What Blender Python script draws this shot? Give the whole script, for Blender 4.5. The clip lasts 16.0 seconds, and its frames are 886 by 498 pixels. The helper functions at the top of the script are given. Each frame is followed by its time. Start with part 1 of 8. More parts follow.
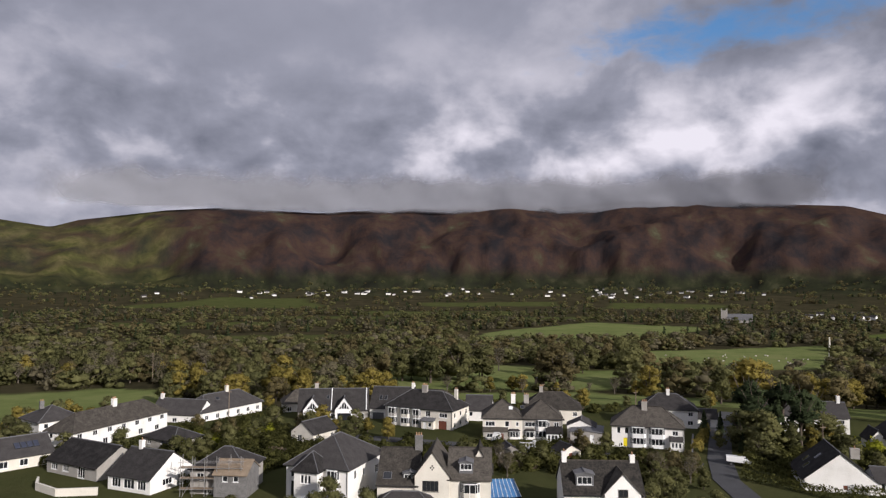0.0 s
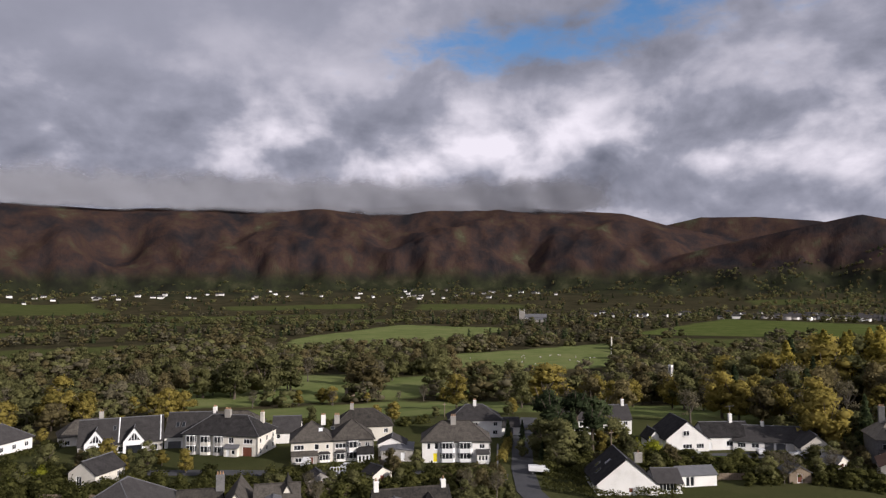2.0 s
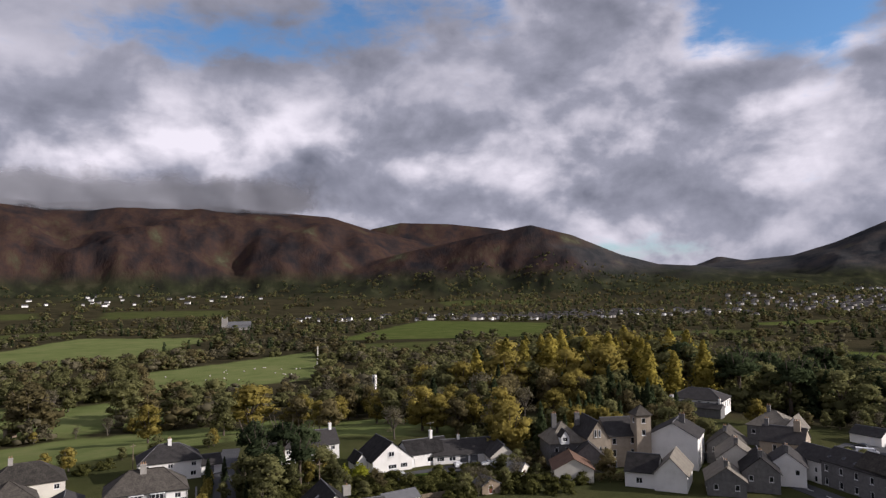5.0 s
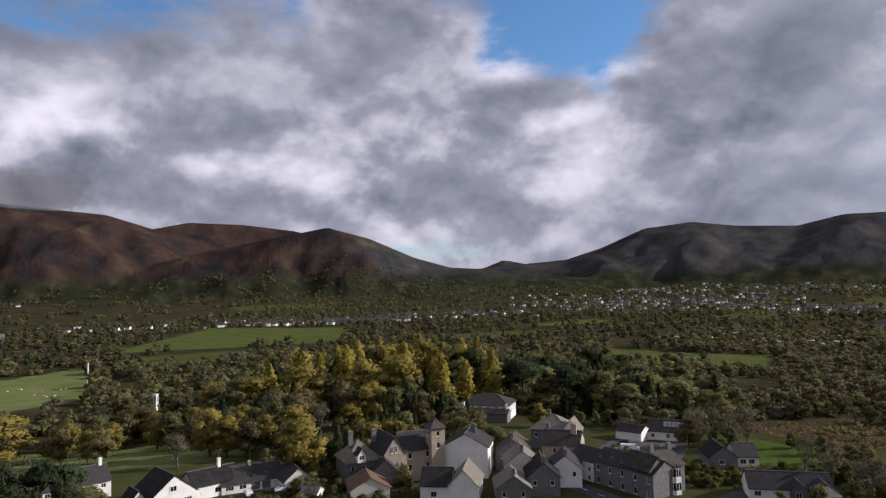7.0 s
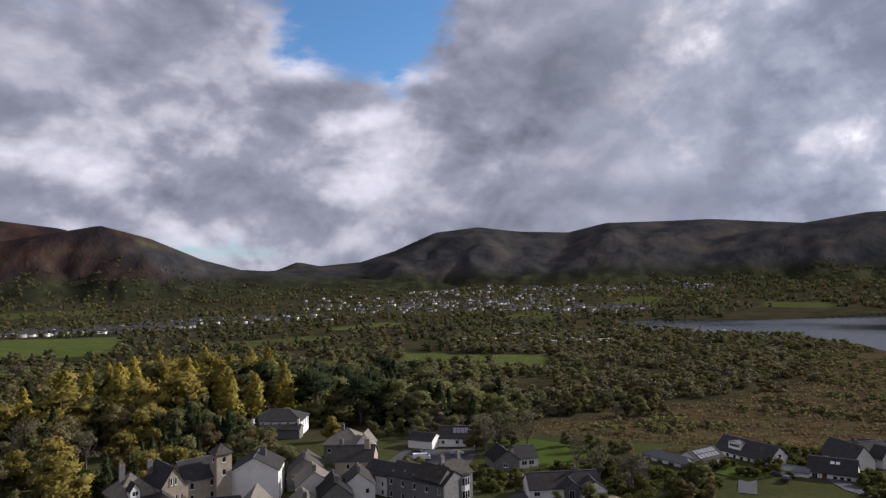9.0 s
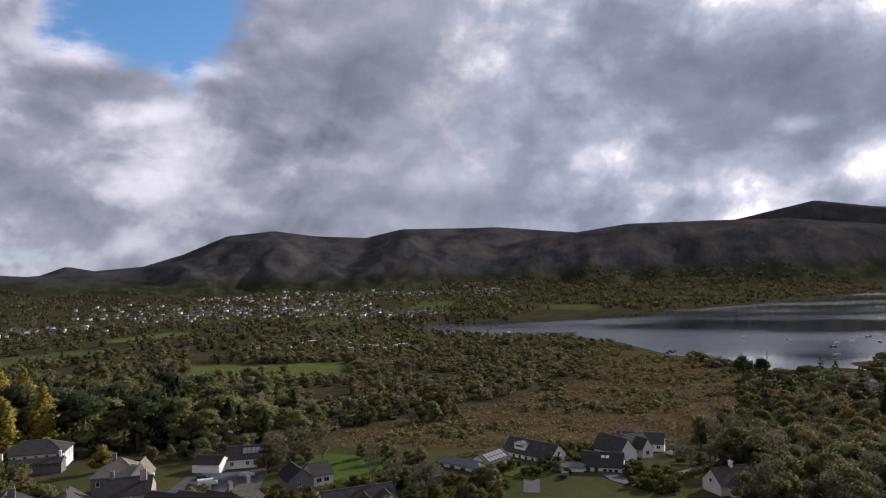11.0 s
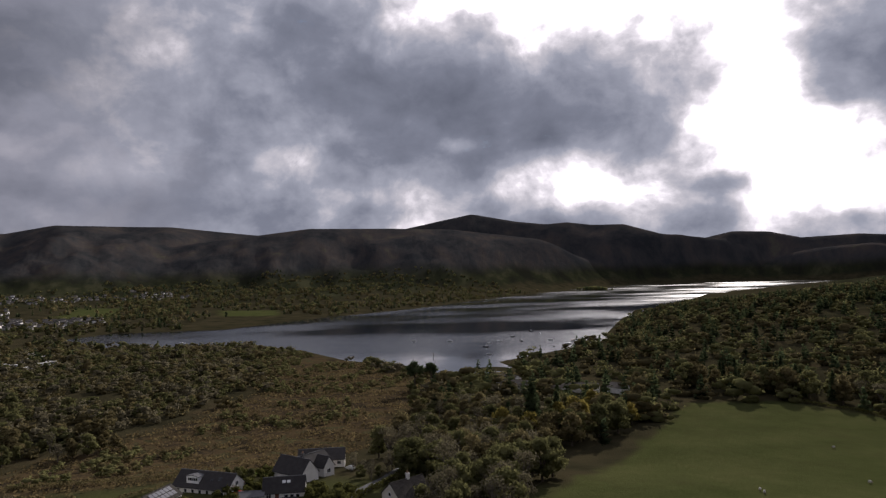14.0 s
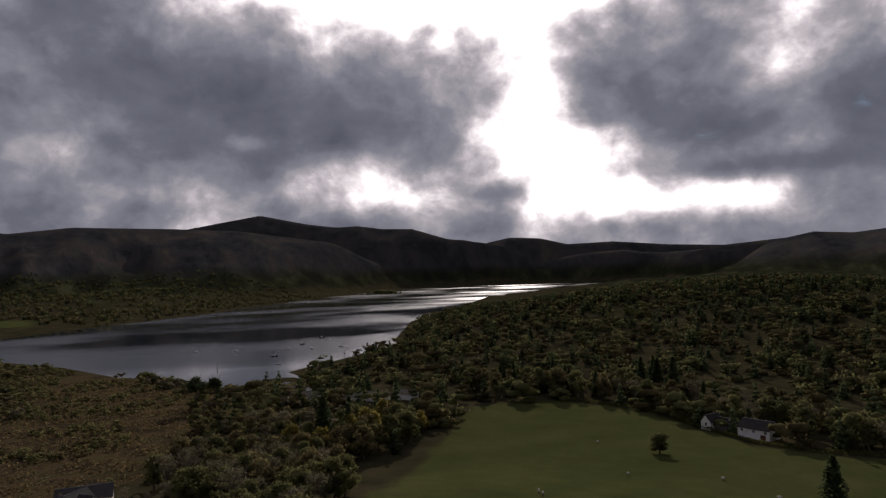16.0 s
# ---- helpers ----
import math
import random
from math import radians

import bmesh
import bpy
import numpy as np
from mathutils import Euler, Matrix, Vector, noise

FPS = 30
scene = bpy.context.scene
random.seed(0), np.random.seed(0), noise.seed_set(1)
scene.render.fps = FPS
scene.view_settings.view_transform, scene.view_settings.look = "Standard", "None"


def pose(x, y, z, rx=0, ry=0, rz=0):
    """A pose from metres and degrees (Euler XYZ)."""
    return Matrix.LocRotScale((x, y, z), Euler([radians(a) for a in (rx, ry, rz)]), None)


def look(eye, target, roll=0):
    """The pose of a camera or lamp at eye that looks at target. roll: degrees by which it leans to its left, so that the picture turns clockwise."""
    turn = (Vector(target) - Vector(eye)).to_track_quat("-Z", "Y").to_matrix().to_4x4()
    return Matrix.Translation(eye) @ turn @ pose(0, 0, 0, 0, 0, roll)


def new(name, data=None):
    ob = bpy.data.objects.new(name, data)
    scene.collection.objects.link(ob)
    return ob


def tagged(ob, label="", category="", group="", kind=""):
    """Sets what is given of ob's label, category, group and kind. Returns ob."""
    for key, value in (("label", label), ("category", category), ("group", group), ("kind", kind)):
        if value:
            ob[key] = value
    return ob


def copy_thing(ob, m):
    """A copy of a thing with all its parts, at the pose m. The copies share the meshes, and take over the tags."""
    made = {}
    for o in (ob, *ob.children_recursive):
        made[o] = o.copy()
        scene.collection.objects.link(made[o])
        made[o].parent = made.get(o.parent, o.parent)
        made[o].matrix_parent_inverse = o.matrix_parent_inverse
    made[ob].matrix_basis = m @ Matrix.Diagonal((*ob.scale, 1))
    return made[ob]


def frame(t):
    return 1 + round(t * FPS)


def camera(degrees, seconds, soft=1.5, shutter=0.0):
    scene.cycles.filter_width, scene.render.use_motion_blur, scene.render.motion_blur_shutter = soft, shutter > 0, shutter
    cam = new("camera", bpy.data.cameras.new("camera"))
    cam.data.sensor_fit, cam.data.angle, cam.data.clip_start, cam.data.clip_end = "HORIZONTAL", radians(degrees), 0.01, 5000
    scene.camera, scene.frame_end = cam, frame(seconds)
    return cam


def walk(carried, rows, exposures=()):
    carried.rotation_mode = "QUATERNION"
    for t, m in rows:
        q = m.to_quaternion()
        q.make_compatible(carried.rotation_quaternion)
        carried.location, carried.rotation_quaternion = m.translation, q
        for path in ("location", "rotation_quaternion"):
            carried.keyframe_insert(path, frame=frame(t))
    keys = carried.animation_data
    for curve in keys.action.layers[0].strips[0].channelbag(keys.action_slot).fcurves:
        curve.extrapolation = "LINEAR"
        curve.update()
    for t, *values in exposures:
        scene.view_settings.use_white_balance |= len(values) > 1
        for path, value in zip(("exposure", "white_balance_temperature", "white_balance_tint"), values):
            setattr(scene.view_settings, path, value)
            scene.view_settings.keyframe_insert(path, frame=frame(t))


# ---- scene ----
# ---- camera ----
cam = camera(65.6, 16.0, soft=1.3)
PATH = [
    (0, (0.00, -0.00, 38.00), (0.00, 99.84, 43.65), 0.18),
    (0.5, (-0.03, 0.85, 39.02), (7.14, 100.43, 44.72), 0.02),
    (1, (-0.04, 1.78, 40.07), (14.07, 100.62, 45.77), -0.08),
    (1.5, (-0.03, 2.75, 41.16), (20.24, 100.52, 46.83), -0.18),
    (2, (0.00, 3.74, 42.26), (27.11, 99.83, 47.94), -0.28),
    (2.5, (0.09, 4.67, 43.33), (33.44, 98.77, 49.02), -0.40),
    (3, (0.27, 5.53, 44.38), (40.25, 97.01, 50.03), -0.51),
    (3.5, (0.52, 6.37, 45.43), (46.50, 95.00, 51.04), -0.61),
    (4, (0.86, 7.24, 46.50), (53.22, 92.25, 52.07), -0.69),
    (6.5, (3.42, 11.33, 51.26), (82.54, 72.25, 56.62), -1.10),
    (7, (3.99, 11.61, 52.22), (87.51, 66.35, 57.52), -1.17),
    (7.5, (4.63, 12.05, 53.14), (91.86, 60.67, 58.28), -1.25),
    (8, (5.37, 12.47, 54.01), (96.06, 54.29, 59.07), -1.28),
    (8.5, (6.05, 12.82, 54.83), (99.52, 48.02, 59.80), -1.37),
    (9, (6.72, 13.05, 55.63), (102.61, 40.98, 60.52), -1.40),
    (11.5, (12.10, 13.55, 57.92), (111.62, 4.94, 62.68), -1.75),
    (12, (13.48, 13.59, 58.51), (112.01, -2.85, 63.18), -1.76),
    (12.5, (14.86, 13.64, 59.19), (111.94, -9.92, 63.69), -1.72),
    (13, (16.27, 13.58, 59.95), (111.23, -17.49, 64.27), -1.63),
    (13.5, (17.65, 13.41, 60.72), (110.14, -24.38, 64.89), -1.53),
    (14, (18.87, 13.17, 61.49), (108.14, -31.72, 65.54), -1.47),
    (14.5, (19.90, 12.88, 62.28), (105.69, -38.34, 66.27), -1.47),
    (15, (20.82, 12.59, 63.14), (102.34, -45.20, 67.02), -1.46),
    (15.5, (21.77, 12.25, 64.11), (98.87, -51.32, 67.89), -1.53),
    (16, (22.80, 11.85, 65.12), (94.64, -57.62, 68.80), -1.53),
]
EXPOSURE = [(0, -0.05, 6150, 15), (3, 0.0, 6200, 17), (5, 0.0, 6150, 17), (8, 0.0, 6000, 16), (10, 0.05, 6000, 15), (12, 0.08, 6120, 16), (13.5, -0.2, 6220, 16), (14.5, -0.58, 6350, 17), (16, -1.0, 6480, 18)]
walk(cam, [(t, look(eye, target, roll)) for t, eye, target, roll in PATH], EXPOSURE)

# ---- sky and sun ----
SUN_AZ, SUN_EL = radians(139), radians(23)      # clockwise from +y


def heading(az, el):
    return Vector((math.sin(az) * math.cos(el), math.cos(az) * math.cos(el), math.sin(el)))


world = bpy.data.worlds.new("sky")
scene.world = world
world.use_nodes = True
wt = world.node_tree
wt.nodes.clear()


def wnode(kind, **values):
    n = wt.nodes.new(kind)
    for key, value in values.items():
        if key in n.inputs:
            n.inputs[key].default_value = value
    return n


def wmath(op, a, b=None, c=None, clamp=False):
    n = wt.nodes.new("ShaderNodeMath")
    n.operation, n.use_clamp = op, clamp
    for i, v in enumerate((a, b, c)):
        if v is None:
            continue
        if isinstance(v, (int, float)):
            n.inputs[i].default_value = v
        else:
            wt.links.new(v, n.inputs[i])
    return n.outputs[0]


def wramp(value, lo, hi, out_lo=0.0, out_hi=1.0):
    n = wt.nodes.new("ShaderNodeMapRange")
    n.interpolation_type = "SMOOTHSTEP"
    wt.links.new(value, n.inputs["Value"])
    for key, v in (("From Min", lo), ("From Max", hi), ("To Min", out_lo), ("To Max", out_hi)):
        n.inputs[key].default_value = v
    return n.outputs["Result"]


coords = wnode("ShaderNodeTexCoord")
ray = coords.outputs["Generated"]
split = wnode("ShaderNodeSeparateXYZ")
wt.links.new(ray, split.inputs[0])
up = split.outputs["Z"]


# heading and height of the line of sight, in degrees
deg_az = wmath("MULTIPLY", wmath("ARCTAN2", split.outputs["X"], split.outputs["Y"]), 57.29578)
deg_el = wmath("MULTIPLY", wmath("ARCSINE", up), 57.29578)


def squash(k, lift=0.0):
    n = wt.nodes.new("ShaderNodeVectorMath")
    n.operation = "MULTIPLY_ADD"
    wt.links.new(ray, n.inputs[0])
    n.inputs[1].default_value = (1, 1, k)
    n.inputs[2].default_value = (0, 0, lift)
    return n.outputs[0]


def wnoise(vec, scale, detail, rough, seed, warp=0.0):
    shift = wt.nodes.new("ShaderNodeVectorMath")
    shift.operation = "ADD"
    wt.links.new(vec, shift.inputs[0])
    shift.inputs[1].default_value = (seed, seed * 0.7, seed * 1.3)
    n = wnode("ShaderNodeTexNoise", Scale=scale, Detail=detail, Roughness=rough, Distortion=warp)
    wt.links.new(shift.outputs[0], n.inputs["Vector"])
    return n.outputs["Fac"]


def mass(az, el, wide, tall, amount):
    """A soft cloud mass at a heading: amount in its middle, nothing away from it."""
    u = wmath("DIVIDE", wmath("SUBTRACT", deg_az, az), wide)
    v = wmath("DIVIDE", wmath("SUBTRACT", deg_el, el), tall)
    q = wmath("ADD", wmath("MULTIPLY", u, u), wmath("MULTIPLY", v, v))
    return wmath("MULTIPLY", wmath("POWER", 2.71828, wmath("MULTIPLY", q, -1.0)), amount)


def total(*terms):
    out = terms[0]
    for t in terms[1:]:
        out = wmath("ADD", out, t)
    return out


big = wnoise(squash(2.4), 2.6, 6.0, 0.45, 3.1, 0.1)
body = wnoise(squash(1.6), 4.2, 8.0, 0.5, 14.2, 0.2)
body_above = wnoise(squash(1.6, 0.05), 4.2, 8.0, 0.5, 14.2, 0.2)
puff = wnoise(squash(1.35), 9.0, 7.0, 0.5, 5.3, 0.2)
puff_above = wnoise(squash(1.35, 0.03), 9.0, 7.0, 0.5, 5.3, 0.2)
wisp = wnoise(squash(2.6), 24.0, 7.0, 0.6, 8.8, 0.3)
puff_off = wmath("SUBTRACT", puff, 0.5)
wisp_off = wmath("SUBTRACT", wisp, 0.5)
rim = wmath("ADD", wmath("SUBTRACT", body, body_above), wmath("MULTIPLY", wmath("SUBTRACT", puff, puff_above), 0.55))
heap = wmath("SUBTRACT", wramp(wmath("ADD", body, wmath("MULTIPLY", puff_off, 0.35)), 0.40, 0.62), 0.5)
south = wramp(deg_az, 78, 102)                      # broken cloud towards the sun, smooth cloud over the fells

# breaks in the cloud
gap = total(mass(22, 19.5, 11, 3.0, 0.72), mass(38, 22.5, 10, 3.0, 0.42), mass(68.5, 22.5, 7.0, 6.0, 1.2), mass(58, 24, 6, 2.5, 0.5), mass(58, 3.0, 7, 1.6, 0.4))
ragged = total(gap, wmath("MULTIPLY", puff_off, 1.1), wmath("MULTIPLY", wisp_off, 0.5), wmath("MULTIPLY", wmath("SUBTRACT", body, 0.5), 0.8))
cover = wramp(ragged, 0.28, 0.70, 1.0, 0.0)

# cloud over the fells, lit from the front: rims, a bright bank, grey masses
calm = wmath("SUBTRACT", 1.0, mass(-10, 21.5, 34, 6.5, 0.85))
light = total(0.42, mass(-4, 19, 14, 4, 0.06), wmath("MULTIPLY", wmath("SUBTRACT", big, 0.5), 0.28), mass(-22, 10, 13, 5, -0.13), mass(30, 19, 8, 4, -0.06), mass(80, 8.5, 9, 5, -0.16), mass(5, 19.5, 12, 2.5, 0.08),
              wmath("MULTIPLY", calm, total(wmath("MULTIPLY", heap, 0.24), wmath("MULTIPLY", rim, 1.1), wmath("MULTIPLY", puff_off, 0.40), wmath("MULTIPLY", wisp_off, 0.12))),
              wmath("MULTIPLY", mass(12, 11.4, 30, 3.0, 1.0), total(0.26, wmath("MULTIPLY", puff_off, 1.2), wmath("MULTIPLY", wmath("SUBTRACT", body, 0.5), 0.7))),
              wmath("MULTIPLY", mass(58, 9, 17, 5.0, 1.0), total(0.20, wmath("MULTIPLY", puff_off, 0.9))),
              mass(-21, 13.5, 5, 1.6, 0.16), mass(12, 15.5, 8, 1.8, 0.15), mass(27, 14.5, 9, 2.2, 0.15), mass(52, 10.5, 12, 1.6, 0.14),
              mass(62.5, 17.3, 2.6, 1.1, 0.5), mass(70.5, 17.0, 2.6, 0.8, 0.55), mass(30, 10.4, 6, 1.8, -0.20), mass(50, 15.5, 6, 3.5, -0.14), mass(40, 20, 8, 3, -0.08),
              mass(0, 7.2, 40, 1.1, -0.09), mass(-6, 21, 34, 5.0, -0.06), mass(83, 15.5, 9, 5.5, -0.26), mass(92, 19, 10, 5, -0.16), mass(56, 6.4, 16, 1.2, -0.10), mass(84, 6.8, 10, 1.2, -0.08))
tone = wt.nodes.new("ShaderNodeValToRGB")
tone.color_ramp.elements[0].position, tone.color_ramp.elements[0].color = 0.0, (1.6, 1.70, 2.05, 1)
tone.color_ramp.elements[1].position, tone.color_ramp.elements[1].color = 1.0, (8.9, 8.45, 8.7, 1)
e = tone.color_ramp.elements.new(0.42)
e.color = (3.35, 3.40, 3.9, 1)
wt.links.new(wmath("MAXIMUM", light, 0.0), tone.inputs[0])

# torn cloud towards the sun, lit from behind: thin edges shine and thick parts are dark
shred = wnoise(squash(1.25), 13.0, 8.0, 0.58, 11.7, 0.25)
thick = total(0.40, wmath("MULTIPLY", wmath("SUBTRACT", big, 0.5), 0.30), wmath("MULTIPLY", wmath("SUBTRACT", body, 0.5), 0.95), wmath("MULTIPLY", puff_off, 0.85), wmath("MULTIPLY", wmath("SUBTRACT", shred, 0.5), 0.62),
              mass(122, 13.2, 13, 4.2, 0.22), mass(106, 15, 12, 6, 0.10), mass(152.5, 13.5, 5.5, 4.2, 0.27), mass(168, 16, 7, 6, 0.10), mass(160, 7.6, 8, 0.8, 0.26), mass(139, 6.6, 3.0, 0.8, 0.30), mass(96, 5.8, 10, 1.6, 0.12),
              mass(138, 24.0, 18, 4.4, -0.80), mass(126, 26, 11, 4, -0.34), mass(141.5, 14.5, 3.6, 5.0, -0.42), mass(146, 9.4, 7.5, 2.8, -0.44), mass(131, 6.6, 7.0, 1.7, -0.40), mass(150, 5.6, 11, 1.9, -0.34), mass(160, 15, 4.2, 3.0, -0.22), mass(160, 5.6, 9, 2.2, -0.13),
              mass(105, 9.4, 2.2, 1.3, -0.32), mass(119, 10.8, 2.4, 0.7, -0.30), mass(91, 8.6, 4.5, 1.2, -0.22), mass(127, 9.0, 4.6, 2.0, -0.26), mass(112, 7.0, 7, 1.0, -0.16), mass(112, 23, 8, 2, -0.14))
veil = wt.nodes.new("ShaderNodeValToRGB")
veil.color_ramp.elements[0].position, veil.color_ramp.elements[0].color = 0.0, (30, 29, 28.5, 1)
veil.color_ramp.elements[1].position, veil.color_ramp.elements[1].color = 1.0, (1.35, 1.5, 1.9, 1)
for spot, col in ((0.10, (18, 17.2, 17, 1)), (0.18, (11, 10.5, 10.7, 1)), (0.26, (7.2, 7.0, 7.3, 1)), (0.38, (4.4, 4.6, 5.25, 1)), (0.58, (2.65, 2.85, 3.45, 1))):
    veil.color_ramp.elements.new(spot).color = col
wt.links.new(wmath("MAXIMUM", thick, 0.0), veil.inputs[0])
glare = wt.nodes.new("ShaderNodeMix")
glare.data_type = "RGBA"
wt.links.new(south, glare.inputs["Factor"])
wt.links.new(tone.outputs["Color"], glare.inputs["A"])
wt.links.new(veil.outputs["Color"], glare.inputs["B"])

sky = wnode("ShaderNodeTexSky")
sky.sky_type, sky.sun_disc = "NISHITA", False
sky.sun_elevation, sky.sun_rotation = SUN_EL, SUN_AZ
sky.air_density, sky.dust_density = 1.0, 0.6
mixed = wt.nodes.new("ShaderNodeMix")
mixed.data_type = "RGBA"
wt.links.new(cover, mixed.inputs["Factor"])
deep = wt.nodes.new("ShaderNodeMix")
deep.data_type, deep.blend_type = "RGBA", "MULTIPLY"
deep.inputs["Factor"].default_value = 1.0
deep.inputs["B"].default_value = (0.8, 1.15, 1.4, 1)
wt.links.new(sky.outputs["Color"], deep.inputs["A"])
wt.links.new(deep.outputs["Result"], mixed.inputs["A"])
wt.links.new(glare.outputs["Result"], mixed.inputs["B"])
back = wnode("ShaderNodeBackground", Strength=0.1)
wt.links.new(mixed.outputs["Result"], back.inputs["Color"])
wout = wnode("ShaderNodeOutputWorld")
wt.links.new(back.outputs[0], wout.inputs["Surface"])

sun = new("sun", bpy.data.lights.new("sun", "SUN"))
sun.data.energy, sun.data.angle, sun.data.color = 5.0, radians(1.0), (1.0, 0.93, 0.82)
sun_way = heading(SUN_AZ, SUN_EL)
sun.matrix_world = look(sun_way * 100, (0, 0, 0))


# ---- materials ----
def surface(name, color, rough=0.8, vary=0.25, scale=0.6, fine=6.0, bump=0.3, metal=0.0, random_hue=0.0, island=0.0, dirt=None, spec=0.3):
    """A mottled surface: two scales of noise in colour and a fine relief, in metres."""
    m = bpy.data.materials.new(name)
    m.use_nodes = True
    nt = m.node_tree
    p = nt.nodes["Principled BSDF"]
    p.inputs["Roughness"].default_value, p.inputs["Metallic"].default_value = rough, metal
    p.inputs["Specular IOR Level"].default_value = spec
    tc = nt.nodes.new("ShaderNodeTexCoord")
    vec = tc.outputs["Object"]
    a = nt.nodes.new("ShaderNodeTexNoise")
    a.inputs["Scale"].default_value, a.inputs["Detail"].default_value = scale, 5
    b = nt.nodes.new("ShaderNodeTexNoise")
    b.inputs["Scale"].default_value, b.inputs["Detail"].default_value = fine, 6
    for n in (a, b):
        nt.links.new(vec, n.inputs["Vector"])
    both = nt.nodes.new("ShaderNodeMath")
    both.operation = "MULTIPLY_ADD"
    both.inputs[1].default_value = 0.5
    nt.links.new(a.outputs["Fac"], both.inputs[0])
    half = nt.nodes.new("ShaderNodeMath")
    half.operation = "MULTIPLY"
    half.inputs[1].default_value = 0.5
    nt.links.new(b.outputs["Fac"], half.inputs[0])
    nt.links.new(half.outputs[0], both.inputs[2])
    value = both.outputs[0]
    if random_hue:
        info = nt.nodes.new("ShaderNodeObjectInfo")
        add = nt.nodes.new("ShaderNodeMath")
        add.operation = "MULTIPLY_ADD"
        add.inputs[1].default_value = random_hue
        nt.links.new(info.outputs["Random"], add.inputs[0])
        nt.links.new(value, add.inputs[2])
        value = add.outputs[0]
    if island:
        geo = nt.nodes.new("ShaderNodeNewGeometry")
        add = nt.nodes.new("ShaderNodeMath")
        add.operation = "MULTIPLY_ADD"
        add.inputs[1].default_value = island
        nt.links.new(geo.outputs["Random Per Island"], add.inputs[0])
        nt.links.new(value, add.inputs[2])
        value = add.outputs[0]
    ramp = nt.nodes.new("ShaderNodeValToRGB")
    level = nt.nodes.new("ShaderNodeMath")
    level.operation = "DIVIDE"
    level.inputs[1].default_value = 1 + random_hue + island
    nt.links.new(value, level.inputs[0])
    value = level.outputs[0]
    c = Vector(color[:3])
    low = Vector(dirt) if dirt else c * (1 - vary)
    ramp.color_ramp.elements[0].position, ramp.color_ramp.elements[0].color = 0.3, (*low, 1)
    ramp.color_ramp.elements[1].position, ramp.color_ramp.elements[1].color = 0.7, (*(c * (1 + vary)), 1)
    mid_stop = ramp.color_ramp.elements.new(0.5)
    mid_stop.color = (*c, 1)
    nt.links.new(value, ramp.inputs[0])
    nt.links.new(ramp.outputs["Color"], p.inputs["Base Color"])
    if bump:
        bm_node = nt.nodes.new("ShaderNodeBump")
        bm_node.inputs["Strength"].default_value, bm_node.inputs["Distance"].default_value = bump, 0.05
        nt.links.new(b.outputs["Fac"], bm_node.inputs["Height"])
        nt.links.new(bm_node.outputs[0], p.inputs["Normal"])
    return m


def leafy(name, dark, light, island=0.2, hue=0.45):
    """Leaves: tone varies from clump to clump and from tree to tree, and light passes through."""
    m = surface(name, Vector(light), 0.65, 0.35, 0.07, 0.5, 0.0, random_hue=hue, island=island, dirt=dark, spec=0.0)
    nt = m.node_tree
    p = nt.nodes["Principled BSDF"]
    thru = nt.nodes.new("ShaderNodeBsdfTranslucent")
    nt.links.new(p.inputs["Base Color"].links[0].from_socket, thru.inputs["Color"])
    mix = nt.nodes.new("ShaderNodeMixShader")
    mix.inputs[0].default_value = 0.5
    nt.links.new(p.outputs[0], mix.inputs[1])
    nt.links.new(thru.outputs[0], mix.inputs[2])
    nt.links.new(mix.outputs[0], nt.nodes["Material Output"].inputs["Surface"])
    return m


WHITE = surface("white_render", (0.80, 0.78, 0.74), 0.85, 0.08, 0.35, 8, 0.15, dirt=(0.6, 0.58, 0.53))
CREAM = surface("cream_render", (0.66, 0.62, 0.54), 0.85, 0.1, 0.35, 8, 0.15, dirt=(0.5, 0.47, 0.4))
BUFF = surface("buff_stone", (0.36, 0.30, 0.23), 0.9, 0.25, 0.8, 5, 0.4)
PEBBLE = surface("grey_pebbledash", (0.33, 0.31, 0.28), 0.95, 0.2, 0.6, 30, 0.6)
STONE = surface("grey_slate_stone", (0.16, 0.155, 0.15), 0.9, 0.4, 1.2, 5, 0.7)
SLATE = surface("roof_slate", (0.040, 0.037, 0.036), 0.85, 0.65, 0.7, 4, 0.5, random_hue=0.4, spec=0.12)
SLATE_OLD = surface("weathered_slate", (0.054, 0.048, 0.041), 0.9, 0.9, 0.8, 3.2, 0.6, random_hue=0.3, dirt=(0.020, 0.019, 0.018), spec=0.1)
LEAD = surface("lead_flashing", (0.12, 0.12, 0.125), 0.75, 0.2, 1, 8, 0.1)
PALE_ROOF = surface("pale_lichen_slate", (0.17, 0.15, 0.12), 0.85, 0.4, 0.7, 5, 0.5)
FRAME = surface("white_window_frame", (0.78, 0.78, 0.77), 0.5, 0.05, 1, 10, 0.0)
DARKFRAME = surface("dark_window_frame", (0.05, 0.045, 0.04), 0.5, 0.15, 1, 10, 0.0)
GLASS = surface("window_glass", (0.02, 0.022, 0.025), 0.06, 0.3, 0.4, 2, 0.0, spec=0.6)
BLUEGLASS = surface("blue_glazing", (0.06, 0.17, 0.36), 0.12, 0.3, 0.6, 2, 0.0, spec=0.6)
SOLAR = surface("solar_glass", (0.035, 0.04, 0.06), 0.15, 0.2, 0.6, 3, 0.0, spec=0.6)
# paler copy of the glass: the sky's reflection is put into its base colour
SOLAR_SKYLIT = surface("sky_lit_solar_glass", (0.16, 0.16, 0.18), 0.3, 0.2, 0.6, 3, 0.0, spec=0.6)
YELLOW = surface("yellow_door_paint", (0.75, 0.62, 0.02), 0.45, 0.08, 2, 8, 0.05)
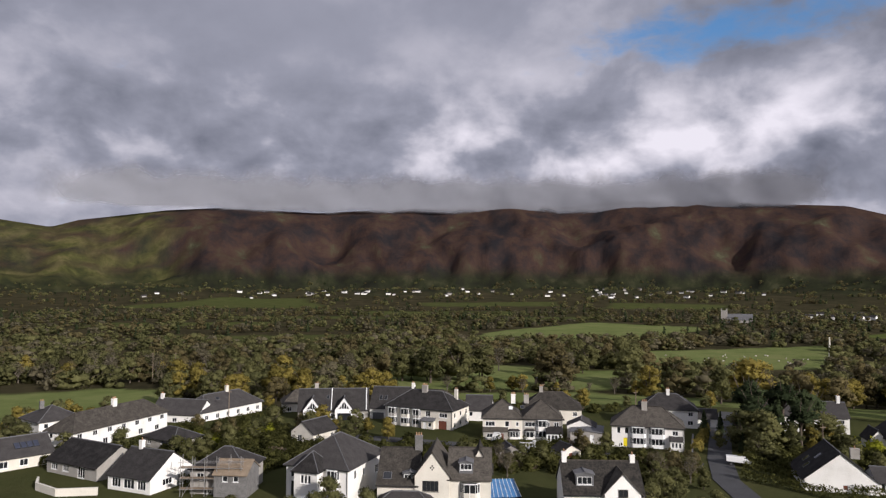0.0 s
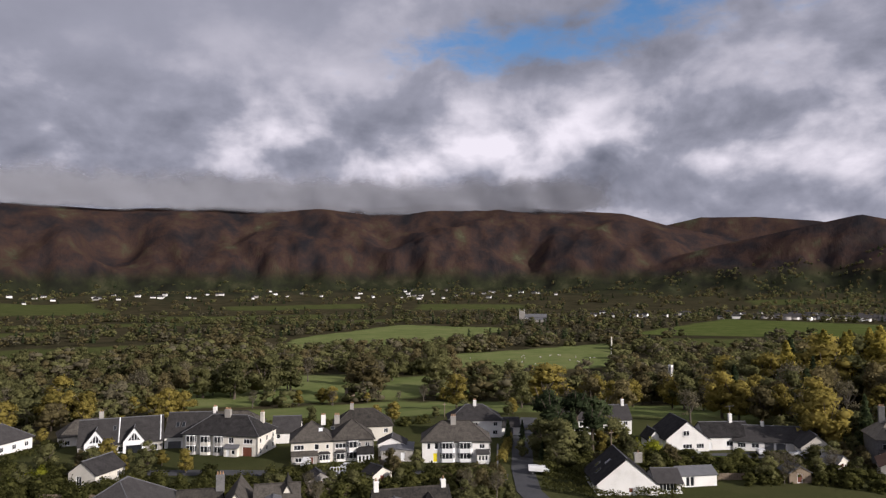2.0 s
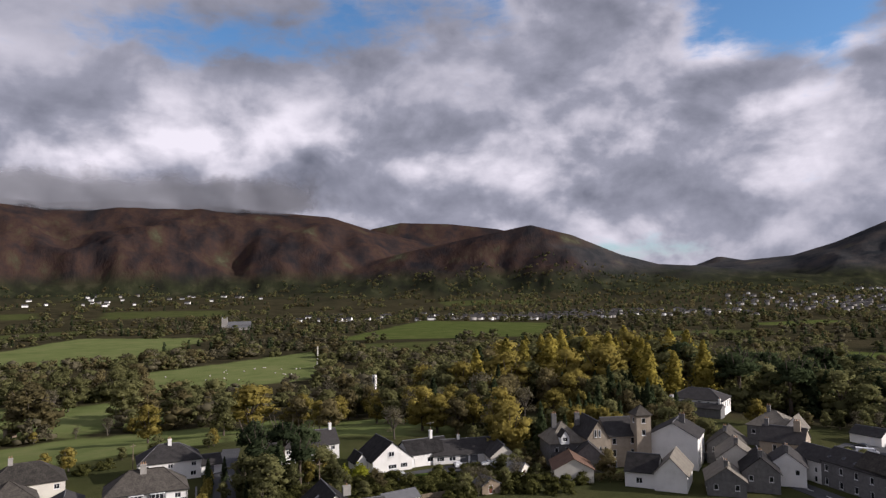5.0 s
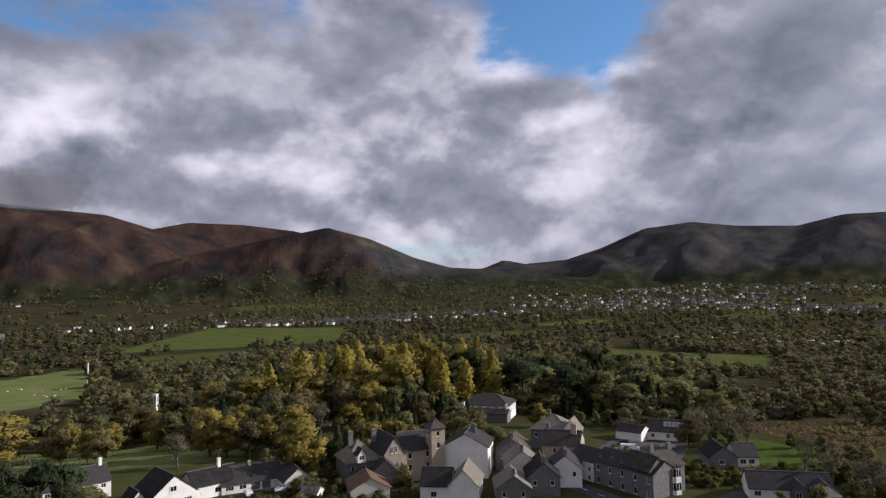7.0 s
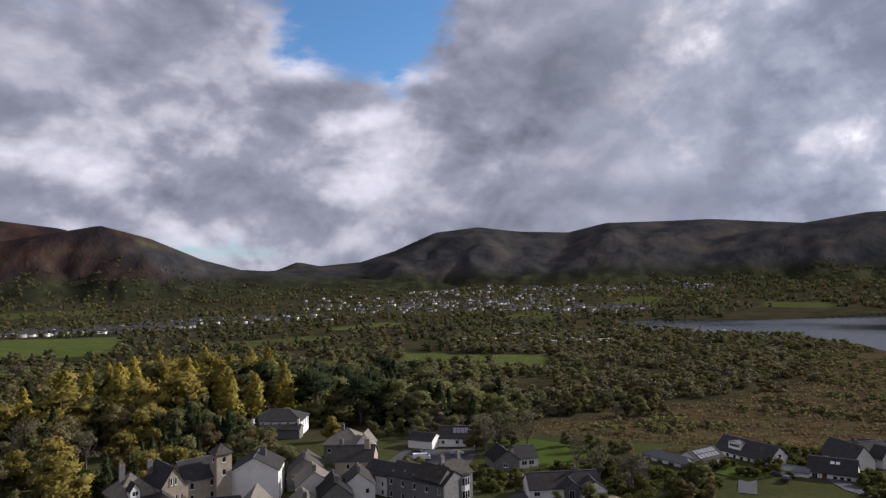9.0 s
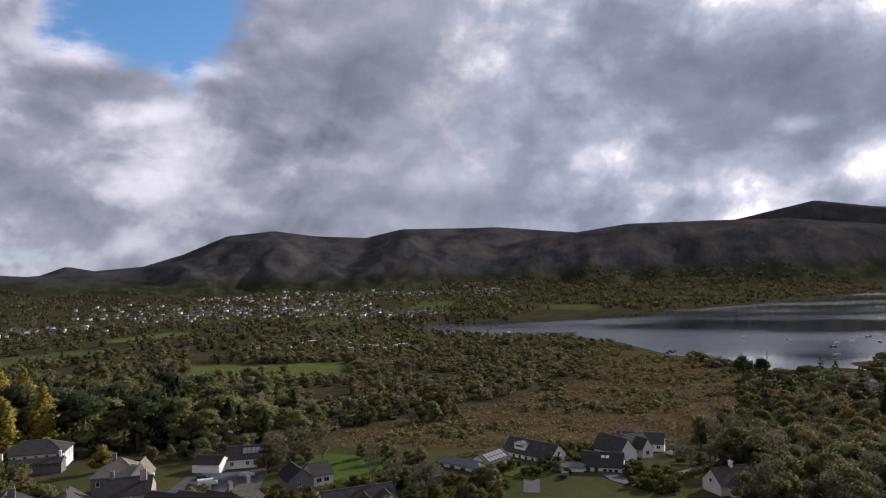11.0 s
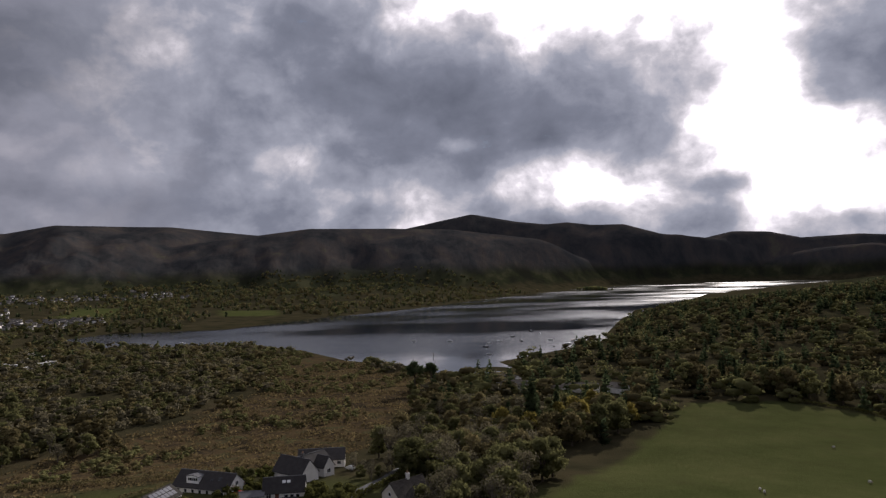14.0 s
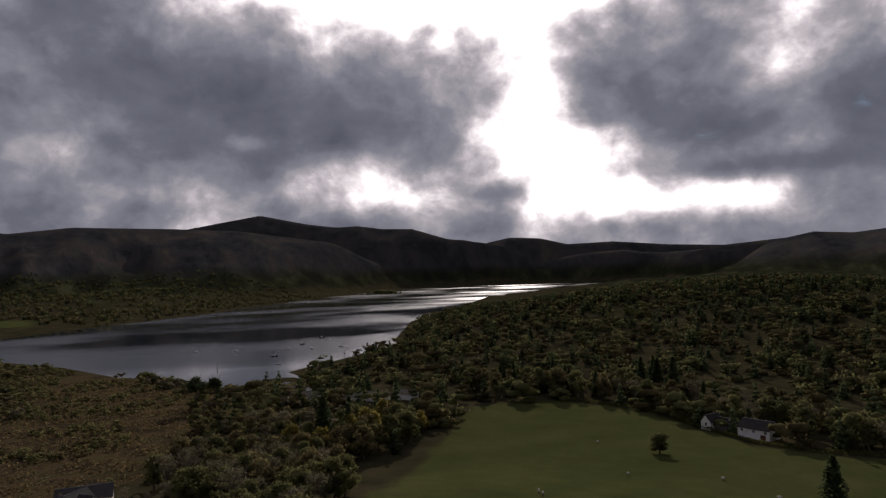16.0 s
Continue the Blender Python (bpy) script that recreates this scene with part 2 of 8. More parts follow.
BROWNDOOR = surface("brown_door_paint", (0.14, 0.05, 0.03), 0.5, 0.2, 2, 8, 0.05)
WOOD = surface("weathered_timber", (0.22, 0.17, 0.12), 0.85, 0.3, 1, 9, 0.4)
STEEL = surface("scaffold_steel", (0.35, 0.34, 0.33), 0.5, 0.2, 2, 9, 0.1, metal=0.6)
ASPHALT = surface("asphalt", (0.055, 0.055, 0.058), 0.9, 0.3, 0.3, 20, 0.3)
GRAVEL = surface("pale_gravel", (0.25, 0.2, 0.14), 0.95, 0.3, 0.4, 15, 0.5)
LAWN = surface("lawn", (0.060, 0.083, 0.020), 0.95, 0.3, 0.25, 5, 0.6, spec=0.0)
RUBBER = surface("tyre_rubber", (0.02, 0.02, 0.02), 0.8, 0.2, 3, 20, 0.1)
BARK = surface("bark", (0.10, 0.08, 0.06), 0.95, 0.4, 1.5, 10, 0.7)
PALEBARK = surface("pale_bark", (0.13, 0.11, 0.085), 0.95, 0.3, 1.5, 10, 0.5)
TERRACOTTA = surface("chimney_pot_clay", (0.36, 0.22, 0.13), 0.85, 0.2, 3, 12, 0.2)
BLACKMETAL = surface("black_metal", (0.03, 0.03, 0.03), 0.5, 0.2, 3, 10, 0.0)
FLEECE = surface("fleece", (0.6, 0.57, 0.5), 0.95, 0.15, 3, 12, 0.3)


def car_paint(name, color):
    return surface(name, color, 0.25, 0.05, 0.5, 6, 0.0, spec=0.6)


LEAF = {
    "oak": leafy("olive_oak_leaves", (0.080, 0.084, 0.036), (0.165, 0.162, 0.068)),
    "gold": leafy("golden_autumn_leaves", (0.13, 0.112, 0.030), (0.285, 0.232, 0.062)),
    "russet": leafy("russet_autumn_leaves", (0.092, 0.080, 0.040), (0.178, 0.148, 0.070)),
    "larch": leafy("yellow_larch_needles", (0.17, 0.152, 0.034), (0.37, 0.305, 0.068)),
    "conifer": leafy("dark_conifer_needles", (0.030, 0.041, 0.021), (0.066, 0.085, 0.040)),
    "bare": leafy("bare_twigs", (0.090, 0.083, 0.053), (0.158, 0.140, 0.088)),
    "hedge": leafy("hedge_leaves", (0.040, 0.044, 0.016), (0.105, 0.105, 0.034)),
    "reed": leafy("dry_rush_and_reed", (0.060, 0.044, 0.024), (0.150, 0.115, 0.056)),
    "lime": leafy("yellow_green_leaves", (0.11, 0.12, 0.014), (0.26, 0.27, 0.03)),
}


# ---- the lie of the land ----
LAKE_Z = -9.0
LAKE = [(1060, 60), (880, 10), (815, -85), (800, -140), (700, -165), (590, -174), (536, -202), (470, -205), (438, -232),
        (462, -275), (500, -283), (545, -385), (590, -470), (650, -521), (850, -720), (1150, -1150), (1500, -1620), (1530, -2300),
        (1480, -2800), (1700, -3450), (2150, -3680), (2850, -3300), (2850, -2500), (2500, -1900), (1950, -1180), (1430, -600), (1250, -330),
        (1090, -150), (1140, 0)]
# crest lines of the fells: (distance, foot, [(heading, rise), ...]) in metres and degrees
RIDGES = [
    (4050, 2250, [(-75, 3.5), (-45, 4.4), (-33, 4.7), (-29.8, 4.3), (-28, 4.9), (-22, 5.9), (-17.6, 6.3), (-10.5, 6.05), (-4, 6.5), (5.5, 6.85), (10, 6.6),
                  (14.6, 6.95), (23, 6.55), (30.6, 5.85), (34.2, 4.7), (40, 3.3), (46, 1.0), (50, 0)]),
    (4700, 3600, [(28, 3), (34, 4.9), (36.4, 5.4), (40.5, 5.25), (44.6, 4.7), (50, 3)]),
    (3000, 1900, [(24, 0.2), (30, 1.2), (37, 3.0), (43, 4.2), (47.1, 5.0), (50.5, 4.05), (54.3, 2.35), (57.2, 1.5), (60, 1.3), (66, 0.6), (72, 0)]),
    (4850, 4200, [(58, 0.5), (60, 1.4), (61.7, 2.05), (63.6, 1.65), (68, 1.0)]),
    (4500, 2300, [(54, 0.6), (59, 1.3), (66.8, 1.9), (69.6, 2.75), (73, 4.2), (76.6, 4.55), (79.8, 4.1), (84, 3.88), (87, 4.5), (90, 4.45), (95, 4.4),
                  (100, 3.87), (106, 3.2), (114, 2)]),
    (3700, 2300, [(78, 0), (88, 1.5), (93, 2.6), (98, 3.3), (105.4, 4.2), (112, 4.1), (117, 3.9), (122, 3.2), (128, 2.3), (134, 1.3), (139, 0.3), (142, 0)]),
    (4600, 3700, [(108, 3), (116, 4.6), (118.9, 5.15), (122.6, 4.4), (125, 4.1), (126.7, 4.2), (128.7, 3.9), (131.2, 3.85), (134.2, 2.9), (138.5, 2.6), (141, 1.5)]),
    (4880, 4450, [(136, 2.2), (139.3, 2.9), (141.8, 2.76), (144, 2.2), (147.7, 2.3), (152, 1.9), (156, 1.7), (162, 2.2)]),
    (4350, 4000, [(140, 0.6), (143.4, 1.9), (145, 2.15), (148.5, 2.35), (149.6, 2.05), (153.4, 1.6), (157, 1.2)]),
    (3600, 2500, [(151, 0), (154.6, 0.8), (158.6, 1.7), (162, 2.4), (164.6, 2.2), (167, 2.45), (172, 3.4), (180, 4.2), (195, 4.0), (230, 4.2), (262, 3.6), (285, 3.5)]),
]
lake_xy = np.array(LAKE, float)


def smooth(t):
    t = np.clip(t, 0.0, 1.0)
    return t * t * (3 - 2 * t)


def polygon_distance(x, y, poly):
    """Signed distance to a polygon: above 0 inside."""
    p = np.asarray(poly, float)
    q = np.roll(p, -1, 0)
    best, inside = np.full(np.shape(x), 1e12), np.zeros(np.shape(x), bool)
    for (ax, ay), (bx, by) in zip(p, q):
        dx, dy = bx - ax, by - ay
        t = np.clip(((x - ax) * dx + (y - ay) * dy) / (dx * dx + dy * dy), 0, 1)
        best = np.minimum(best, (x - ax - t * dx) ** 2 + (y - ay - t * dy) ** 2)
        if ay != by:
            inside ^= ((ay > y) != (by > y)) & (x < (bx - ax) * (y - ay) / (by - ay) + ax)
    return np.where(inside, 1, -1) * np.sqrt(best)


def waves(x, y, size, seed, octaves=4):
    """Smooth unevenness of about -1 to 1 from rotated waves."""
    rng = np.random.RandomState(seed)
    out, amp, total = np.zeros(np.shape(x)), 1.0, 0.0
    for _ in range(octaves):
        for _ in range(4):
            a, ph = rng.uniform(0, 2 * np.pi, 2)
            k = 2 * np.pi / (size * rng.uniform(0.8, 1.25))
            out = out + amp * np.sin(k * (x * np.cos(a) + y * np.sin(a)) + ph + 1.3 * np.sin(k * 0.6 * (y * np.cos(a) - x * np.sin(a)) + ph * 2)) / 2.4
        total += amp
        amp, size = amp * 0.52, size * 0.47
    return out / total


def land(x, y):
    """Height of the ground at x, y (arrays)."""
    x, y = np.asarray(x, float), np.asarray(y, float)
    r = np.hypot(x, y)
    az = np.degrees(np.arctan2(x, y))
    az = np.where(az < -80, az + 360, az)
    rim = np.hypot((x - 35) / 215, (y - 45) / 185)
    h = -8.0 + 8.0 * smooth((1.42 - rim) / 0.5)
    h = h + 0.45 * waves(x, y, 140, 3) * smooth((r - 150) / 200)
    h = h + 6.0 * np.exp(-(((x - 120) / 100) ** 2 + ((y + 165) / 95) ** 2))
    h = h + 11.0 * np.exp(-(((x - 280) / 75) ** 2 + ((y - 215) / 65) ** 2))
    # wooded rise along the lake
    h = h + 52 * np.exp(-(((x - 400) / 420) ** 2 + ((y + 960) / 330) ** 2)) * smooth((r - 330) / 300)
    # the valley sides
    side = smooth((r - 1150) / 1500)
    h = h + side * (46 + 14 * waves(x, y, 700, 5))
    zc = 38 + 0.2 * np.clip(az, 0, 135)
    rough = waves(az * 70.0, r * 0.22, 1300, 8, 4)
    gully = np.abs(waves(az * 70.0, r * 0.35, 1350, 21, 5))
    top = np.zeros(np.shape(x))
    for far, foot, line in RIDGES:
        a, e = np.array(line, float).T
        crest = zc + far * np.tan(np.radians(np.interp(az, a, e, left=0, right=0)))
        crest = np.where((az < a[0]) | (az > a[-1]), 0, crest - 8)
        t = np.clip((r - foot) / (far - foot), 0, 1)
        form = t ** 1.25 * (1.25 - 0.25 * t)
        form = form + (0.10 * rough - 0.22 * gully + 0.05) * np.sin(np.pi * t) ** 0.8
        beyond = np.clip((r - far) / 700, 0, 1)
        top = np.maximum(top, crest * form * (1 - 0.55 * smooth(beyond)))
    h = np.maximum(h, top + np.minimum(h, 10))
    d = polygon_distance(x, y, lake_xy)
    h = np.where(d > -60, np.minimum(h, LAKE_Z + 0.6 - 0.02 * np.minimum(d, 0) * 4 - np.clip(d, 0, 40) * 0.15 + 0.2), h)
    near = smooth((d + 400) / 400) * smooth((r - 900) / 600)
    h = h * (1 - near) + np.minimum(h, -6.0 - np.clip(d, -20, 20) * 0.2) * near
    isle = np.hypot((x - 2316) / 85, (y + 1839) / 40)
    h = np.maximum(h, LAKE_Z + 3.5 - 4 * isle)
    islet = np.hypot((x - 577) / 9, (y + 196) / 5)
    h = np.maximum(h, LAKE_Z + 0.8 - 1.2 * islet)
    spit = np.hypot((x - 470) / 14, (y + 252) / 16)
    h = np.maximum(h, LAKE_Z + 0.9 - 1.0 * spit)
    return h


def ground_z(x, y):
    return float(land(np.array([x]), np.array([y]))[0])


# meadows and lawns lie between the woods
MEADOWS = [
    [(-190, 225), (-148, 231), (-112, 215), (-104, 250), (-124, 312), (-154, 312), (-200, 285)],
    [(-15, 240), (92, 232), (112, 290), (60, 306), (-10, 302)],
    [(-40, 318), (60, 314), (110, 322), (95, 385), (30, 415), (-30, 392)],
    [(30, 585), (150, 590), (320, 810), (200, 930), (45, 715)],
    [(100, 385), (230, 400), (310, 560), (150, 505)],
    [(385, 660), (585, 535), (790, 700), (715, 920)],
    [(95, 230), (150, 182), (178, 215), (135, 285), (108, 270)],
    [(505, 200), (510, 85), (600, 95), (605, 225)],
    [(175, -95), (229, -177), (287, -262), (260, -306), (227, -309), (194, -302), (167, -282), (139, -268), (119, -266), (95, -279), (40, -262), (25, -160), (60, -90), (140, -70)],
    [(900, 420), (1050, 380), (1080, 430), (930, 470)],
]
FAR_MEADOWS = [
    [(-660, 1340), (-231, 1385), (-366, 1800), (-546, 1780)], [(-120, 1150), (160, 1180), (140, 1330), (-150, 1300)],
    [(330, 1400), (560, 1330), (600, 1480), (380, 1560)], [(-300, 1000), (-80, 1020), (-100, 1110), (-330, 1100)],
    [(1150, 180), (1350, 160), (1380, 230), (1180, 260)], [(1500, 0), (1750, -40), (1800, 60), (1560, 90)],
    [(1050, 1250), (1250, 1150), (1330, 1260), (1120, 1370)], [(-30, 1480), (250, 1500), (270, 1640), (-60, 1640)],
    [(1350, -300), (1500, -330), (1560, -220), (1400, -200)], [(330, 520), (420, 480), (470, 560), (380, 600)], [(-260, 560), (-60, 600), (-80, 680), (-260, 650)],
    [(110, 1000), (330, 1050), (300, 1130), (100, 1090)], [(640, 420), (760, 350), (800, 420), (690, 490)], [(-420, 800), (-200, 830), (-230, 920), (-440, 880)],
]
MARSH = [(288, 72), (262, 40), (256, -40), (300, -95), (430, -188), (590, -176), (690, -160), (640, -110), (540, -95), (450, -75), (390, -28), (340, 30)]


def cover_of(x, y):
    """How much meadow, marsh and fell there is at x, y."""
    wob = 4 * waves(x, y, 30, 14)
    meadow = np.zeros(np.shape(x))
    for i, poly in enumerate(MEADOWS):
        # field 8 is half rough ground: its cloud shade is put into the colour
        meadow = np.maximum(meadow, (0.5 if i == 8 else 1.0) * smooth((polygon_distance(x, y, poly) + wob + 3) / 6))
    for poly in FAR_MEADOWS:
        meadow = np.maximum(meadow, 0.6 * smooth((polygon_distance(x, y, poly) + 3 * wob + 12) / 24))
    rim = np.hypot((x - 35) / 215, (y - 45) / 185)
    meadow = np.maximum(meadow, 0.35 * smooth((1.1 - rim) / 0.1))
    marsh = smooth((polygon_distance(x, y, MARSH) + 3 * wob + 10) / 25)
    return meadow, marsh


def sun_patch_of(x, y):
    """The flood meadows, paler than the other fields: a sun patch put into colour."""
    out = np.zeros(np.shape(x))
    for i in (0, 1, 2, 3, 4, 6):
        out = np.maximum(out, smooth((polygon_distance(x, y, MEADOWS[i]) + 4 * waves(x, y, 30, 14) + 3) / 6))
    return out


def sunlit_plantation_of(x, y):
    """Forestry and grass on the western fell, its sunlight put in as paler colour."""
    az, r = np.degrees(np.arctan2(x, y)), np.hypot(x, y)
    return smooth((-19 - az + 3 * waves(x, y, 420, 31)) / 5) * smooth((az + 75) / 20) * smooth((r - 2250) / 500) * smooth(0.55 + 0.5 * waves(x, y, 380, 33))


def grid_mesh(name, x, y, z, closed):
    rows, cols = x.shape
    me = bpy.data.meshes.new(name)
    co = np.stack([x, y, z], -1).reshape(-1, 3)
    i = np.arange(rows * cols).reshape(rows, cols)
    nxt = np.roll(i, -1, 1) if closed else i[:, 1:]
    a, b = (i, nxt) if closed else (i[:, :-1], nxt)
    quads = np.stack([a[:-1], b[:-1], b[1:], a[1:]], -1).reshape(-1, 4)
    fill_mesh(me, co, quads)
    return me


def fill_mesh(me, co, faces, shade=True):
    """Vertices and faces of one size, set at once."""
    faces = np.asarray(faces, np.int32)
    k = faces.shape[1]
    me.vertices.add(len(co))
    me.vertices.foreach_set("co", np.asarray(co, np.float32).ravel())
    me.loops.add(faces.size)
    me.loops.foreach_set("vertex_index", faces.ravel())
    me.polygons.add(len(faces))
    me.polygons.foreach_set("loop_start", np.arange(0, faces.size, k, dtype=np.int32))
    me.update(calc_edges=True)
    if shade:
        me.shade_smooth()
    return me


turn = np.radians(np.concatenate([np.arange(-50, 180, 0.4), np.arange(180, 310, 3.0)]))
reach = np.concatenate([[0.02], np.arange(3, 60, 12.0), np.geomspace(60, 4980, 300)])
ga, gr = np.meshgrid(turn, reach)
gx, gy = gr * np.sin(ga), gr * np.cos(ga)
ground_mesh = grid_mesh("ground", gx, gy, land(gx, gy), True)
meadow_amount, marsh_amount = cover_of(gx, gy)
for key, amount in (("meadow", meadow_amount), ("marsh", marsh_amount), ("sunlit_plantation", sunlit_plantation_of(gx, gy)), ("sun_patch", sun_patch_of(gx, gy)), ("hazy_moor", smooth((np.degrees(np.arctan2(gx, gy)) - 46 + 5 * waves(gx, gy, 600, 37)) / 9))):
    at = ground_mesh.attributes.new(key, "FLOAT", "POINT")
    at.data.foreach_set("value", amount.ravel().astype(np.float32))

along = ground_mesh.attributes.new("contour", "FLOAT_VECTOR", "POINT")
along.data.foreach_set("vector", np.stack([np.where(ga > np.pi, ga - 2 * np.pi, ga) * 3600, gr * 0.42, np.zeros(ga.shape)], -1).ravel().astype(np.float32))


def ground_material():
    m = bpy.data.materials.new("fields_marsh_and_fell")
    m.use_nodes = True
    nt = m.node_tree
    p = nt.nodes["Principled BSDF"]
    p.inputs["Roughness"].default_value, p.inputs["Specular IOR Level"].default_value = 1.0, 0.0
    tc = nt.nodes.new("ShaderNodeTexCoord")

    slopes = nt.nodes.new("ShaderNodeAttribute")
    slopes.attribute_name = "contour"

    def noise_of(scale, detail=6, rough=0.6, warp=0.0, vector=None):
        n = nt.nodes.new("ShaderNodeTexNoise")
        for key, v in (("Scale", scale), ("Detail", detail), ("Roughness", rough), ("Distortion", warp)):
            n.inputs[key].default_value = v
        nt.links.new(vector or tc.outputs["Object"], n.inputs["Vector"])
        return n.outputs["Fac"]

    def ramp(fac, *stops):
        n = nt.nodes.new("ShaderNodeValToRGB")
        n.color_ramp.elements[0].position, n.color_ramp.elements[0].color = stops[0][0], (*stops[0][1], 1)
        n.color_ramp.elements[1].position, n.color_ramp.elements[1].color = stops[-1][0], (*stops[-1][1], 1)
        for pos, col in stops[1:-1]:
            n.color_ramp.elements.new(pos).color = (*col, 1)
        nt.links.new(fac, n.inputs[0])
        return n.outputs["Color"]

    def mix(fac, a, b):
        n = nt.nodes.new("ShaderNodeMix")
        n.data_type = "RGBA"
        nt.links.new(fac, n.inputs["Factor"])
        nt.links.new(a, n.inputs["A"])
        nt.links.new(b, n.inputs["B"])
        return n.outputs["Result"]

    def attribute(name):
        n = nt.nodes.new("ShaderNodeAttribute")
        n.attribute_name = name
        return n.outputs["Fac"]

    def span(value, lo, hi):
        n = nt.nodes.new("ShaderNodeMapRange")
        n.interpolation_type = "SMOOTHSTEP"
        nt.links.new(value, n.inputs["Value"])
        n.inputs["From Min"].default_value, n.inputs["From Max"].default_value = lo, hi
        return n.outputs["Result"]

    rough_ground = ramp(noise_of(0.03), (0.3, (0.024, 0.023, 0.013)), (0.55, (0.048, 0.042, 0.023)), (0.75, (0.066, 0.052, 0.030)))
    grass = ramp(noise_of(0.045, 8, 0.7), (0.25, (0.056, 0.068, 0.020)), (0.5, (0.078, 0.098, 0.028)), (0.75, (0.115, 0.118, 0.042)))
    reeds = ramp(noise_of(0.085, 10, 0.74, 0.4), (0.31, (0.020, 0.018, 0.012)), (0.44, (0.046, 0.036, 0.023)), (0.52, (0.089, 0.062, 0.032)), (0.59, (0.054, 0.049, 0.026)), (0.70, (0.105, 0.097, 0.043)))
    down = slopes.outputs["Vector"]
    heath = ramp(noise_of(0.0052, 12, 0.70, 0.2, down), (0.360, (0.020, 0.019, 0.021)), (0.465, (0.036, 0.026, 0.024)), (0.535, (0.050, 0.031, 0.025)), (0.584, (0.058, 0.039, 0.028)), (0.640, (0.060, 0.054, 0.034)), (0.696, (0.085, 0.080, 0.048)))
    pasture = ramp(noise_of(0.009, 11, 0.68, 0.2, down), (0.402, (0.018, 0.019, 0.013)), (0.535, (0.028, 0.031, 0.016)), (0.640, (0.052, 0.052, 0.028)))
    geo = nt.nodes.new("ShaderNodeSeparateXYZ")
    nt.links.new(tc.outputs["Object"], geo.inputs[0])
    high = nt.nodes.new("ShaderNodeMath")
    high.operation = "MULTIPLY_ADD"
    high.inputs[1].default_value = 90
    nt.links.new(noise_of(0.0045, 8, 0.62, 0.3, down), high.inputs[0])
    nt.links.new(geo.outputs["Z"], high.inputs[2])
    base = mix(span(high.outputs[0], 55, 85), rough_ground, pasture)
    # grey moor and rock, with the haze of distance put into the colour
    hazy_moor = ramp(noise_of(0.0058, 12, 0.70, 0.2, down), (0.381, (0.028, 0.030, 0.033)), (0.500, (0.047, 0.046, 0.046)), (0.584, (0.064, 0.055, 0.051)), (0.668, (0.080, 0.075, 0.056)))
    base = mix(span(high.outputs[0], 105, 175), base, mix(attribute("hazy_moor"), heath, hazy_moor))
    # forestry and grass, paled in colour for the sun on that slope
    sunlit_forestry = ramp(noise_of(0.010, 9, 0.68, 0.4, down), (0.35, (0.030, 0.036, 0.016)), (0.5, (0.075, 0.075, 0.026)), (0.68, (0.15, 0.13, 0.055)))
    base = mix(attribute("sunlit_plantation"), base, sunlit_forestry)
    base = mix(attribute("marsh"), base, reeds)
    base = mix(attribute("meadow"), base, grass)
    # paler grass colour that stands in for sunlight on the flood meadows
    sunny = ramp(noise_of(0.05, 8, 0.65), (0.28, (0.098, 0.122, 0.040)), (0.5, (0.135, 0.158, 0.056)), (0.74, (0.175, 0.178, 0.075)))
    base = mix(attribute("sun_patch"), base, sunny)
    nt.links.new(base, p.inputs["Base Color"])
    bump = nt.nodes.new("ShaderNodeBump")
    bump.inputs["Strength"].default_value, bump.inputs["Distance"].default_value = 0.7, 0.6
    nt.links.new(noise_of(0.5, 8, 0.7), bump.inputs["Height"])
    crags = nt.nodes.new("ShaderNodeBump")
    crags.inputs["Strength"].default_value, crags.inputs["Distance"].default_value = 0.5, 9.0
    nt.links.new(noise_of(0.011, 9, 0.66, 0.0, down), crags.inputs["Height"])
    far_only = span(high.outputs[0], 70, 160)
    nt.links.new(far_only, crags.inputs["Strength"])
    nt.links.new(bump.outputs[0], crags.inputs["Normal"])
    nt.links.new(crags.outputs[0], p.inputs["Normal"])
    return m


ground = tagged(new("ground", ground_mesh), "green meadows, brown marsh and bracken-red fells in a valley", "ground", kind="structure")
ground_mesh.materials.append(ground_material())


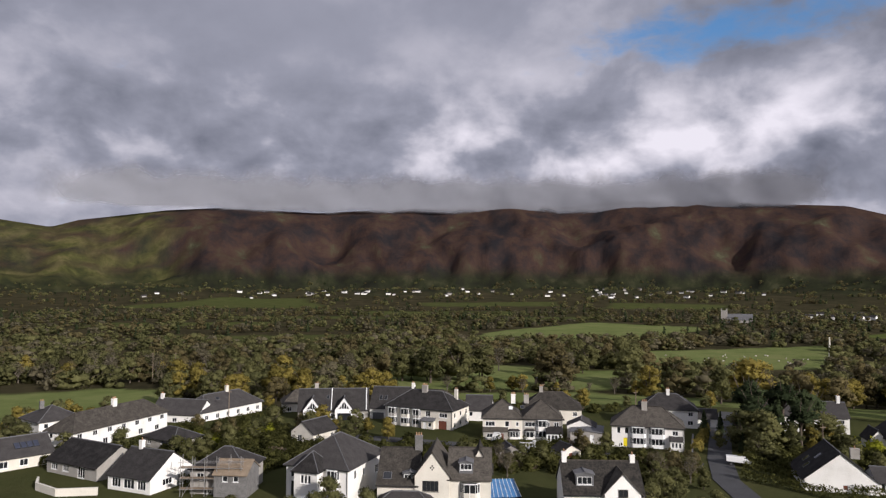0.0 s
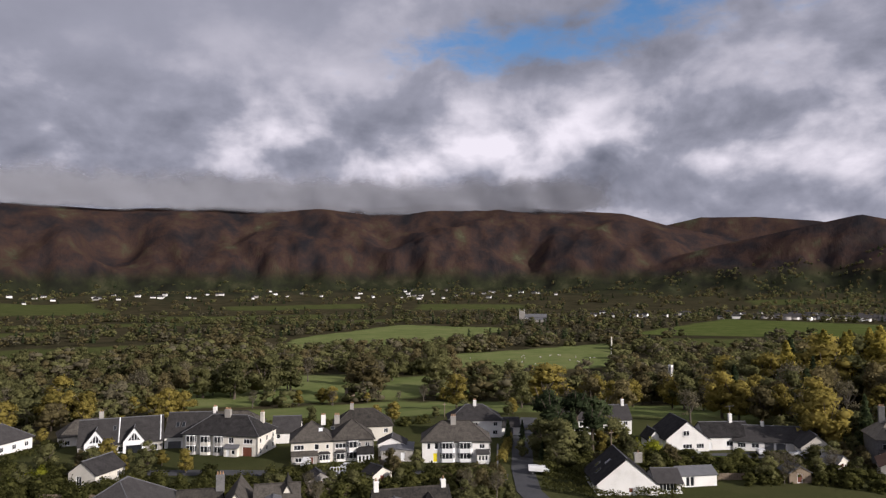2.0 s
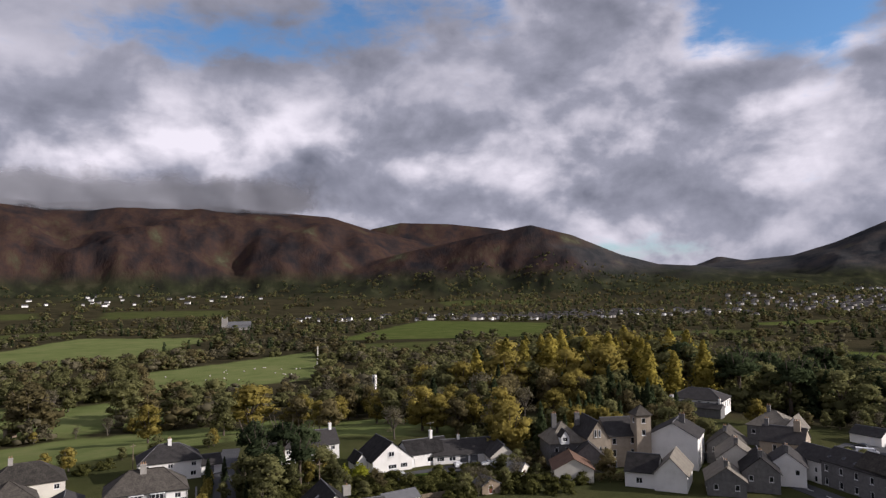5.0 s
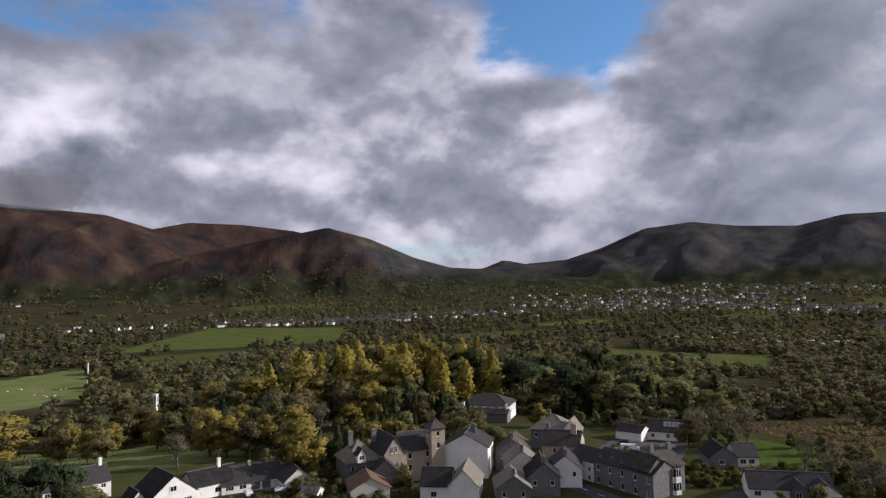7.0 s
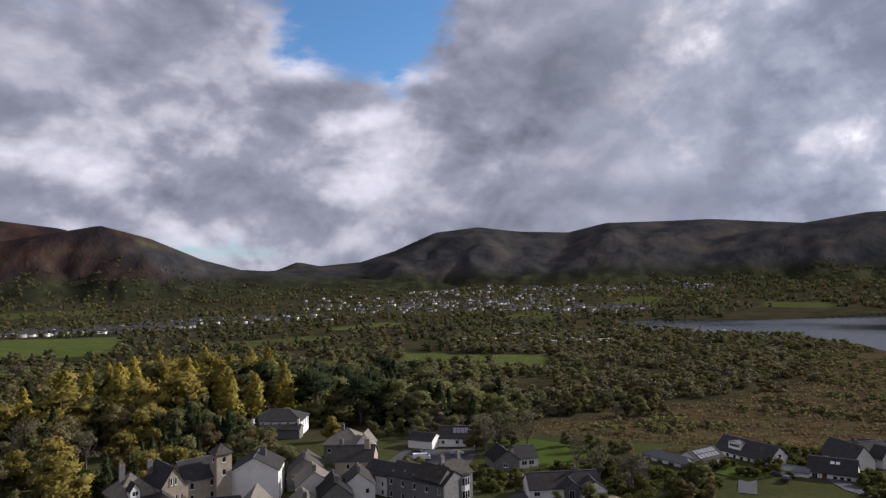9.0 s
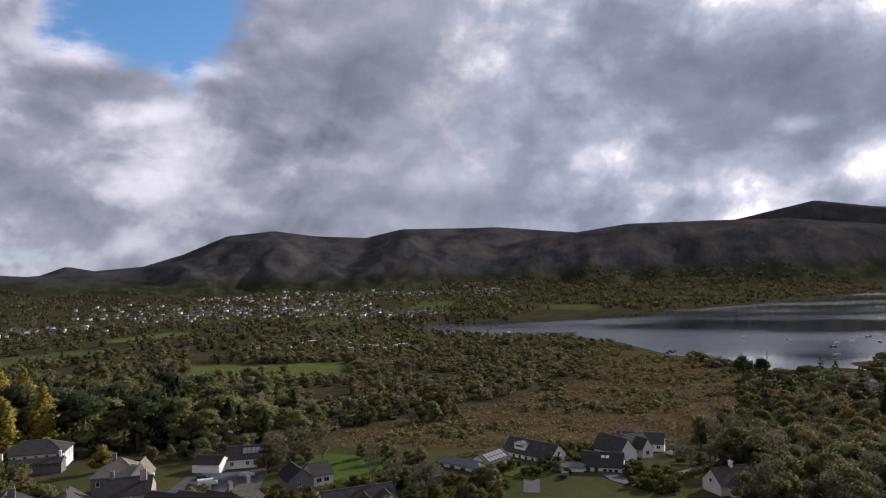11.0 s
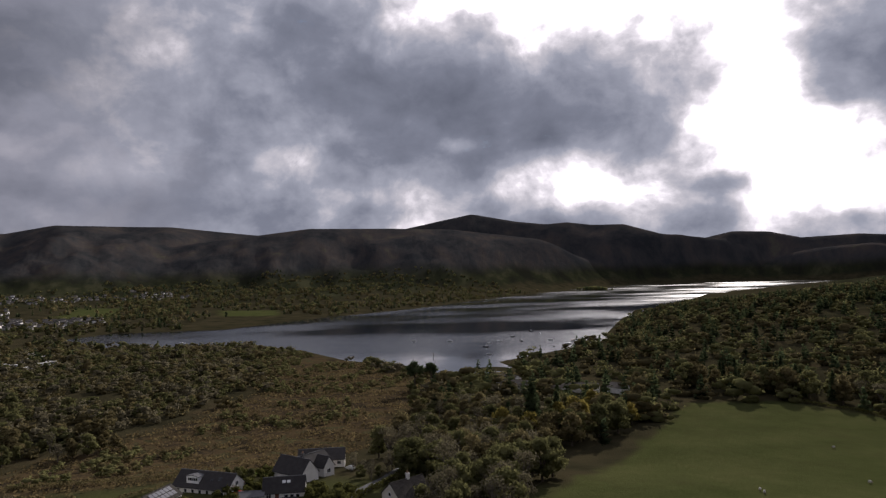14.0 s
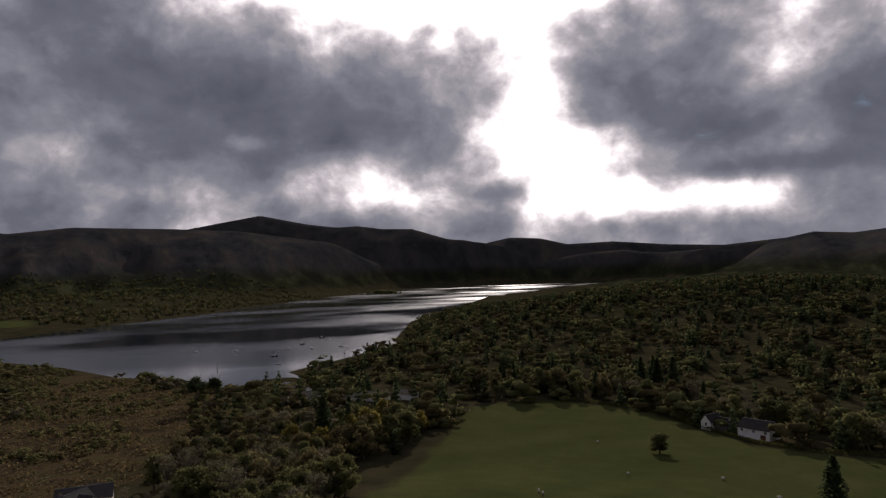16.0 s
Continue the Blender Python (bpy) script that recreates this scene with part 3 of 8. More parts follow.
def cloud_material():
    """Thin grey cloud: a soft edge below and above, ragged by noise."""
    m = bpy.data.materials.new("hill_cloud")
    m.use_nodes = True
    nt = m.node_tree
    nt.nodes.remove(nt.nodes["Principled BSDF"])
    body = nt.nodes.new("ShaderNodeBsdfDiffuse")
    body.inputs["Color"].default_value = (0.205, 0.21, 0.235, 1)
    clear = nt.nodes.new("ShaderNodeBsdfTransparent")
    edge = nt.nodes.new("ShaderNodeAttribute")
    edge.attribute_name = "cloud_depth"
    tc = nt.nodes.new("ShaderNodeTexCoord")
    n = nt.nodes.new("ShaderNodeTexNoise")
    for key, v in (("Scale", 0.006), ("Detail", 8), ("Roughness", 0.58)):
        n.inputs[key].default_value = v
    nt.links.new(tc.outputs["Object"], n.inputs["Vector"])
    push = nt.nodes.new("ShaderNodeMath")
    push.operation = "MULTIPLY_ADD"
    push.inputs[1].default_value, push.inputs[2].default_value = 1.5, -0.75
    nt.links.new(n.outputs["Fac"], push.inputs[0])
    torn = nt.nodes.new("ShaderNodeMath")
    torn.operation = "ADD"
    nt.links.new(push.outputs[0], torn.inputs[0])
    nt.links.new(edge.outputs["Fac"], torn.inputs[1])
    amount = nt.nodes.new("ShaderNodeMapRange")
    amount.interpolation_type = "SMOOTHSTEP"
    nt.links.new(torn.outputs[0], amount.inputs["Value"])
    for key, v in (("From Min", 0.1), ("From Max", 1.1), ("To Max", 0.92)):
        amount.inputs[key].default_value = v
    mix = nt.nodes.new("ShaderNodeMixShader")
    nt.links.new(amount.outputs["Result"], mix.inputs[0])
    nt.links.new(clear.outputs[0], mix.inputs[1])
    nt.links.new(body.outputs[0], mix.inputs[2])
    nt.links.new(mix.outputs[0], nt.nodes["Material Output"].inputs["Surface"])
    return m


def hill_cloud(az0, az1, dist, base, thick, label):
    """A low cloud resting on a crest, from heading az0 to az1; base is its height in degrees of rise."""
    a, v = np.meshgrid(np.radians(np.arange(az0, az1, 0.5)), np.linspace(0, 1, 14))
    lumps = waves(np.degrees(a) * 60, v * 300, 420, 17, 3)
    r = dist + 12 * lumps
    low = 40 + dist * np.tan(np.radians(base + 0.12 * waves(np.degrees(a) * 60, a * 0, 700, 23, 3)))
    z = low + thick * v
    me = grid_mesh("hill_cloud", r * np.sin(a), r * np.cos(a), z, False)
    ends = smooth((np.degrees(a) - az0) / 7) * smooth((az1 - np.degrees(a)) / 7)
    at = me.attributes.new("cloud_depth", "FLOAT", "POINT")
    at.data.foreach_set("value", (1.3 * np.sin(np.pi * v ** 0.6) ** 1.1 * ends).ravel().astype(np.float32))
    me.materials.append(cloud_material())
    return tagged(new("hill_cloud", me), label, "cloud", kind="structure")


hill_cloud(-33, 33, 3900, 5.95, 270, "low grey cloud base resting on the fell tops")


def water_material():
    m = bpy.data.materials.new("lake_water")
    m.use_nodes = True
    nt = m.node_tree
    p = nt.nodes["Principled BSDF"]
    p.inputs["Base Color"].default_value = (0.012, 0.016, 0.022, 1)
    p.inputs["Roughness"].default_value, p.inputs["IOR"].default_value = 0.1, 1.33
    tc = nt.nodes.new("ShaderNodeTexCoord")
    stretch = nt.nodes.new("ShaderNodeMapping")
    stretch.inputs["Scale"].default_value = (1.0, 0.6, 1.0)
    nt.links.new(tc.outputs["Object"], stretch.inputs["Vector"])
    ripple = nt.nodes.new("ShaderNodeTexNoise")
    ripple.inputs["Scale"].default_value, ripple.inputs["Detail"].default_value = 0.35, 6
    nt.links.new(stretch.outputs[0], ripple.inputs["Vector"])
    patch = nt.nodes.new("ShaderNodeTexNoise")
    patch.inputs["Scale"].default_value, patch.inputs["Detail"].default_value = 0.004, 5
    nt.links.new(stretch.outputs[0], patch.inputs["Vector"])
    span = nt.nodes.new("ShaderNodeMapRange")
    nt.links.new(patch.outputs["Fac"], span.inputs["Value"])
    for key, v in (("From Min", 0.4), ("From Max", 0.62), ("To Min", 0.04), ("To Max", 0.24)):
        span.inputs[key].default_value = v
    nt.links.new(span.outputs["Result"], p.inputs["Roughness"])
    bump = nt.nodes.new("ShaderNodeBump")
    bump.inputs["Strength"].default_value, bump.inputs["Distance"].default_value = 0.12, 0.12
    nt.links.new(ripple.outputs["Fac"], bump.inputs["Height"])
    nt.links.new(bump.outputs[0], p.inputs["Normal"])
    return m


wx, wy = np.meshgrid(np.linspace(405, 3000, 40), np.linspace(-3650, 150, 60))
water = tagged(new("lake_water", grid_mesh("lake_water", wx, wy, np.full(wx.shape, LAKE_Z), False)), "calm grey lake water with silvery ripples", "lake", kind="structure")
water.data.materials.append(water_material())


# ---- building blocks ----
def part(name, bm, material, parent, label=""):
    """One mesh object under a thing or a part."""
    me = bpy.data.meshes.new(name)
    bm.to_mesh(me)
    bm.free()
    me.materials.append(material)
    ob = new(name, me)
    ob.parent = parent
    if label:
        ob["label"] = label
    return ob


def face(bm, *pts):
    return bm.faces.new([bm.verts.new(p) for p in pts])


def box(bm, x0, y0, z0, x1, y1, z1):
    v = [bm.verts.new(p) for p in ((x0, y0, z0), (x1, y0, z0), (x1, y1, z0), (x0, y1, z0), (x0, y0, z1), (x1, y0, z1), (x1, y1, z1), (x0, y1, z1))]
    for f in ((3, 2, 1, 0), (4, 5, 6, 7), (0, 1, 5, 4), (1, 2, 6, 5), (2, 3, 7, 6), (3, 0, 4, 7)):
        bm.faces.new([v[i] for i in f])


def boxed(*dims):
    bm = bmesh.new()
    box(bm, *dims)
    return bm


def rod(bm, a, b, r0, r1=None, n=6):
    a, b = Vector(a), Vector(b)
    r1 = r0 if r1 is None else r1
    q = (b - a).to_track_quat("Z", "Y")
    rings = []
    for c, r in ((a, r0), (b, r1)):
        rings.append([bm.verts.new(c + q @ Vector((r * math.cos(2 * math.pi * i / n), r * math.sin(2 * math.pi * i / n), 0))) for i in range(n)])
    for i in range(n):
        bm.faces.new((rings[0][i], rings[0][(i + 1) % n], rings[1][(i + 1) % n], rings[1][i]))
    bm.faces.new(rings[0][::-1])
    bm.faces.new(rings[1])


def empty_thing(name, x, y, z, rot, label, category, group=""):
    ob = new(name)
    ob.empty_display_size = 0.5
    ob.matrix_basis = pose(x, y, z, 0, 0, rot)
    return tagged(ob, label, category, group)


def facade_spot(side, w, d):
    """Maps (along, out, up) on a side of a w by d block to local x, y, z."""
    return {"front": lambda u, o, z: (u, -o, z), "right": lambda u, o, z: (w + o, u, z),
            "back": lambda u, o, z: (w - u, d + o, z), "left": lambda u, o, z: (-o, d - u, z)}[side]


def wall_block(w, d, eave, openings, base=-1.5, gables=(), ridge=0.0):
    """Four outer walls of a block with openings cut through and their reveals."""
    bm = bmesh.new()
    for side in ("front", "right", "back", "left"):
        at = facade_spot(side, w, d)
        long = w if side in ("front", "back") else d
        holes = [h for h in openings.get(side, ()) if h[1] + h[3] < eave]
        us = sorted({0.0, long, *(h[0] for h in holes), *(h[0] + h[2] for h in holes)})
        zs = sorted({base, eave, *(h[1] for h in holes), *(h[1] + h[3] for h in holes)})
        for u0, u1 in zip(us, us[1:]):
            for z0, z1 in zip(zs, zs[1:]):
                um, zm = (u0 + u1) / 2, (z0 + z1) / 2
                if any(h[0] < um < h[0] + h[2] and h[1] < zm < h[1] + h[3] for h in holes):
                    continue
                face(bm, at(u0, 0, z0), at(u1, 0, z0), at(u1, 0, z1), at(u0, 0, z1))
        for u, z, a, b in (h[:4] for h in holes):
            c = [(u, z), (u + a, z), (u + a, z + b), (u, z + b)]
            for (p, q), (r, s) in zip(c, c[1:] + c[:1]):
                face(bm, at(p, 0, q), at(p, -0.22, q), at(r, -0.22, s), at(r, 0, s))
        if side in gables:
            face(bm, at(0, 0, eave), at(long, 0, eave), at(long / 2, 0, ridge))
    bmesh.ops.remove_doubles(bm, verts=bm.verts, dist=0.001)
    return bm


def fit_opening(thing, at, u, z, a, b, style, frame_mat):
    """A window or a door in an opening: frame, bars and pane."""
    door = style in ("door", "yellow", "brown", "garage")
    bm = bmesh.new()
    t = 0.09

    def bar(u0, z0, u1, z1, o0, o1):
        p = [at(u0, o0, z0), at(u1, o0, z0), at(u1, o1, z0), at(u0, o1, z0), at(u0, o0, z1), at(u1, o0, z1), at(u1, o1, z1), at(u0, o1, z1)]
        v = [bm.verts.new(c) for c in p]
        for f in ((0, 1, 2, 3), (7, 6, 5, 4), (4, 5, 1, 0), (5, 6, 2, 1), (6, 7, 3, 2), (7, 4, 0, 3)):
            bm.faces.new([v[i] for i in f])

    for u0, z0, u1, z1 in ((u, z, u + t, z + b), (u + a - t, z, u + a, z + b), (u + t, z, u + a - t, z + t), (u + t, z + b - t, u + a - t, z + b)):
        bar(u0, z0, u1, z1, -0.14, -0.05)
    lights = 0 if door else max(1, round(a / 0.75))
    for i in range(1, lights):
        c = u + a * i / lights
        bar(c - 0.035, z + t, c + 0.035, z + b - t, -0.14, -0.06)
    w_ob = part("door" if door else "window", bm, frame_mat, thing)
    bm = bmesh.new()
    bar(u + t * 0.8, z + t * 0.8, u + a - t * 0.8, z + b - t * 0.8, -0.16, -0.10)
    leaf = {"door": FRAME, "yellow": YELLOW, "brown": BROWNDOOR, "garage": LEAD}.get(style, GLASS)
    part("leaf" if door else "pane", bm, leaf, w_ob, {"yellow": "bright yellow painted door leaf", "brown": "dark brown door leaf"}.get(style, ""))
    if not door:
        bm = bmesh.new()
        bar(u - 0.08, z - 0.1, u + a + 0.08, z - 0.02, -0.02, 0.09)
        part("sill", bm, frame_mat, w_ob)


def roof_shell(x0, y0, x1, y1, eave, ridge, kind, over=0.45, thick=0.16, inset=None):
    """A hipped, gabled (along x or y) or half-hipped roof with thickness and overhang."""
    bm = bmesh.new()
    cx, cy = (x0 + x1) / 2, (y0 + y1) / 2
    gx, gy = over, over
    if kind == "gable_x":
        gx = 0.2
    if kind == "gable_y":
        gy = 0.2
    X0, X1, Y0, Y1 = x0 - gx, x1 + gx, y0 - gy, y1 + gy
    drop = over * (ridge - eave) / max(0.1, (min(x1 - x0, y1 - y0) / 2 if kind == "hip" else ((y1 - y0) / 2 if kind == "gable_x" else (x1 - x0) / 2)))
    lo = eave - drop * 0.9
    if kind == "gable_x":
        r = [(X0, cy), (X1, cy)]
    elif kind == "gable_y":
        r = [(cx, Y0), (cx, Y1)]
    elif x1 - x0 >= y1 - y0:
        k = (y1 - y0) / 2 if inset is None else inset
        r = [(x0 + k, cy), (max(x1 - k, x0 + k + 0.05), cy)]
    else:
        k = (x1 - x0) / 2 if inset is None else inset
        r = [(cx, y0 + k), (cx, max(y1 - k, y0 + k + 0.05))]
    def layer(dz):
        c = [bm.verts.new((X, Y, lo + dz)) for X, Y in ((X0, Y0), (X1, Y0), (X1, Y1), (X0, Y1))]
        t = [bm.verts.new((*p, ridge + dz)) for p in r]
        return c, t
    (a, b, c, d), (p, q) = layer(thick)
    (A, B, C, D), (P, Q) = layer(0.0)
    along_x = r[0][1] == r[1][1]
    if kind == "gable_x":
        faces = [(a, b, q, p), (c, d, p, q)]
        low = [(B, A, P, Q), (D, C, Q, P)]
        rim = [(A, B, b, a), (C, D, d, c), (B, Q, q, b), (Q, C, c, q), (D, P, p, d), (P, A, a, p)]
    elif kind == "gable_y":
        faces = [(b, c, q, p), (d, a, p, q)]
        low = [(C, B, P, Q), (A, D, Q, P)]
        rim = [(B, C, c, b), (D, A, a, d), (A, P, p, a), (P, B, b, p), (C, Q, q, c), (Q, D, d, q)]
    else:
        faces = [(a, b, q, p), (b, c, q), (c, d, p, q), (d, a, p)] if along_x else [(a, b, p), (b, c, q, p), (c, d, q), (d, a, p, q)]
        low = [(A, D, C, B)]
        rim = [(A, B, b, a), (B, C, c, b), (C, D, d, c), (D, A, a, d)]
    for f in faces + low + rim:
        bm.faces.new(f)
    if kind == "hip":
        for v in (P, Q):
            bm.verts.remove(v)
    # ridge and hip tiles
    tiles = bmesh.new()
    rod(tiles, (*r[0], ridge + thick), (*r[1], ridge + thick), 0.13, n=5)
    if kind == "hip":
        ends = [(X0, Y0), (X1, Y0), (X1, Y1), (X0, Y1)]
        use = [0, 1, 1, 0] if along_x else [0, 0, 1, 1]
        for e, k in zip(ends, use):
            rod(tiles, (*r[k], ridge + thick), (*e, lo + thick), 0.09, n=4)
    return bm, tiles


def chimney(thing, x, y, z0, z1, wide=0.9, deep=0.6, mat=None, pots=2):
    bm = bmesh.new()
    box(bm, x - wide / 2, y - deep / 2, z0, x + wide / 2, y + deep / 2, z1)
    box(bm, x - wide / 2 - 0.07, y - deep / 2 - 0.07, z1 - 0.25, x + wide / 2 + 0.07, y + deep / 2 + 0.07, z1 - 0.1)
    stack = part("chimney", bm, mat or STONE, thing)
    for i in range(pots):
        bm = bmesh.new()
        px = x + (i - (pots - 1) / 2) * wide / max(pots, 1)
        rod(bm, (px, y, z1), (px, y, z1 + 0.5), 0.13, 0.1, 8)
        part("chimney_pot", bm, TERRACOTTA, stack)


def skylight(thing, w, d, eave, ridge, kind, u, t, side, sw=0.8, sh=1.0, material=None, name="skylight"):
    """A roof window (or panel) lying on a slope: u along the eave, t up the slope (0 to 1)."""
    if side in ("front", "back"):
        run = d / 2
        at = (lambda a, k: (a, run * k, eave + (ridge - eave) * k)) if side == "front" else (lambda a, k: (w - a, d - run * k, eave + (ridge - eave) * k))
    else:
        run = w / 2
        at = (lambda a, k: (run * k, d - a, eave + (ridge - eave) * k)) if side == "left" else (lambda a, k: (w - run * k, a, eave + (ridge - eave) * k))
    slope = math.hypot(run, ridge - eave)
    k0, k1 = t, t + sh / slope
    o, e1, e2 = Vector(at(u, k0)), Vector(at(u + sw, k0)), Vector(at(u, k1))
    n = (e1 - o).cross(e2 - o).normalized()
    def slab(bm, m, lift, thick):
        a, b = (e1 - o).normalized() * m, (e2 - o).normalized() * m
        c = [o + a + b, e1 - a + b, e1 + e2 - o - a - b, e2 + a - b]
        lo = [bm.verts.new(v + n * lift) for v in c]
        hi = [bm.verts.new(v + n * (lift + thick)) for v in c]
        bm.faces.new(lo[::-1])
        bm.faces.new(hi)
        for i in range(4):
            bm.faces.new((lo[i], lo[(i + 1) % 4], hi[(i + 1) % 4], hi[i]))
    bm = bmesh.new()
    slab(bm, 0.0, 0.12, 0.12)
    ob = part(name, bm, LEAD if name == "skylight" else BLACKMETAL, thing)
    bm = bmesh.new()
    slab(bm, 0.08, 0.2, 0.055)
    part("pane", bm, material or GLASS, ob)


def block(thing, x, y, w, d, eave, ridge, kind, walls, roof, openings=None, frames=None, over=0.45, base=-1.5, inset=None):
    """A storeyed block of a house under the thing, at local x, y."""
    gables = {"gable_x": ("left", "right"), "gable_y": ("front", "back")}.get(kind, ())
    top = eave + 0.02
    wall = part("wall", wall_block(w, d, top, openings or {}, base, gables, ridge - 0.05), walls, thing)
    wall.location = (x, y, 0)
    shell, tiles = roof_shell(0, 0, w, d, eave, ridge, kind, over, inset=inset)
    r = part("roof", shell, roof, thing)
    r.location = (x, y, 0)
    part("ridge_tiles", tiles, LEAD if roof is SLATE else roof, r)
    for side, holes in (openings or {}).items():
        at = facade_spot(side, w, d)
        for u, z, a, b, *style in holes:
            proud = 0.17 if z + b >= top else 0.0
            shifted = lambda u, o, z, at=at, proud=proud: tuple(a + b for a, b in zip(at(u, o + proud, z), (x, y, 0)))
            fit_opening(thing, shifted, u, z, a, b, style[0] if style else "window", frames or FRAME)
    return wall, r


def row_of(n, long, z, a, b, margin=1.2, style="window"):
    """n openings spaced evenly along a side."""
    if n == 1:
        return [((long - a) / 2, z, a, b, style)]
    step = (long - 2 * margin - a) / (n - 1)
    return [(margin + i * step, z, a, b, style) for i in range(n)]


def lean_to(thing, x, y, w, d, low, high, walls, roof, openings=None, name="porch"):
    """A small single-pitch addition against a wall behind it."""
    part(name, wall_block(w, d, low, openings or {}), walls, thing).location = (x, y, 0)
    bm = bmesh.new()
    a = [(-0.2, -0.25, low - 0.05), (w + 0.2, -0.25, low - 0.05), (w + 0.2, d, high), (-0.2, d, high)]
    lo = [bm.verts.new(v) for v in a]
    hi = [bm.verts.new((v[0], v[1], v[2] + 0.12)) for v in a]
    bm.faces.new(lo[::-1])
    bm.faces.new(hi)
    for i in range(4):
        bm.faces.new((lo[i], lo[(i + 1) % 4], hi[(i + 1) % 4], hi[i]))
    for X in (0, w):
        face(bm, (X, 0, low), (X, d, low), (X, d, high))
    part("porch_roof", bm, roof, thing).location = (x, y, 0)
    for side, holes in (openings or {}).items():
        at = facade_spot(side, w, d)
        for u, z, a_, b_, *style in holes:
            fit_opening(thing, lambda p, o, q, at=at: tuple(m + n for m, n in zip(at(p, o, q), (x, y, 0))), u, z, a_, b_, style[0] if style else "window", FRAME)


def bay(thing, x, z0, z1, wide, deep, band, roof=True):
    """A bay window standing out from the front at local x: panel bands and glazed lights."""
    c = deep * 0.8
    plan = [(x, 0), (x + c, -deep), (x + wide - c, -deep), (x + wide, 0)]
    def ring(name, za, zb, grow, mat, parent):
        bm = bmesh.new()
        g = [(px + (-grow if i < 2 else grow), py - (grow if 0 < i < 3 else 0)) for i, (px, py) in enumerate(plan)]
        lo = [bm.verts.new((*p, za)) for p in g]
        hi = [bm.verts.new((*p, zb)) for p in g]
        for i in range(3):
            bm.faces.new((lo[i], lo[i + 1], hi[i + 1], hi[i]))
        bm.faces.new(hi)
        bm.faces.new(lo[::-1])
        return part(name, bm, mat, parent)
    body = ring("bay", z0, z1, 0, GLASS, thing)
    storeys = 2 if z1 - z0 > 3.5 else 1
    step = (z1 - z0) / storeys
    for k in range(storeys):
        za = z0 + k * step
        ring("panel", za, za + step * 0.36, 0.03, band, body)
        ring("head", za + step * 0.92, za + step, 0.04, FRAME, body)
    bm = bmesh.new()
    for i in range(3):
        (ax, ay), (bx, by) = plan[i], plan[i + 1]
        n = max(2, round(math.hypot(bx - ax, by - ay) / 0.8))
        for j in range(n + 1):
            px, py = ax + (bx - ax) * j / n, ay + (by - ay) * j / n
            box(bm, px - 0.05, py - 0.06, z0, px + 0.05, py + 0.04, z1)
    part("mullions", bm, FRAME, body)
    if roof:
        bm = bmesh.new()
        lo = [bm.verts.new((px + s * 0.2, py - (0.2 if py < 0 else 0), z1)) for (px, py), s in zip(plan, (-1, -1, 1, 1))]
        hi = [bm.verts.new((px, 0, z1 + 0.55)) for px in (x + c, x + wide - c)]
        bm.faces.new((lo[0], lo[1], hi[0]))
        bm.faces.new((lo[1], lo[2], hi[1], hi[0]))
        bm.faces.new((lo[2], lo[3], hi[1]))
        bm.faces.new(lo[::-1])
        part("bay_roof", bm, SLATE, body)


def gutters(thing, w, d, eave, x=0, y=0, sides=("front", "back")):
    for side in sides:
        at = facade_spot(side, w, d)
        long = w if side in ("front", "back") else d
        bm = bmesh.new()
        rod(bm, at(-0.3, 0.5, eave - 0.12), at(long + 0.3, 0.5, eave - 0.12), 0.06, n=5)
        g = part("gutter", bm, BLACKMETAL, thing)
        g.location = (x, y, 0)
        bm = bmesh.new()
        rod(bm, at(long - 0.15, 0.08, 0), at(long - 0.15, 0.08, eave - 0.15), 0.05, n=5)
        part("downpipe", bm, BLACKMETAL, g)


def house_at(name, left, right, label, z=None, category="house", group="village houses"):
    """An Empty at the front left corner of a house, with local x along its front; also the front's length."""
    dx, dy = right[0] - left[0], right[1] - left[1]
    w = math.hypot(dx, dy)
    return empty_thing(name, left[0], left[1], ground_z(*left) if z is None else z, math.degrees(math.atan2(dy, dx)), label, category, group), w


# ---- the village ----
# the pair with the yellow door
h, w = house_at("semi_detached_house", (40.9, 168.2), (56.8, 163.8), "white rendered semi-detached pair with a bright yellow front door")
block(h, 0, 0, w, 9.5, 5.2, 9.0, "hip", WHITE, SLATE_OLD,
      {"front": [(1.2, 3.2, 0.8, 1.5), (3.0, 3.2, 0.9, 1.5), (2.6, 0.1, 1.1, 2.2, "yellow"), (w - 2.6, 3.3, 1.3, 1.1)],
       "right": row_of(2, 9.5, 3.2, 1.0, 1.1), "left": row_of(2, 9.5, 3.2, 1.0, 1.1)})
bay(h, 4.3, 0.2, 5.0, 3.6, 0.7, FRAME, False)
bay(h, 8.6, 0.2, 5.0, 3.6, 0.7, FRAME, False)
lean_to(h, w - 3.2, -1.6, 2.8, 1.6, 2.3, 3.1, WHITE, SLATE, {"front": row_of(3, 2.8, 0.8, 0.6, 1.2, 0.3)})
chimney(h, w / 2 - 0.6, 4.0, 8.2, 10.4, 1.3, 0.7, PEBBLE, 3)
gutters(h, w, 9.5, 5.2)
g, gw = house_at("outbuilding", (31.5, 172.0), (39.0, 170.0), "grey timber outbuilding with a flat felt roof", category="outbuilding")
block(g, 0, 0, gw, 9, 2.6, 3.0, "gable_y", PEBBLE, LEAD, {"front": [(4.8, 0.2, 1.0, 2.0, "door")]}, over=0.2)

h, w = house_at("detached_house", (55.0, 193.0), (69.5, 189.5), "white detached house with a hipped slate roof and tall chimney")
block(h, 0, 0, w, 10, 5.0, 8.4, "hip", WHITE, SLATE, {"front": row_of(3, w, 3.2, 1.2, 1.1) + row_of(3, w, 0.8, 1.4, 1.2), "right": row_of(2, 10, 3.2, 1.0, 1.1)})
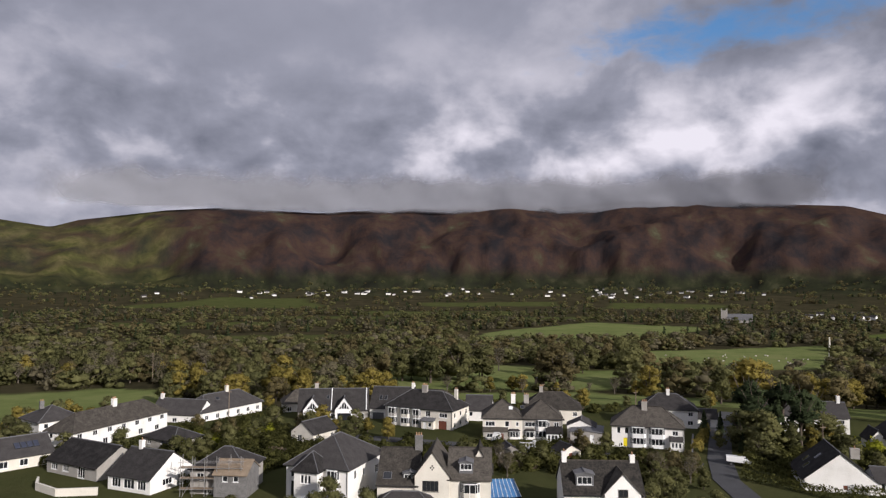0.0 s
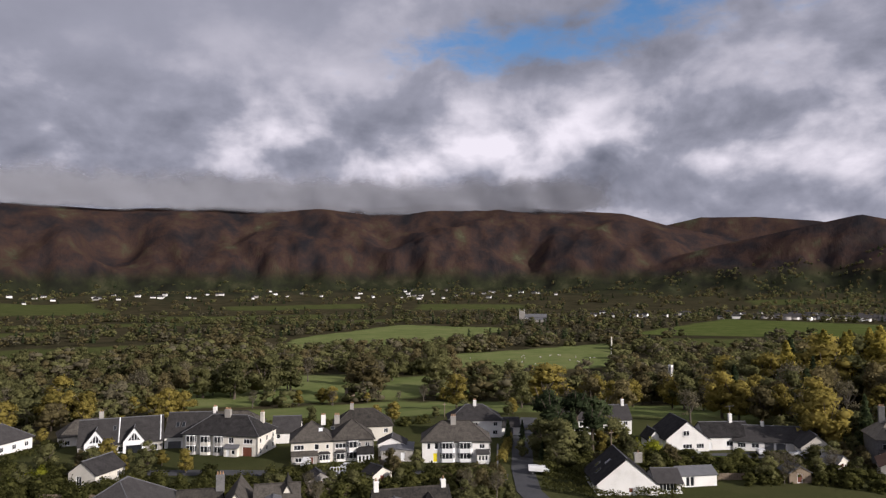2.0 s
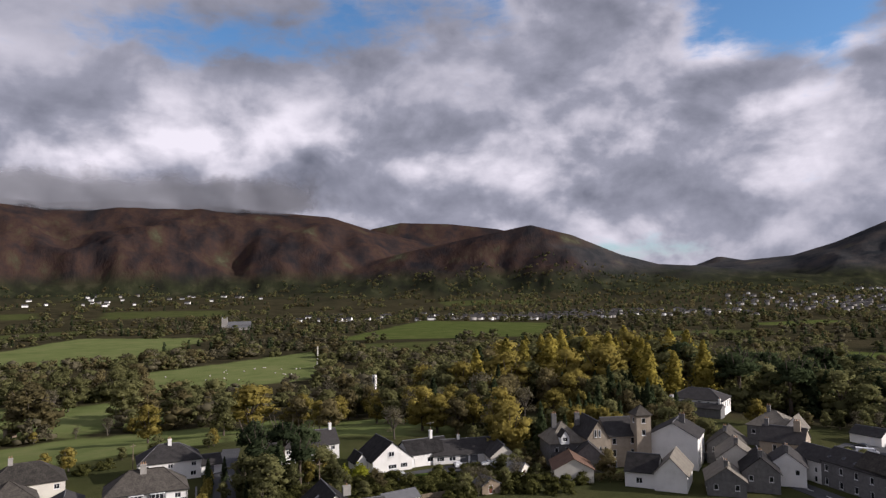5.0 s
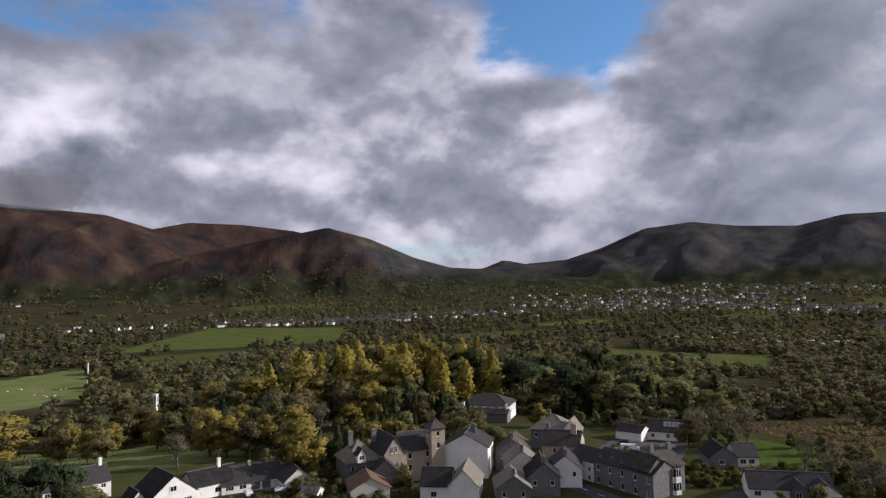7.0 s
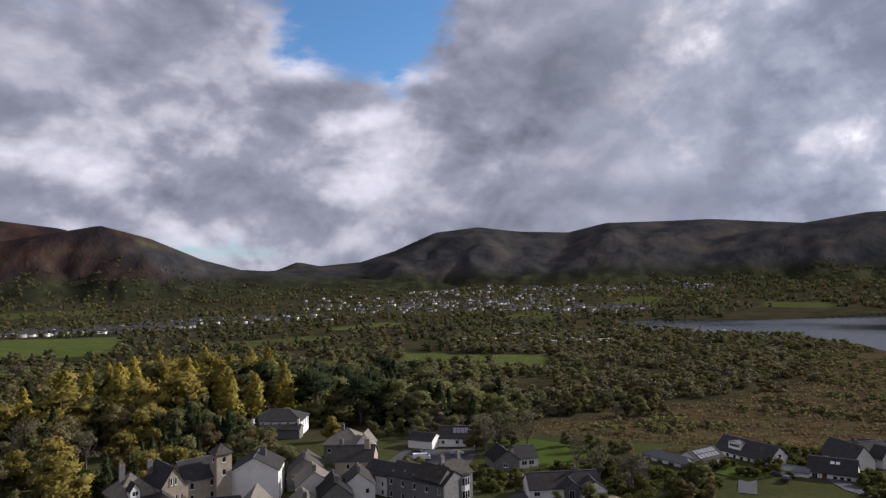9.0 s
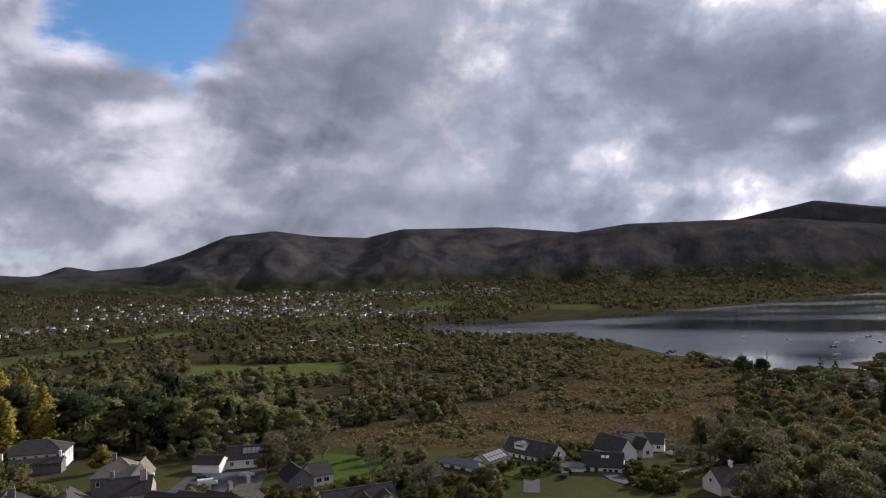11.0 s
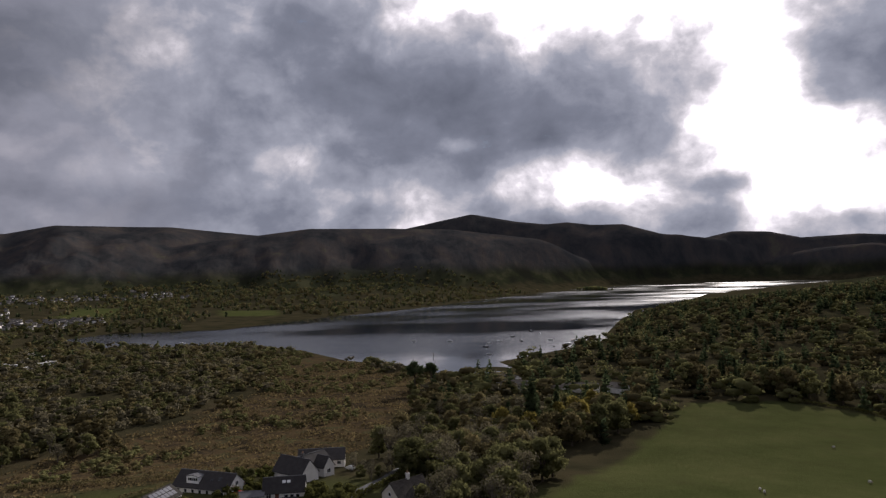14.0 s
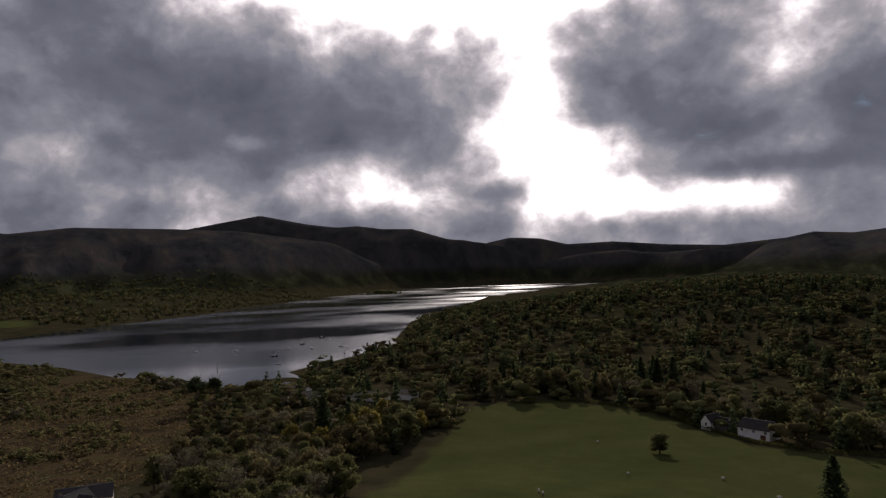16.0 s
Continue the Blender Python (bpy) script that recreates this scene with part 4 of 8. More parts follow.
block(h, w, 2.0, 5.5, 7.0, 2.6, 4.4, "gable_x", WHITE, SLATE, {"front": [(1.2, 0.3, 2.4, 2.0, "garage")]})
chimney(h, 7.6, 4.6, 7.6, 9.8, 0.9, 0.7, WHITE, 2)

# the pebbledashed pair with the porch
h, w = house_at("semi_detached_house", (10.2, 176.5), (30.2, 175.0), "half cream, half grey pebbledashed semi-detached pair with hipped roof", z=-0.4)
half = w / 2
block(h, 0, 0, half, 9.8, 5.6, 9.4, "hip", CREAM, SLATE_OLD, {"front": [(0.7, 3.5, 2.4, 1.2), (5.6, 3.4, 1.1, 1.4), (8.4, 3.6, 0.7, 1.0)], "left": row_of(2, 9.8, 3.4, 1.0, 1.2)}, inset=4.9)
block(h, half, 0, half, 9.8, 5.6, 9.4, "hip", PEBBLE, SLATE_OLD, {"front": [(0.6, 3.5, 2.6, 1.2), (6.3, 3.7, 0.6, 1.0), (7.9, 3.4, 1.2, 1.3)], "right": row_of(2, 9.8, 3.4, 1.0, 1.2)}, inset=4.9)
bay(h, half + 3.4, 0.2, 5.3, 3.0, 0.7, WHITE, False)
bay(h, 6.4, 0.2, 2.4, 3.0, 0.6, WHITE)
bay(h, half + 0.4, 0.2, 2.5, 2.8, 0.6, WHITE)
lean_to(h, 0.2, -1.4, 6.0, 1.4, 2.4, 3.2, PEBBLE, SLATE_OLD, {"front": [(0.8, 0.9, 1.6, 1.1), (4.2, 0.1, 1.0, 2.0, "brown")]})
lean_to(h, w - 4.2, -2.8, 3.9, 2.8, 2.4, 3.6, FRAME, SLATE, {"front": row_of(4, 3.9, 0.8, 0.7, 1.3, 0.25), "right": row_of(3, 2.8, 0.8, 0.65, 1.3, 0.2)})
chimney(h, half - 2.2, 4.2, 8.6, 11.0, 1.1, 0.7, WHITE, 3)
chimney(h, half + 1.2, 4.6, 8.6, 10.8, 1.3, 0.7, PEBBLE, 3)
skylight(h, w, 9.8, 5.6, 9.4, "hip", 6.6, 0.42, "front", 1.1, 1.2, FRAME)
skylight(h, w, 9.8, 5.6, 9.4, "hip", 9.6, 0.5, "front", 1.0, 1.0)
gutters(h, w, 9.8, 5.6)
h, w = house_at("detached_house", (23, 197), (39, 195), "cream house with hipped slate roof behind the pebbledashed pair", z=-1)
block(h, 0, 0, w, 10, 5.2, 9.0, "hip", CREAM, SLATE_OLD, {"front": row_of(3, w, 3.1, 1.2, 1.2), "right": row_of(2, 10, 3.1, 1.1, 1.2)})
chimney(h, 5, 5, 8.4, 10.6, 1.0, 0.7, PEBBLE, 2)
h, w = house_at("garage_block", (31.8, 177.5), (38.4, 175.8), "small pale garage with a pitched slate roof", category="garage")
block(h, 0, 0, w, 6, 3.0, 4.6, "gable_y", WHITE, SLATE, {"front": [(1.6, 0.1, 2.6, 2.2, "garage")]})

# the pair with the brown garage door
h, w = house_at("semi_detached_house", (-16.0, 195.0), (2.6, 186.0), "cream semi-detached pair with slate bays and a brown garage door", z=-0.3)
block(h, 0, 0, w, 11, 5.5, 9.4, "hip", CREAM, SLATE, {"front": [(1.0, 3.4, 0.9, 1.3), (w - 8.0, 3.3, 1.4, 1.6), (w - 4.2, 0.1, 2.6, 2.5, "brown"), (w - 3.9, 3.4, 2.4, 1.2)],
                                                          "right": row_of(3, 11, 3.3, 1.0, 1.3) + row_of(3, 11, 0.8, 1.0, 1.3), "left": row_of(2, 11, 3.3, 1, 1.3)})
bay(h, 0.8, 0.2, 5.2, 3.0, 0.7, PEBBLE, False)
bay(h, 4.8, 0.2, 5.2, 3.0, 0.7, CREAM, False)
bay(h, 8.6, 0.2, 5.2, 2.6, 0.6, PEBBLE, False)
lean_to(h, w - 8.6, -1.3, 3.6, 1.3, 2.4, 3.1, CREAM, LEAD, {"front": [(0.6, 0.1, 1.0, 2.1, "door"), (2.0, 0.9, 1.0, 1.1)]})
chimney(h, w * 0.48, 5, 8.6, 11.0, 1.6, 0.8, PEBBLE, 4)
chimney(h, w - 2.5, 8, 6.8, 10.0, 0.9, 0.7, CREAM, 2)
gutters(h, w, 11, 5.5)
h, w = house_at("detached_house", (6.5, 200.0), (14.0, 199.0), "white gable-ended cottage with a dark slate roof", z=-1.5)
block(h, 0, 0, w, 9, 4.6, 8.0, "gable_x", WHITE, SLATE, {"front": row_of(2, w, 2.8, 1.0, 1.2)})

# the terrace with glazed gables
h, w = house_at("terrace_house", (-41.5, 199.5), (-21.5, 201.5), "slate-roofed house with two glazed white gables", z=-0.5)
block(h, 0, 0, w, 9.5, 3.3, 8.6, "gable_x", PEBBLE, SLATE, {"front": row_of(5, w, 0.7, 1.6, 1.5), "right": [(3, 3.3, 1.0, 1.3)]})
for gxx in (1.6, 10.6):
    block(h, gxx, -1.2, 5.2, 5.6, 3.4, 6.9, "gable_y", FRAME, SLATE, {}, over=0.35)
    bm = bmesh.new()
    face(bm, (gxx + 1.0, -1.23, 3.7), (gxx + 4.2, -1.23, 3.7), (gxx + 2.6, -1.23, 5.9))
    pane = part("gable_pane", bm, GLASS, h, "triangular glazed gable")
    bm = bmesh.new()
    for a, b in (((1.0, 3.7), (4.2, 3.7)), ((4.2, 3.7), (2.6, 5.9)), ((2.6, 5.9), (1.0, 3.7)), ((2.6, 3.7), (2.6, 5.9)), ((1.9, 3.7), (1.9, 4.9)), ((3.3, 3.7), (3.3, 4.9))):
        rod(bm, (gxx + a[0], -1.26, a[1]), (gxx + b[0], -1.26, b[1]), 0.08, n=4)
    part("glazing_bars", bm, FRAME, pane)
    bm = bmesh.new()
    box(bm, gxx + 0.7, -1.22, 0.4, gxx + 4.5, -1.15, 2.5)
    part("window", bm, GLASS, h)
bm = bmesh.new()
for X in (w * 0.47, w * 0.97):
    rod(bm, (X, -0.5, 3.3), (X, 4.75, 8.85), 0.16, n=4)
    rod(bm, (X, 10, 3.3), (X, 4.75, 8.85), 0.16, n=4)
part("gable_coping", bm, FRAME, h, "white roof verge")
skylight(h, w, 9.5, 3.3, 8.6, "gable_x", 8.0, 0.5, "front", 0.8, 1.3)
h, w = house_at("detached_house", (-21.2, 202.5), (-9.0, 200.5), "white gabled house end joined to the glazed-gable house", z=-0.5)
block(h, 0, 0, w, 10, 3.8, 9.0, "gable_x", WHITE, SLATE, {"front": [(0.8, 0.2, 3.5, 2.2, "garage"), (5.5, 0.9, 1.6, 1.2)], "right": [(4.4, 3.4, 1.1, 1.4)]})
skylight(h, w, 10, 3.8, 9.0, "gable_x", 2.4, 0.35, "front", 0.9, 1.6)
skylight(h, w, 10, 3.8, 9.0, "gable_x", 3.9, 0.35, "front", 0.9, 1.6)
chimney(h, w - 0.5, 5, 8.4, 10.4, 0.7, 0.9, WHITE, 2)
h, w = house_at("detached_house", (-49.0, 214), (-36.0, 218), "low slate-roofed house with a stone chimney", z=-1)
block(h, 0, 0, w, 8, 3.4, 6.8, "hip", CREAM, SLATE_OLD, {"front": row_of(3, w, 0.9, 1.3, 1.2)})
chimney(h, w - 3, 4, 6.0, 8.6, 1.2, 0.7, PEBBLE, 2)
h, w = house_at("bungalow", (-22, 226), (4, 222), "long low bungalow with a weathered slate roof", z=-2, category="bungalow")
block(h, 0, 0, w, 9, 3.2, 6.6, "hip", WHITE, SLATE_OLD, {"front": row_of(5, w, 0.9, 1.4, 1.2)})
chimney(h, 12, 4.5, 6.2, 8.2, 1.0, 0.7, WHITE, 2)

# the big white villa
h, w = house_at("villa", (-28.0, 125.5), (-16.4, 121.5), "large white villa with a hipped slate roof and conservatory", z=-0.6)
block(h, 0, 0, w, 15.0, 7.0, 11.2, "hip", WHITE, SLATE,
      {"front": [(0.9, 4.8, 1.5, 1.5), (0.9, 1.2, 1.5, 3.0), (4.5, 4.5, 1.8, 1.5), (4.4, 0.2, 1.5, 2.3, "door"), (8.2, 4.5, 1.7, 1.7)],
       "right": [(2.5, 4.6, 0.9, 1.6), (6.0, 4.6, 0.7, 1.2), (11.4, 3.6, 1.3, 1.5), (12.6, 0.2, 1.6, 2.3, "door"), (5.8, 0.2, 1.3, 2.1, "brown")]})
block(h, 2.9, -2.2, 4.6, 5.0, 6.9, 9.4, "hip", WHITE, SLATE, {"front": [(1.3, 4.5, 0.6, 1.5), (2.0, 4.5, 0.6, 1.5), (2.7, 4.5, 0.6, 1.5), (1.4, 0.1, 1.5, 2.6, "door")]})
bay(h, 8.0, 4.2, 6.8, 2.6, 0.7, WHITE, False)
gutters(h, w, 15, 7.0, sides=("front", "right"))
# its conservatory
cons = bmesh.new()
ring_pts = [(6.9, 0), (6.6, -2.6), (8.3, -4.3), (10.6, -4.3), (12.2, -2.6), (12.0, 0)]
for (ax, ay), (bx, by) in zip(ring_pts, ring_pts[1:]):
    n = max(2, round(math.hypot(bx - ax, by - ay) / 0.8))
    for j in range(n + 1):
        px, py = ax + (bx - ax) * j / n, ay + (by - ay) * j / n
        rod(cons, (px, py, 0), (px, py, 2.5), 0.06, n=4)
        rod(cons, (px, py, 2.5), (9.4, -1.4 if py < -1 else 0, 4.0), 0.05, n=4)
    for zz in (0.7, 2.5, 1.9):
        rod(cons, (ax, ay, zz), (bx, by, zz), 0.06, n=4)
frame_ob = part("conservatory_frame", cons, FRAME, h, "white conservatory frame")
bm = bmesh.new()
for (ax, ay), (bx, by) in zip(ring_pts, ring_pts[1:]):
    face(bm, (ax, ay, 0), (bx, by, 0), (bx, by, 2.5), (ax, ay, 2.5))
    face(bm, (ax, ay, 2.52), (bx, by, 2.52), (9.4, -1.4, 3.98))
part("conservatory_glass", bm, SOLAR_SKYLIT, frame_ob, "pale conservatory glass")

# the cream house with gables and the garden room
h, w = house_at("detached_house", (-11.3, 121.5), (5.4, 120.3), "cream house with pointed gables, dormer and slate garden room", z=-0.6)
block(h, 0, 0, 7.0, 10.5, 4.6, 9.6, "gable_x", CREAM, SLATE_OLD, {"front": [(1.0, 1.0, 1.4, 1.4)], "left": [(4, 3.5, 1.2, 1.3)]})
block(h, 6.6, -0.4, 6.0, 11.0, 6.2, 10.2, "gable_y", CREAM, SLATE_OLD, {"front": [(1.3, 3.6, 2.8, 1.8)]}, DARKFRAME)
block(h, 12.3, 0, 7.4, 10.5, 5.8, 9.8, "gable_x", CREAM, SLATE_OLD, {"right": [(4.0, 5.6, 0.9, 1.4), (2.0, 3.0, 1.1, 1.6)], "front": [(0.5, 0.2, 1.3, 2.2, "door")]}, DARKFRAME)
block(h, 15.6, 3.6, 4.1, 6.9, 6.2, 10.0, "gable_y", CREAM, SLATE_OLD, {"right": [(3.0, 4.4, 1.0, 1.5)]}, DARKFRAME)
for X, Z, W in ((4.4, 5.0, 2.4), (14.2, 7.0, 2.4)):
    block(h, X, 0.7, W, 2.6, Z + 1.3, Z + 1.6, "gable_y", LEAD, LEAD, {"front": [(0.2, Z + 0.1, W - 0.4, 1.05)]}, FRAME, over=0.15, base=Z - 0.6)
bay(h, 14.4, 0.2, 5.2, 3.4, 0.9, CREAM, False)
skylight(h, 7.0, 10.5, 4.6, 9.6, "gable_x", 0.9, 0.12, "front", 1.5, 1.4)
block(h, 0.6, -4.6, 9.2, 4.6, 2.5, 4.0, "hip", DARKFRAME, SLATE, {"front": row_of(6, 9.2, 0.5, 1.1, 1.8, 0.3), "left": row_of(3, 4.6, 0.5, 1.1, 1.8, 0.3), "right": row_of(3, 4.6, 0.5, 1.1, 1.8, 0.3)}, DARKFRAME)
chimney(h, 6.7, 5.2, 9.0, 12.0, 1.3, 0.8, STONE, 3)
gutters(h, 7.0, 10.5, 4.6, sides=("front",))
bm = bmesh.new()
for i, dx in enumerate((-0.25, 0.25)):
    box(bm, 9.6 + dx - 0.12, -0.43, 7.5, 9.6 + dx + 0.12, -0.38, 7.75)
    box(bm, 9.6 - 0.12, -0.43, 7.5 + (0.3 if i else -0.3), 9.6 + 0.12, -0.38, 7.75 + (0.3 if i else -0.3))
part("vent_holes", bm, DARKFRAME, h)
# the blue glazed lean-to beside it
g = empty_thing("glass_lean_to", 8.2, 121.5, -0.6, 0, "lean-to greenhouse with a bright blue glazed roof", "greenhouse")
bm = bmesh.new()
face(bm, (0, 0, 2.3), (5.6, 0.6, 2.3), (4.6, 4.6, 4.3), (0, 4.2, 4.3))
face(bm, (0, 0, 2.2), (0, 4.2, 4.2), (4.6, 4.6, 4.2), (5.6, 0.6, 2.2))
part("roof", bm, BLUEGLASS, g, "bright blue roof glazing")
for i in range(8):
    t = i / 7
    bm = bmesh.new()
    rod(bm, (5.6 * t, 0.6 * t, 2.35), (4.6 * t, 4.2 + 0.4 * t, 4.36), 0.045, n=4)
    part("glazing_bar", bm, FRAME, g)
    bm = bmesh.new()
    rod(bm, (5.6 * t, 0.6 * t, -0.8), (5.6 * t, 0.6 * t, 2.3), 0.05, n=4)
    part("post", bm, DARKFRAME, g)
bm = bmesh.new()
face(bm, (0.05, 0.08, -0.8), (5.55, 0.65, -0.8), (5.55, 0.65, 2.25), (0.05, 0.08, 2.25))
part("front_glass", bm, GLASS, g)

# the house with the dormer and the pointed gable
h, w = house_at("detached_house", (19.8, 113.5), (32.6, 113.0), "white rendered house with a weathered roof, dormer and pointed gable", z=-0.8)
block(h, 0, 0, w, 9.5, 5.6, 9.6, "gable_x", WHITE, SLATE_OLD, {"front": [(2.4, 2.6, 2.4, 1.6)]}, DARKFRAME)
block(h, 6.4, -0.6, 5.8, 6.0, 5.8, 8.9, "gable_y", WHITE, SLATE_OLD, {"front": [(2.2, 5.3, 1.5, 1.2), (2.0, 2.0, 2.4, 1.8)]}, DARKFRAME)
block(h, 2.0, 0.9, 2.9, 2.6, 8.4, 8.7, "gable_y", LEAD, LEAD, {"front": [(0.25, 6.8, 2.4, 1.25)]}, FRAME, over=0.2, base=5.6)
chimney(h, 0.6, 4.8, 8.8, 11.2, 0.8, 0.8, WHITE, 1)
chimney(h, w - 0.8, 4.8, 8.8, 10.8, 0.8, 0.8, WHITE, 1)
gutters(h, w, 9.5, 5.6, sides=("front",))

# the barn-like house with a broad gable
h, w = house_at("barn_house", (68.6, 132.4), (80.5, 128.9), "pale rendered barn conversion with a broad low gable and skylights")
block(h, 0, 0, w, 12.5, 2.2, 7.2, "gable_y", WHITE, SLATE, {"front": [(w * 0.52, 0.5, 0.9, 1.0, "brown")]}, over=0.5)
skylight(h, w, 12.5, 2.2, 7.2, "gable_y", 3.0, 0.25, "left", 1.1, 1.6)
skylight(h, w, 12.5, 2.2, 7.2, "gable_y", 6.0, 0.5, "left", 1.1, 1.6)
skylight(h, w, 12.5, 2.2, 7.2, "gable_y", 6.4, 0.15, "left", 1.1, 1.6)
block(h, w - 0.2, 1.0, 5.5, 7.0, 2.3, 4.2, "gable_x", WHITE, SLATE, {"front": [(0.8, 0.6, 3.6, 1.5)]})
chimney(h, w - 2.6, 5, 5.4, 7.4, 1.6, 0.8, PEBBLE, 1)
g, w = house_at("garden_shed", (88.0, 132.4), (96.4, 131.4), "white garden building with a mauve-grey roof and double doors", category="shed")
block(g, 0, 0, w, 4.6, 2.4, 3.6, "gable_x", WHITE, LEAD, {"front": [(1.4, 0.1, 0.9, 2.0, "window"), (2.4, 0.1, 0.9, 2.0, "window")]}, over=0.3)

# the white gabled house on the lawn
h, w = house_at("detached_house", (103.6, 160.5), (114.4, 158.0), "white gabled house with a long slate wing and a lawn")
block(h, 0, 0, w, 12, 3.2, 7.6, "gable_y", WHITE, SLATE, {"front": [(4.4, 4.0, 1.6, 1.3), (4.3, 0.8, 2.4, 1.1), (7.8, 0.8, 2.0, 1.2)]}, over=0.5)
block(h, w - 0.5, 1.0, 12.5, 8.0, 3.6, 6.4, "gable_x", WHITE, SLATE, {"front": [(0.9, 0.1, 0.9, 2.1, "door"), (5.6, 1.0, 2.6, 1.3)]})
block(h, -3.2, 4, 3.4, 6, 2.5, 4.6, "gable_y", WHITE, SLATE)
chimney(h, w + 8.0, 5, 5.8, 8.6, 0.8, 0.8, WHITE, 1)
bm = bmesh.new()
rod(bm, (w + 8.0, 5, 8.6), (w + 8.0, 5, 10.6), 0.03, n=4)
rod(bm, (w + 7.0, 5, 10.5), (w + 9.2, 5, 10.6), 0.03, n=4)
for k in range(5):
    rod(bm, (w + 7.2 + k * 0.45, 4.7, 10.52), (w + 7.2 + k * 0.45, 5.3, 10.52), 0.02, n=4)
part("aerial", bm, STEEL, h)

h, w = house_at("bungalow", (121.0, 157.0), (140.5, 146.5), "long low white bungalow with slate roof and garage doors", category="bungalow")
block(h, 0, 0, w, 9, 2.6, 5.6, "gable_x", WHITE, SLATE, {"front": [(1.0, 0.8, 2.0, 1.2), (7.4, 0.1, 2.4, 2.1, "garage"), (10.2, 0.1, 2.4, 2.1, "garage"), (4.4, 0.8, 1.8, 1.2)]})
block(h, 14.5, -6.0, 7.5, 9, 2.6, 5.6, "gable_y", CREAM, SLATE, {"front": [(3.2, 0.9, 1.4, 1.2)]})
chimney(h, 8, 4.5, 5.0, 6.8, 0.7, 0.7, WHITE, 1)
h, w = house_at("long_house", (86.5, 187.0), (106.5, 182.0), "long white house under a dark slate roof, half hidden by pines")
block(h, 0, 0, w, 8.5, 4.4, 7.6, "gable_x", WHITE, SLATE, {"front": row_of(5, w, 2.6, 1.2, 1.1) + row_of(4, w, 0.6, 1.2, 1.2, 2.0)})
chimney(h, w - 1.5, 4.2, 7.0, 9.4, 0.8, 0.8, WHITE, 1)

# the western edge of the village
h, w = house_at("terrace_house", (-84.8, 160.0), (-74.6, 188.6), "long white two-storey terrace with hipped slate roof", z=-0.3)
block(h, 0, 0, w, 8.5, 4.8, 8.2, "hip", WHITE, SLATE_OLD, {"front": row_of(7, w, 3.0, 1.4, 1.2) + row_of(5, w, 0.5, 1.5, 1.4, 3.0), "left": row_of(3, 8.5, 3.0, 1.0, 1.2) + row_of(2, 8.5, 0.5, 1.2, 1.5)})
chimney(h, 16, 4.2, 7.6, 10.0, 1.2, 0.8, WHITE, 3)
h, w = house_at("detached_house", (-102, 176), (-95.5, 184.5), "white house with a dark hipped roof beside a field", z=-0.5)
block(h, 0, 0, w, 11, 4.2, 7.2, "hip", WHITE, SLATE, {"front": row_of(3, w, 2.4, 1.1, 1.2)})
chimney(h, 3, 6, 6.6, 8.6, 1.0, 0.7, STONE, 2)
h, w = house_at("bungalow", (-81.5, 144.0), (-67.5, 136.5), "grey rendered bungalow with a dark slate roof", category="bungalow")
block(h, 0, 0, w, 10.5, 2.6, 5.8, "gable_x", PEBBLE, SLATE, {"front": [(1.5, 0.8, 1.9, 1.2), (5.2, 0.8, 1.9, 1.2), (10.0, 0.1, 2.2, 2.1)], "right": [(3.5, 0.8, 1.3, 1.2)]})
h, w = house_at("bungalow", (-63.1, 132.0), (-53.4, 127.9), "white bungalow with a broad dark roof and glazed veranda", category="bungalow")
block(h, 0, 0, w, 11, 2.8, 6.6, "gable_x", WHITE, SLATE, {"front": [(1.0, 0.6, 2.2, 1.7), (4.0, 0.6, 2.6, 1.7), (7.4, 0.6, 2.0, 1.7)], "right": [(3.0, 0.9, 2.4, 1.2), (7.0, 0.9, 1.6, 1.2)]})
chimney(h, 2.6, 5.5, 6.0, 8.2, 0.8, 0.8, WHITE, 1)
h, w = house_at("garage_block", (-71.5, 167.0), (-62.0, 161.0), "small grey garage with a shallow hipped roof", category="garage")
block(h, 0, 0, w, 8, 2.4, 4.4, "hip", PEBBLE, SLATE, {"front": [(1.4, 0.8, 1.3, 1.1), (6.4, 0.1, 2.4, 2.1, "garage")]})
h, w = house_at("terrace_house", (-68.0, 196.5), (-56.5, 217.5), "long low white terrace with skylight and slate roof", z=-1.0)
block(h, 0, 0, w, 10, 3.6, 7.4, "hip", WHITE, SLATE, {"front": row_of(6, w, 1.2, 1.3, 1.3)})
skylight(h, w, 10, 3.6, 7.4, "hip", 8, 0.55, "front", 1.3, 1.1)
chimney(h, 14, 5, 7.0, 9.2, 1.0, 0.7, CREAM, 2)
h, w = house_at("detached_house", (-83.5, 199.0), (-68.5, 195.5), "white cottage with a dark slate roof and small dormer", z=-1.0)
block(h, 0, 0, w, 8, 3.2, 6.6, "gable_x", WHITE, SLATE, {"front": row_of(3, w, 0.8, 1.4, 1.2)})
chimney(h, 1, 4, 5.9, 8, 0.9, 0.7, WHITE, 2)
h, w = house_at("bungalow", (-96.5, 136.5), (-83.8, 150.6), "bungalow with solar panels and roof windows on dark slates", category="bungalow")
block(h, 0, 0, w, 10, 2.6, 5.8, "gable_x", CREAM, SLATE, {"front": row_of(5, w, 0.6, 1.6, 1.4)})
for i in range(4):
    skylight(h, w, 10, 2.6, 5.8, "gable_x", 12.0 + i * 1.2, 0.35, "front", 1.15, 1.9, SOLAR, "solar_panel")
skylight(h, w, 10, 2.6, 5.8, "gable_x", 6.0, 0.5, "front", 0.9, 1.0)
h, w = house_at("cottage", (-37.0, 170.5), (-31.0, 167.0), "small white gabled cottage with a lean-to greenhouse", category="cottage")
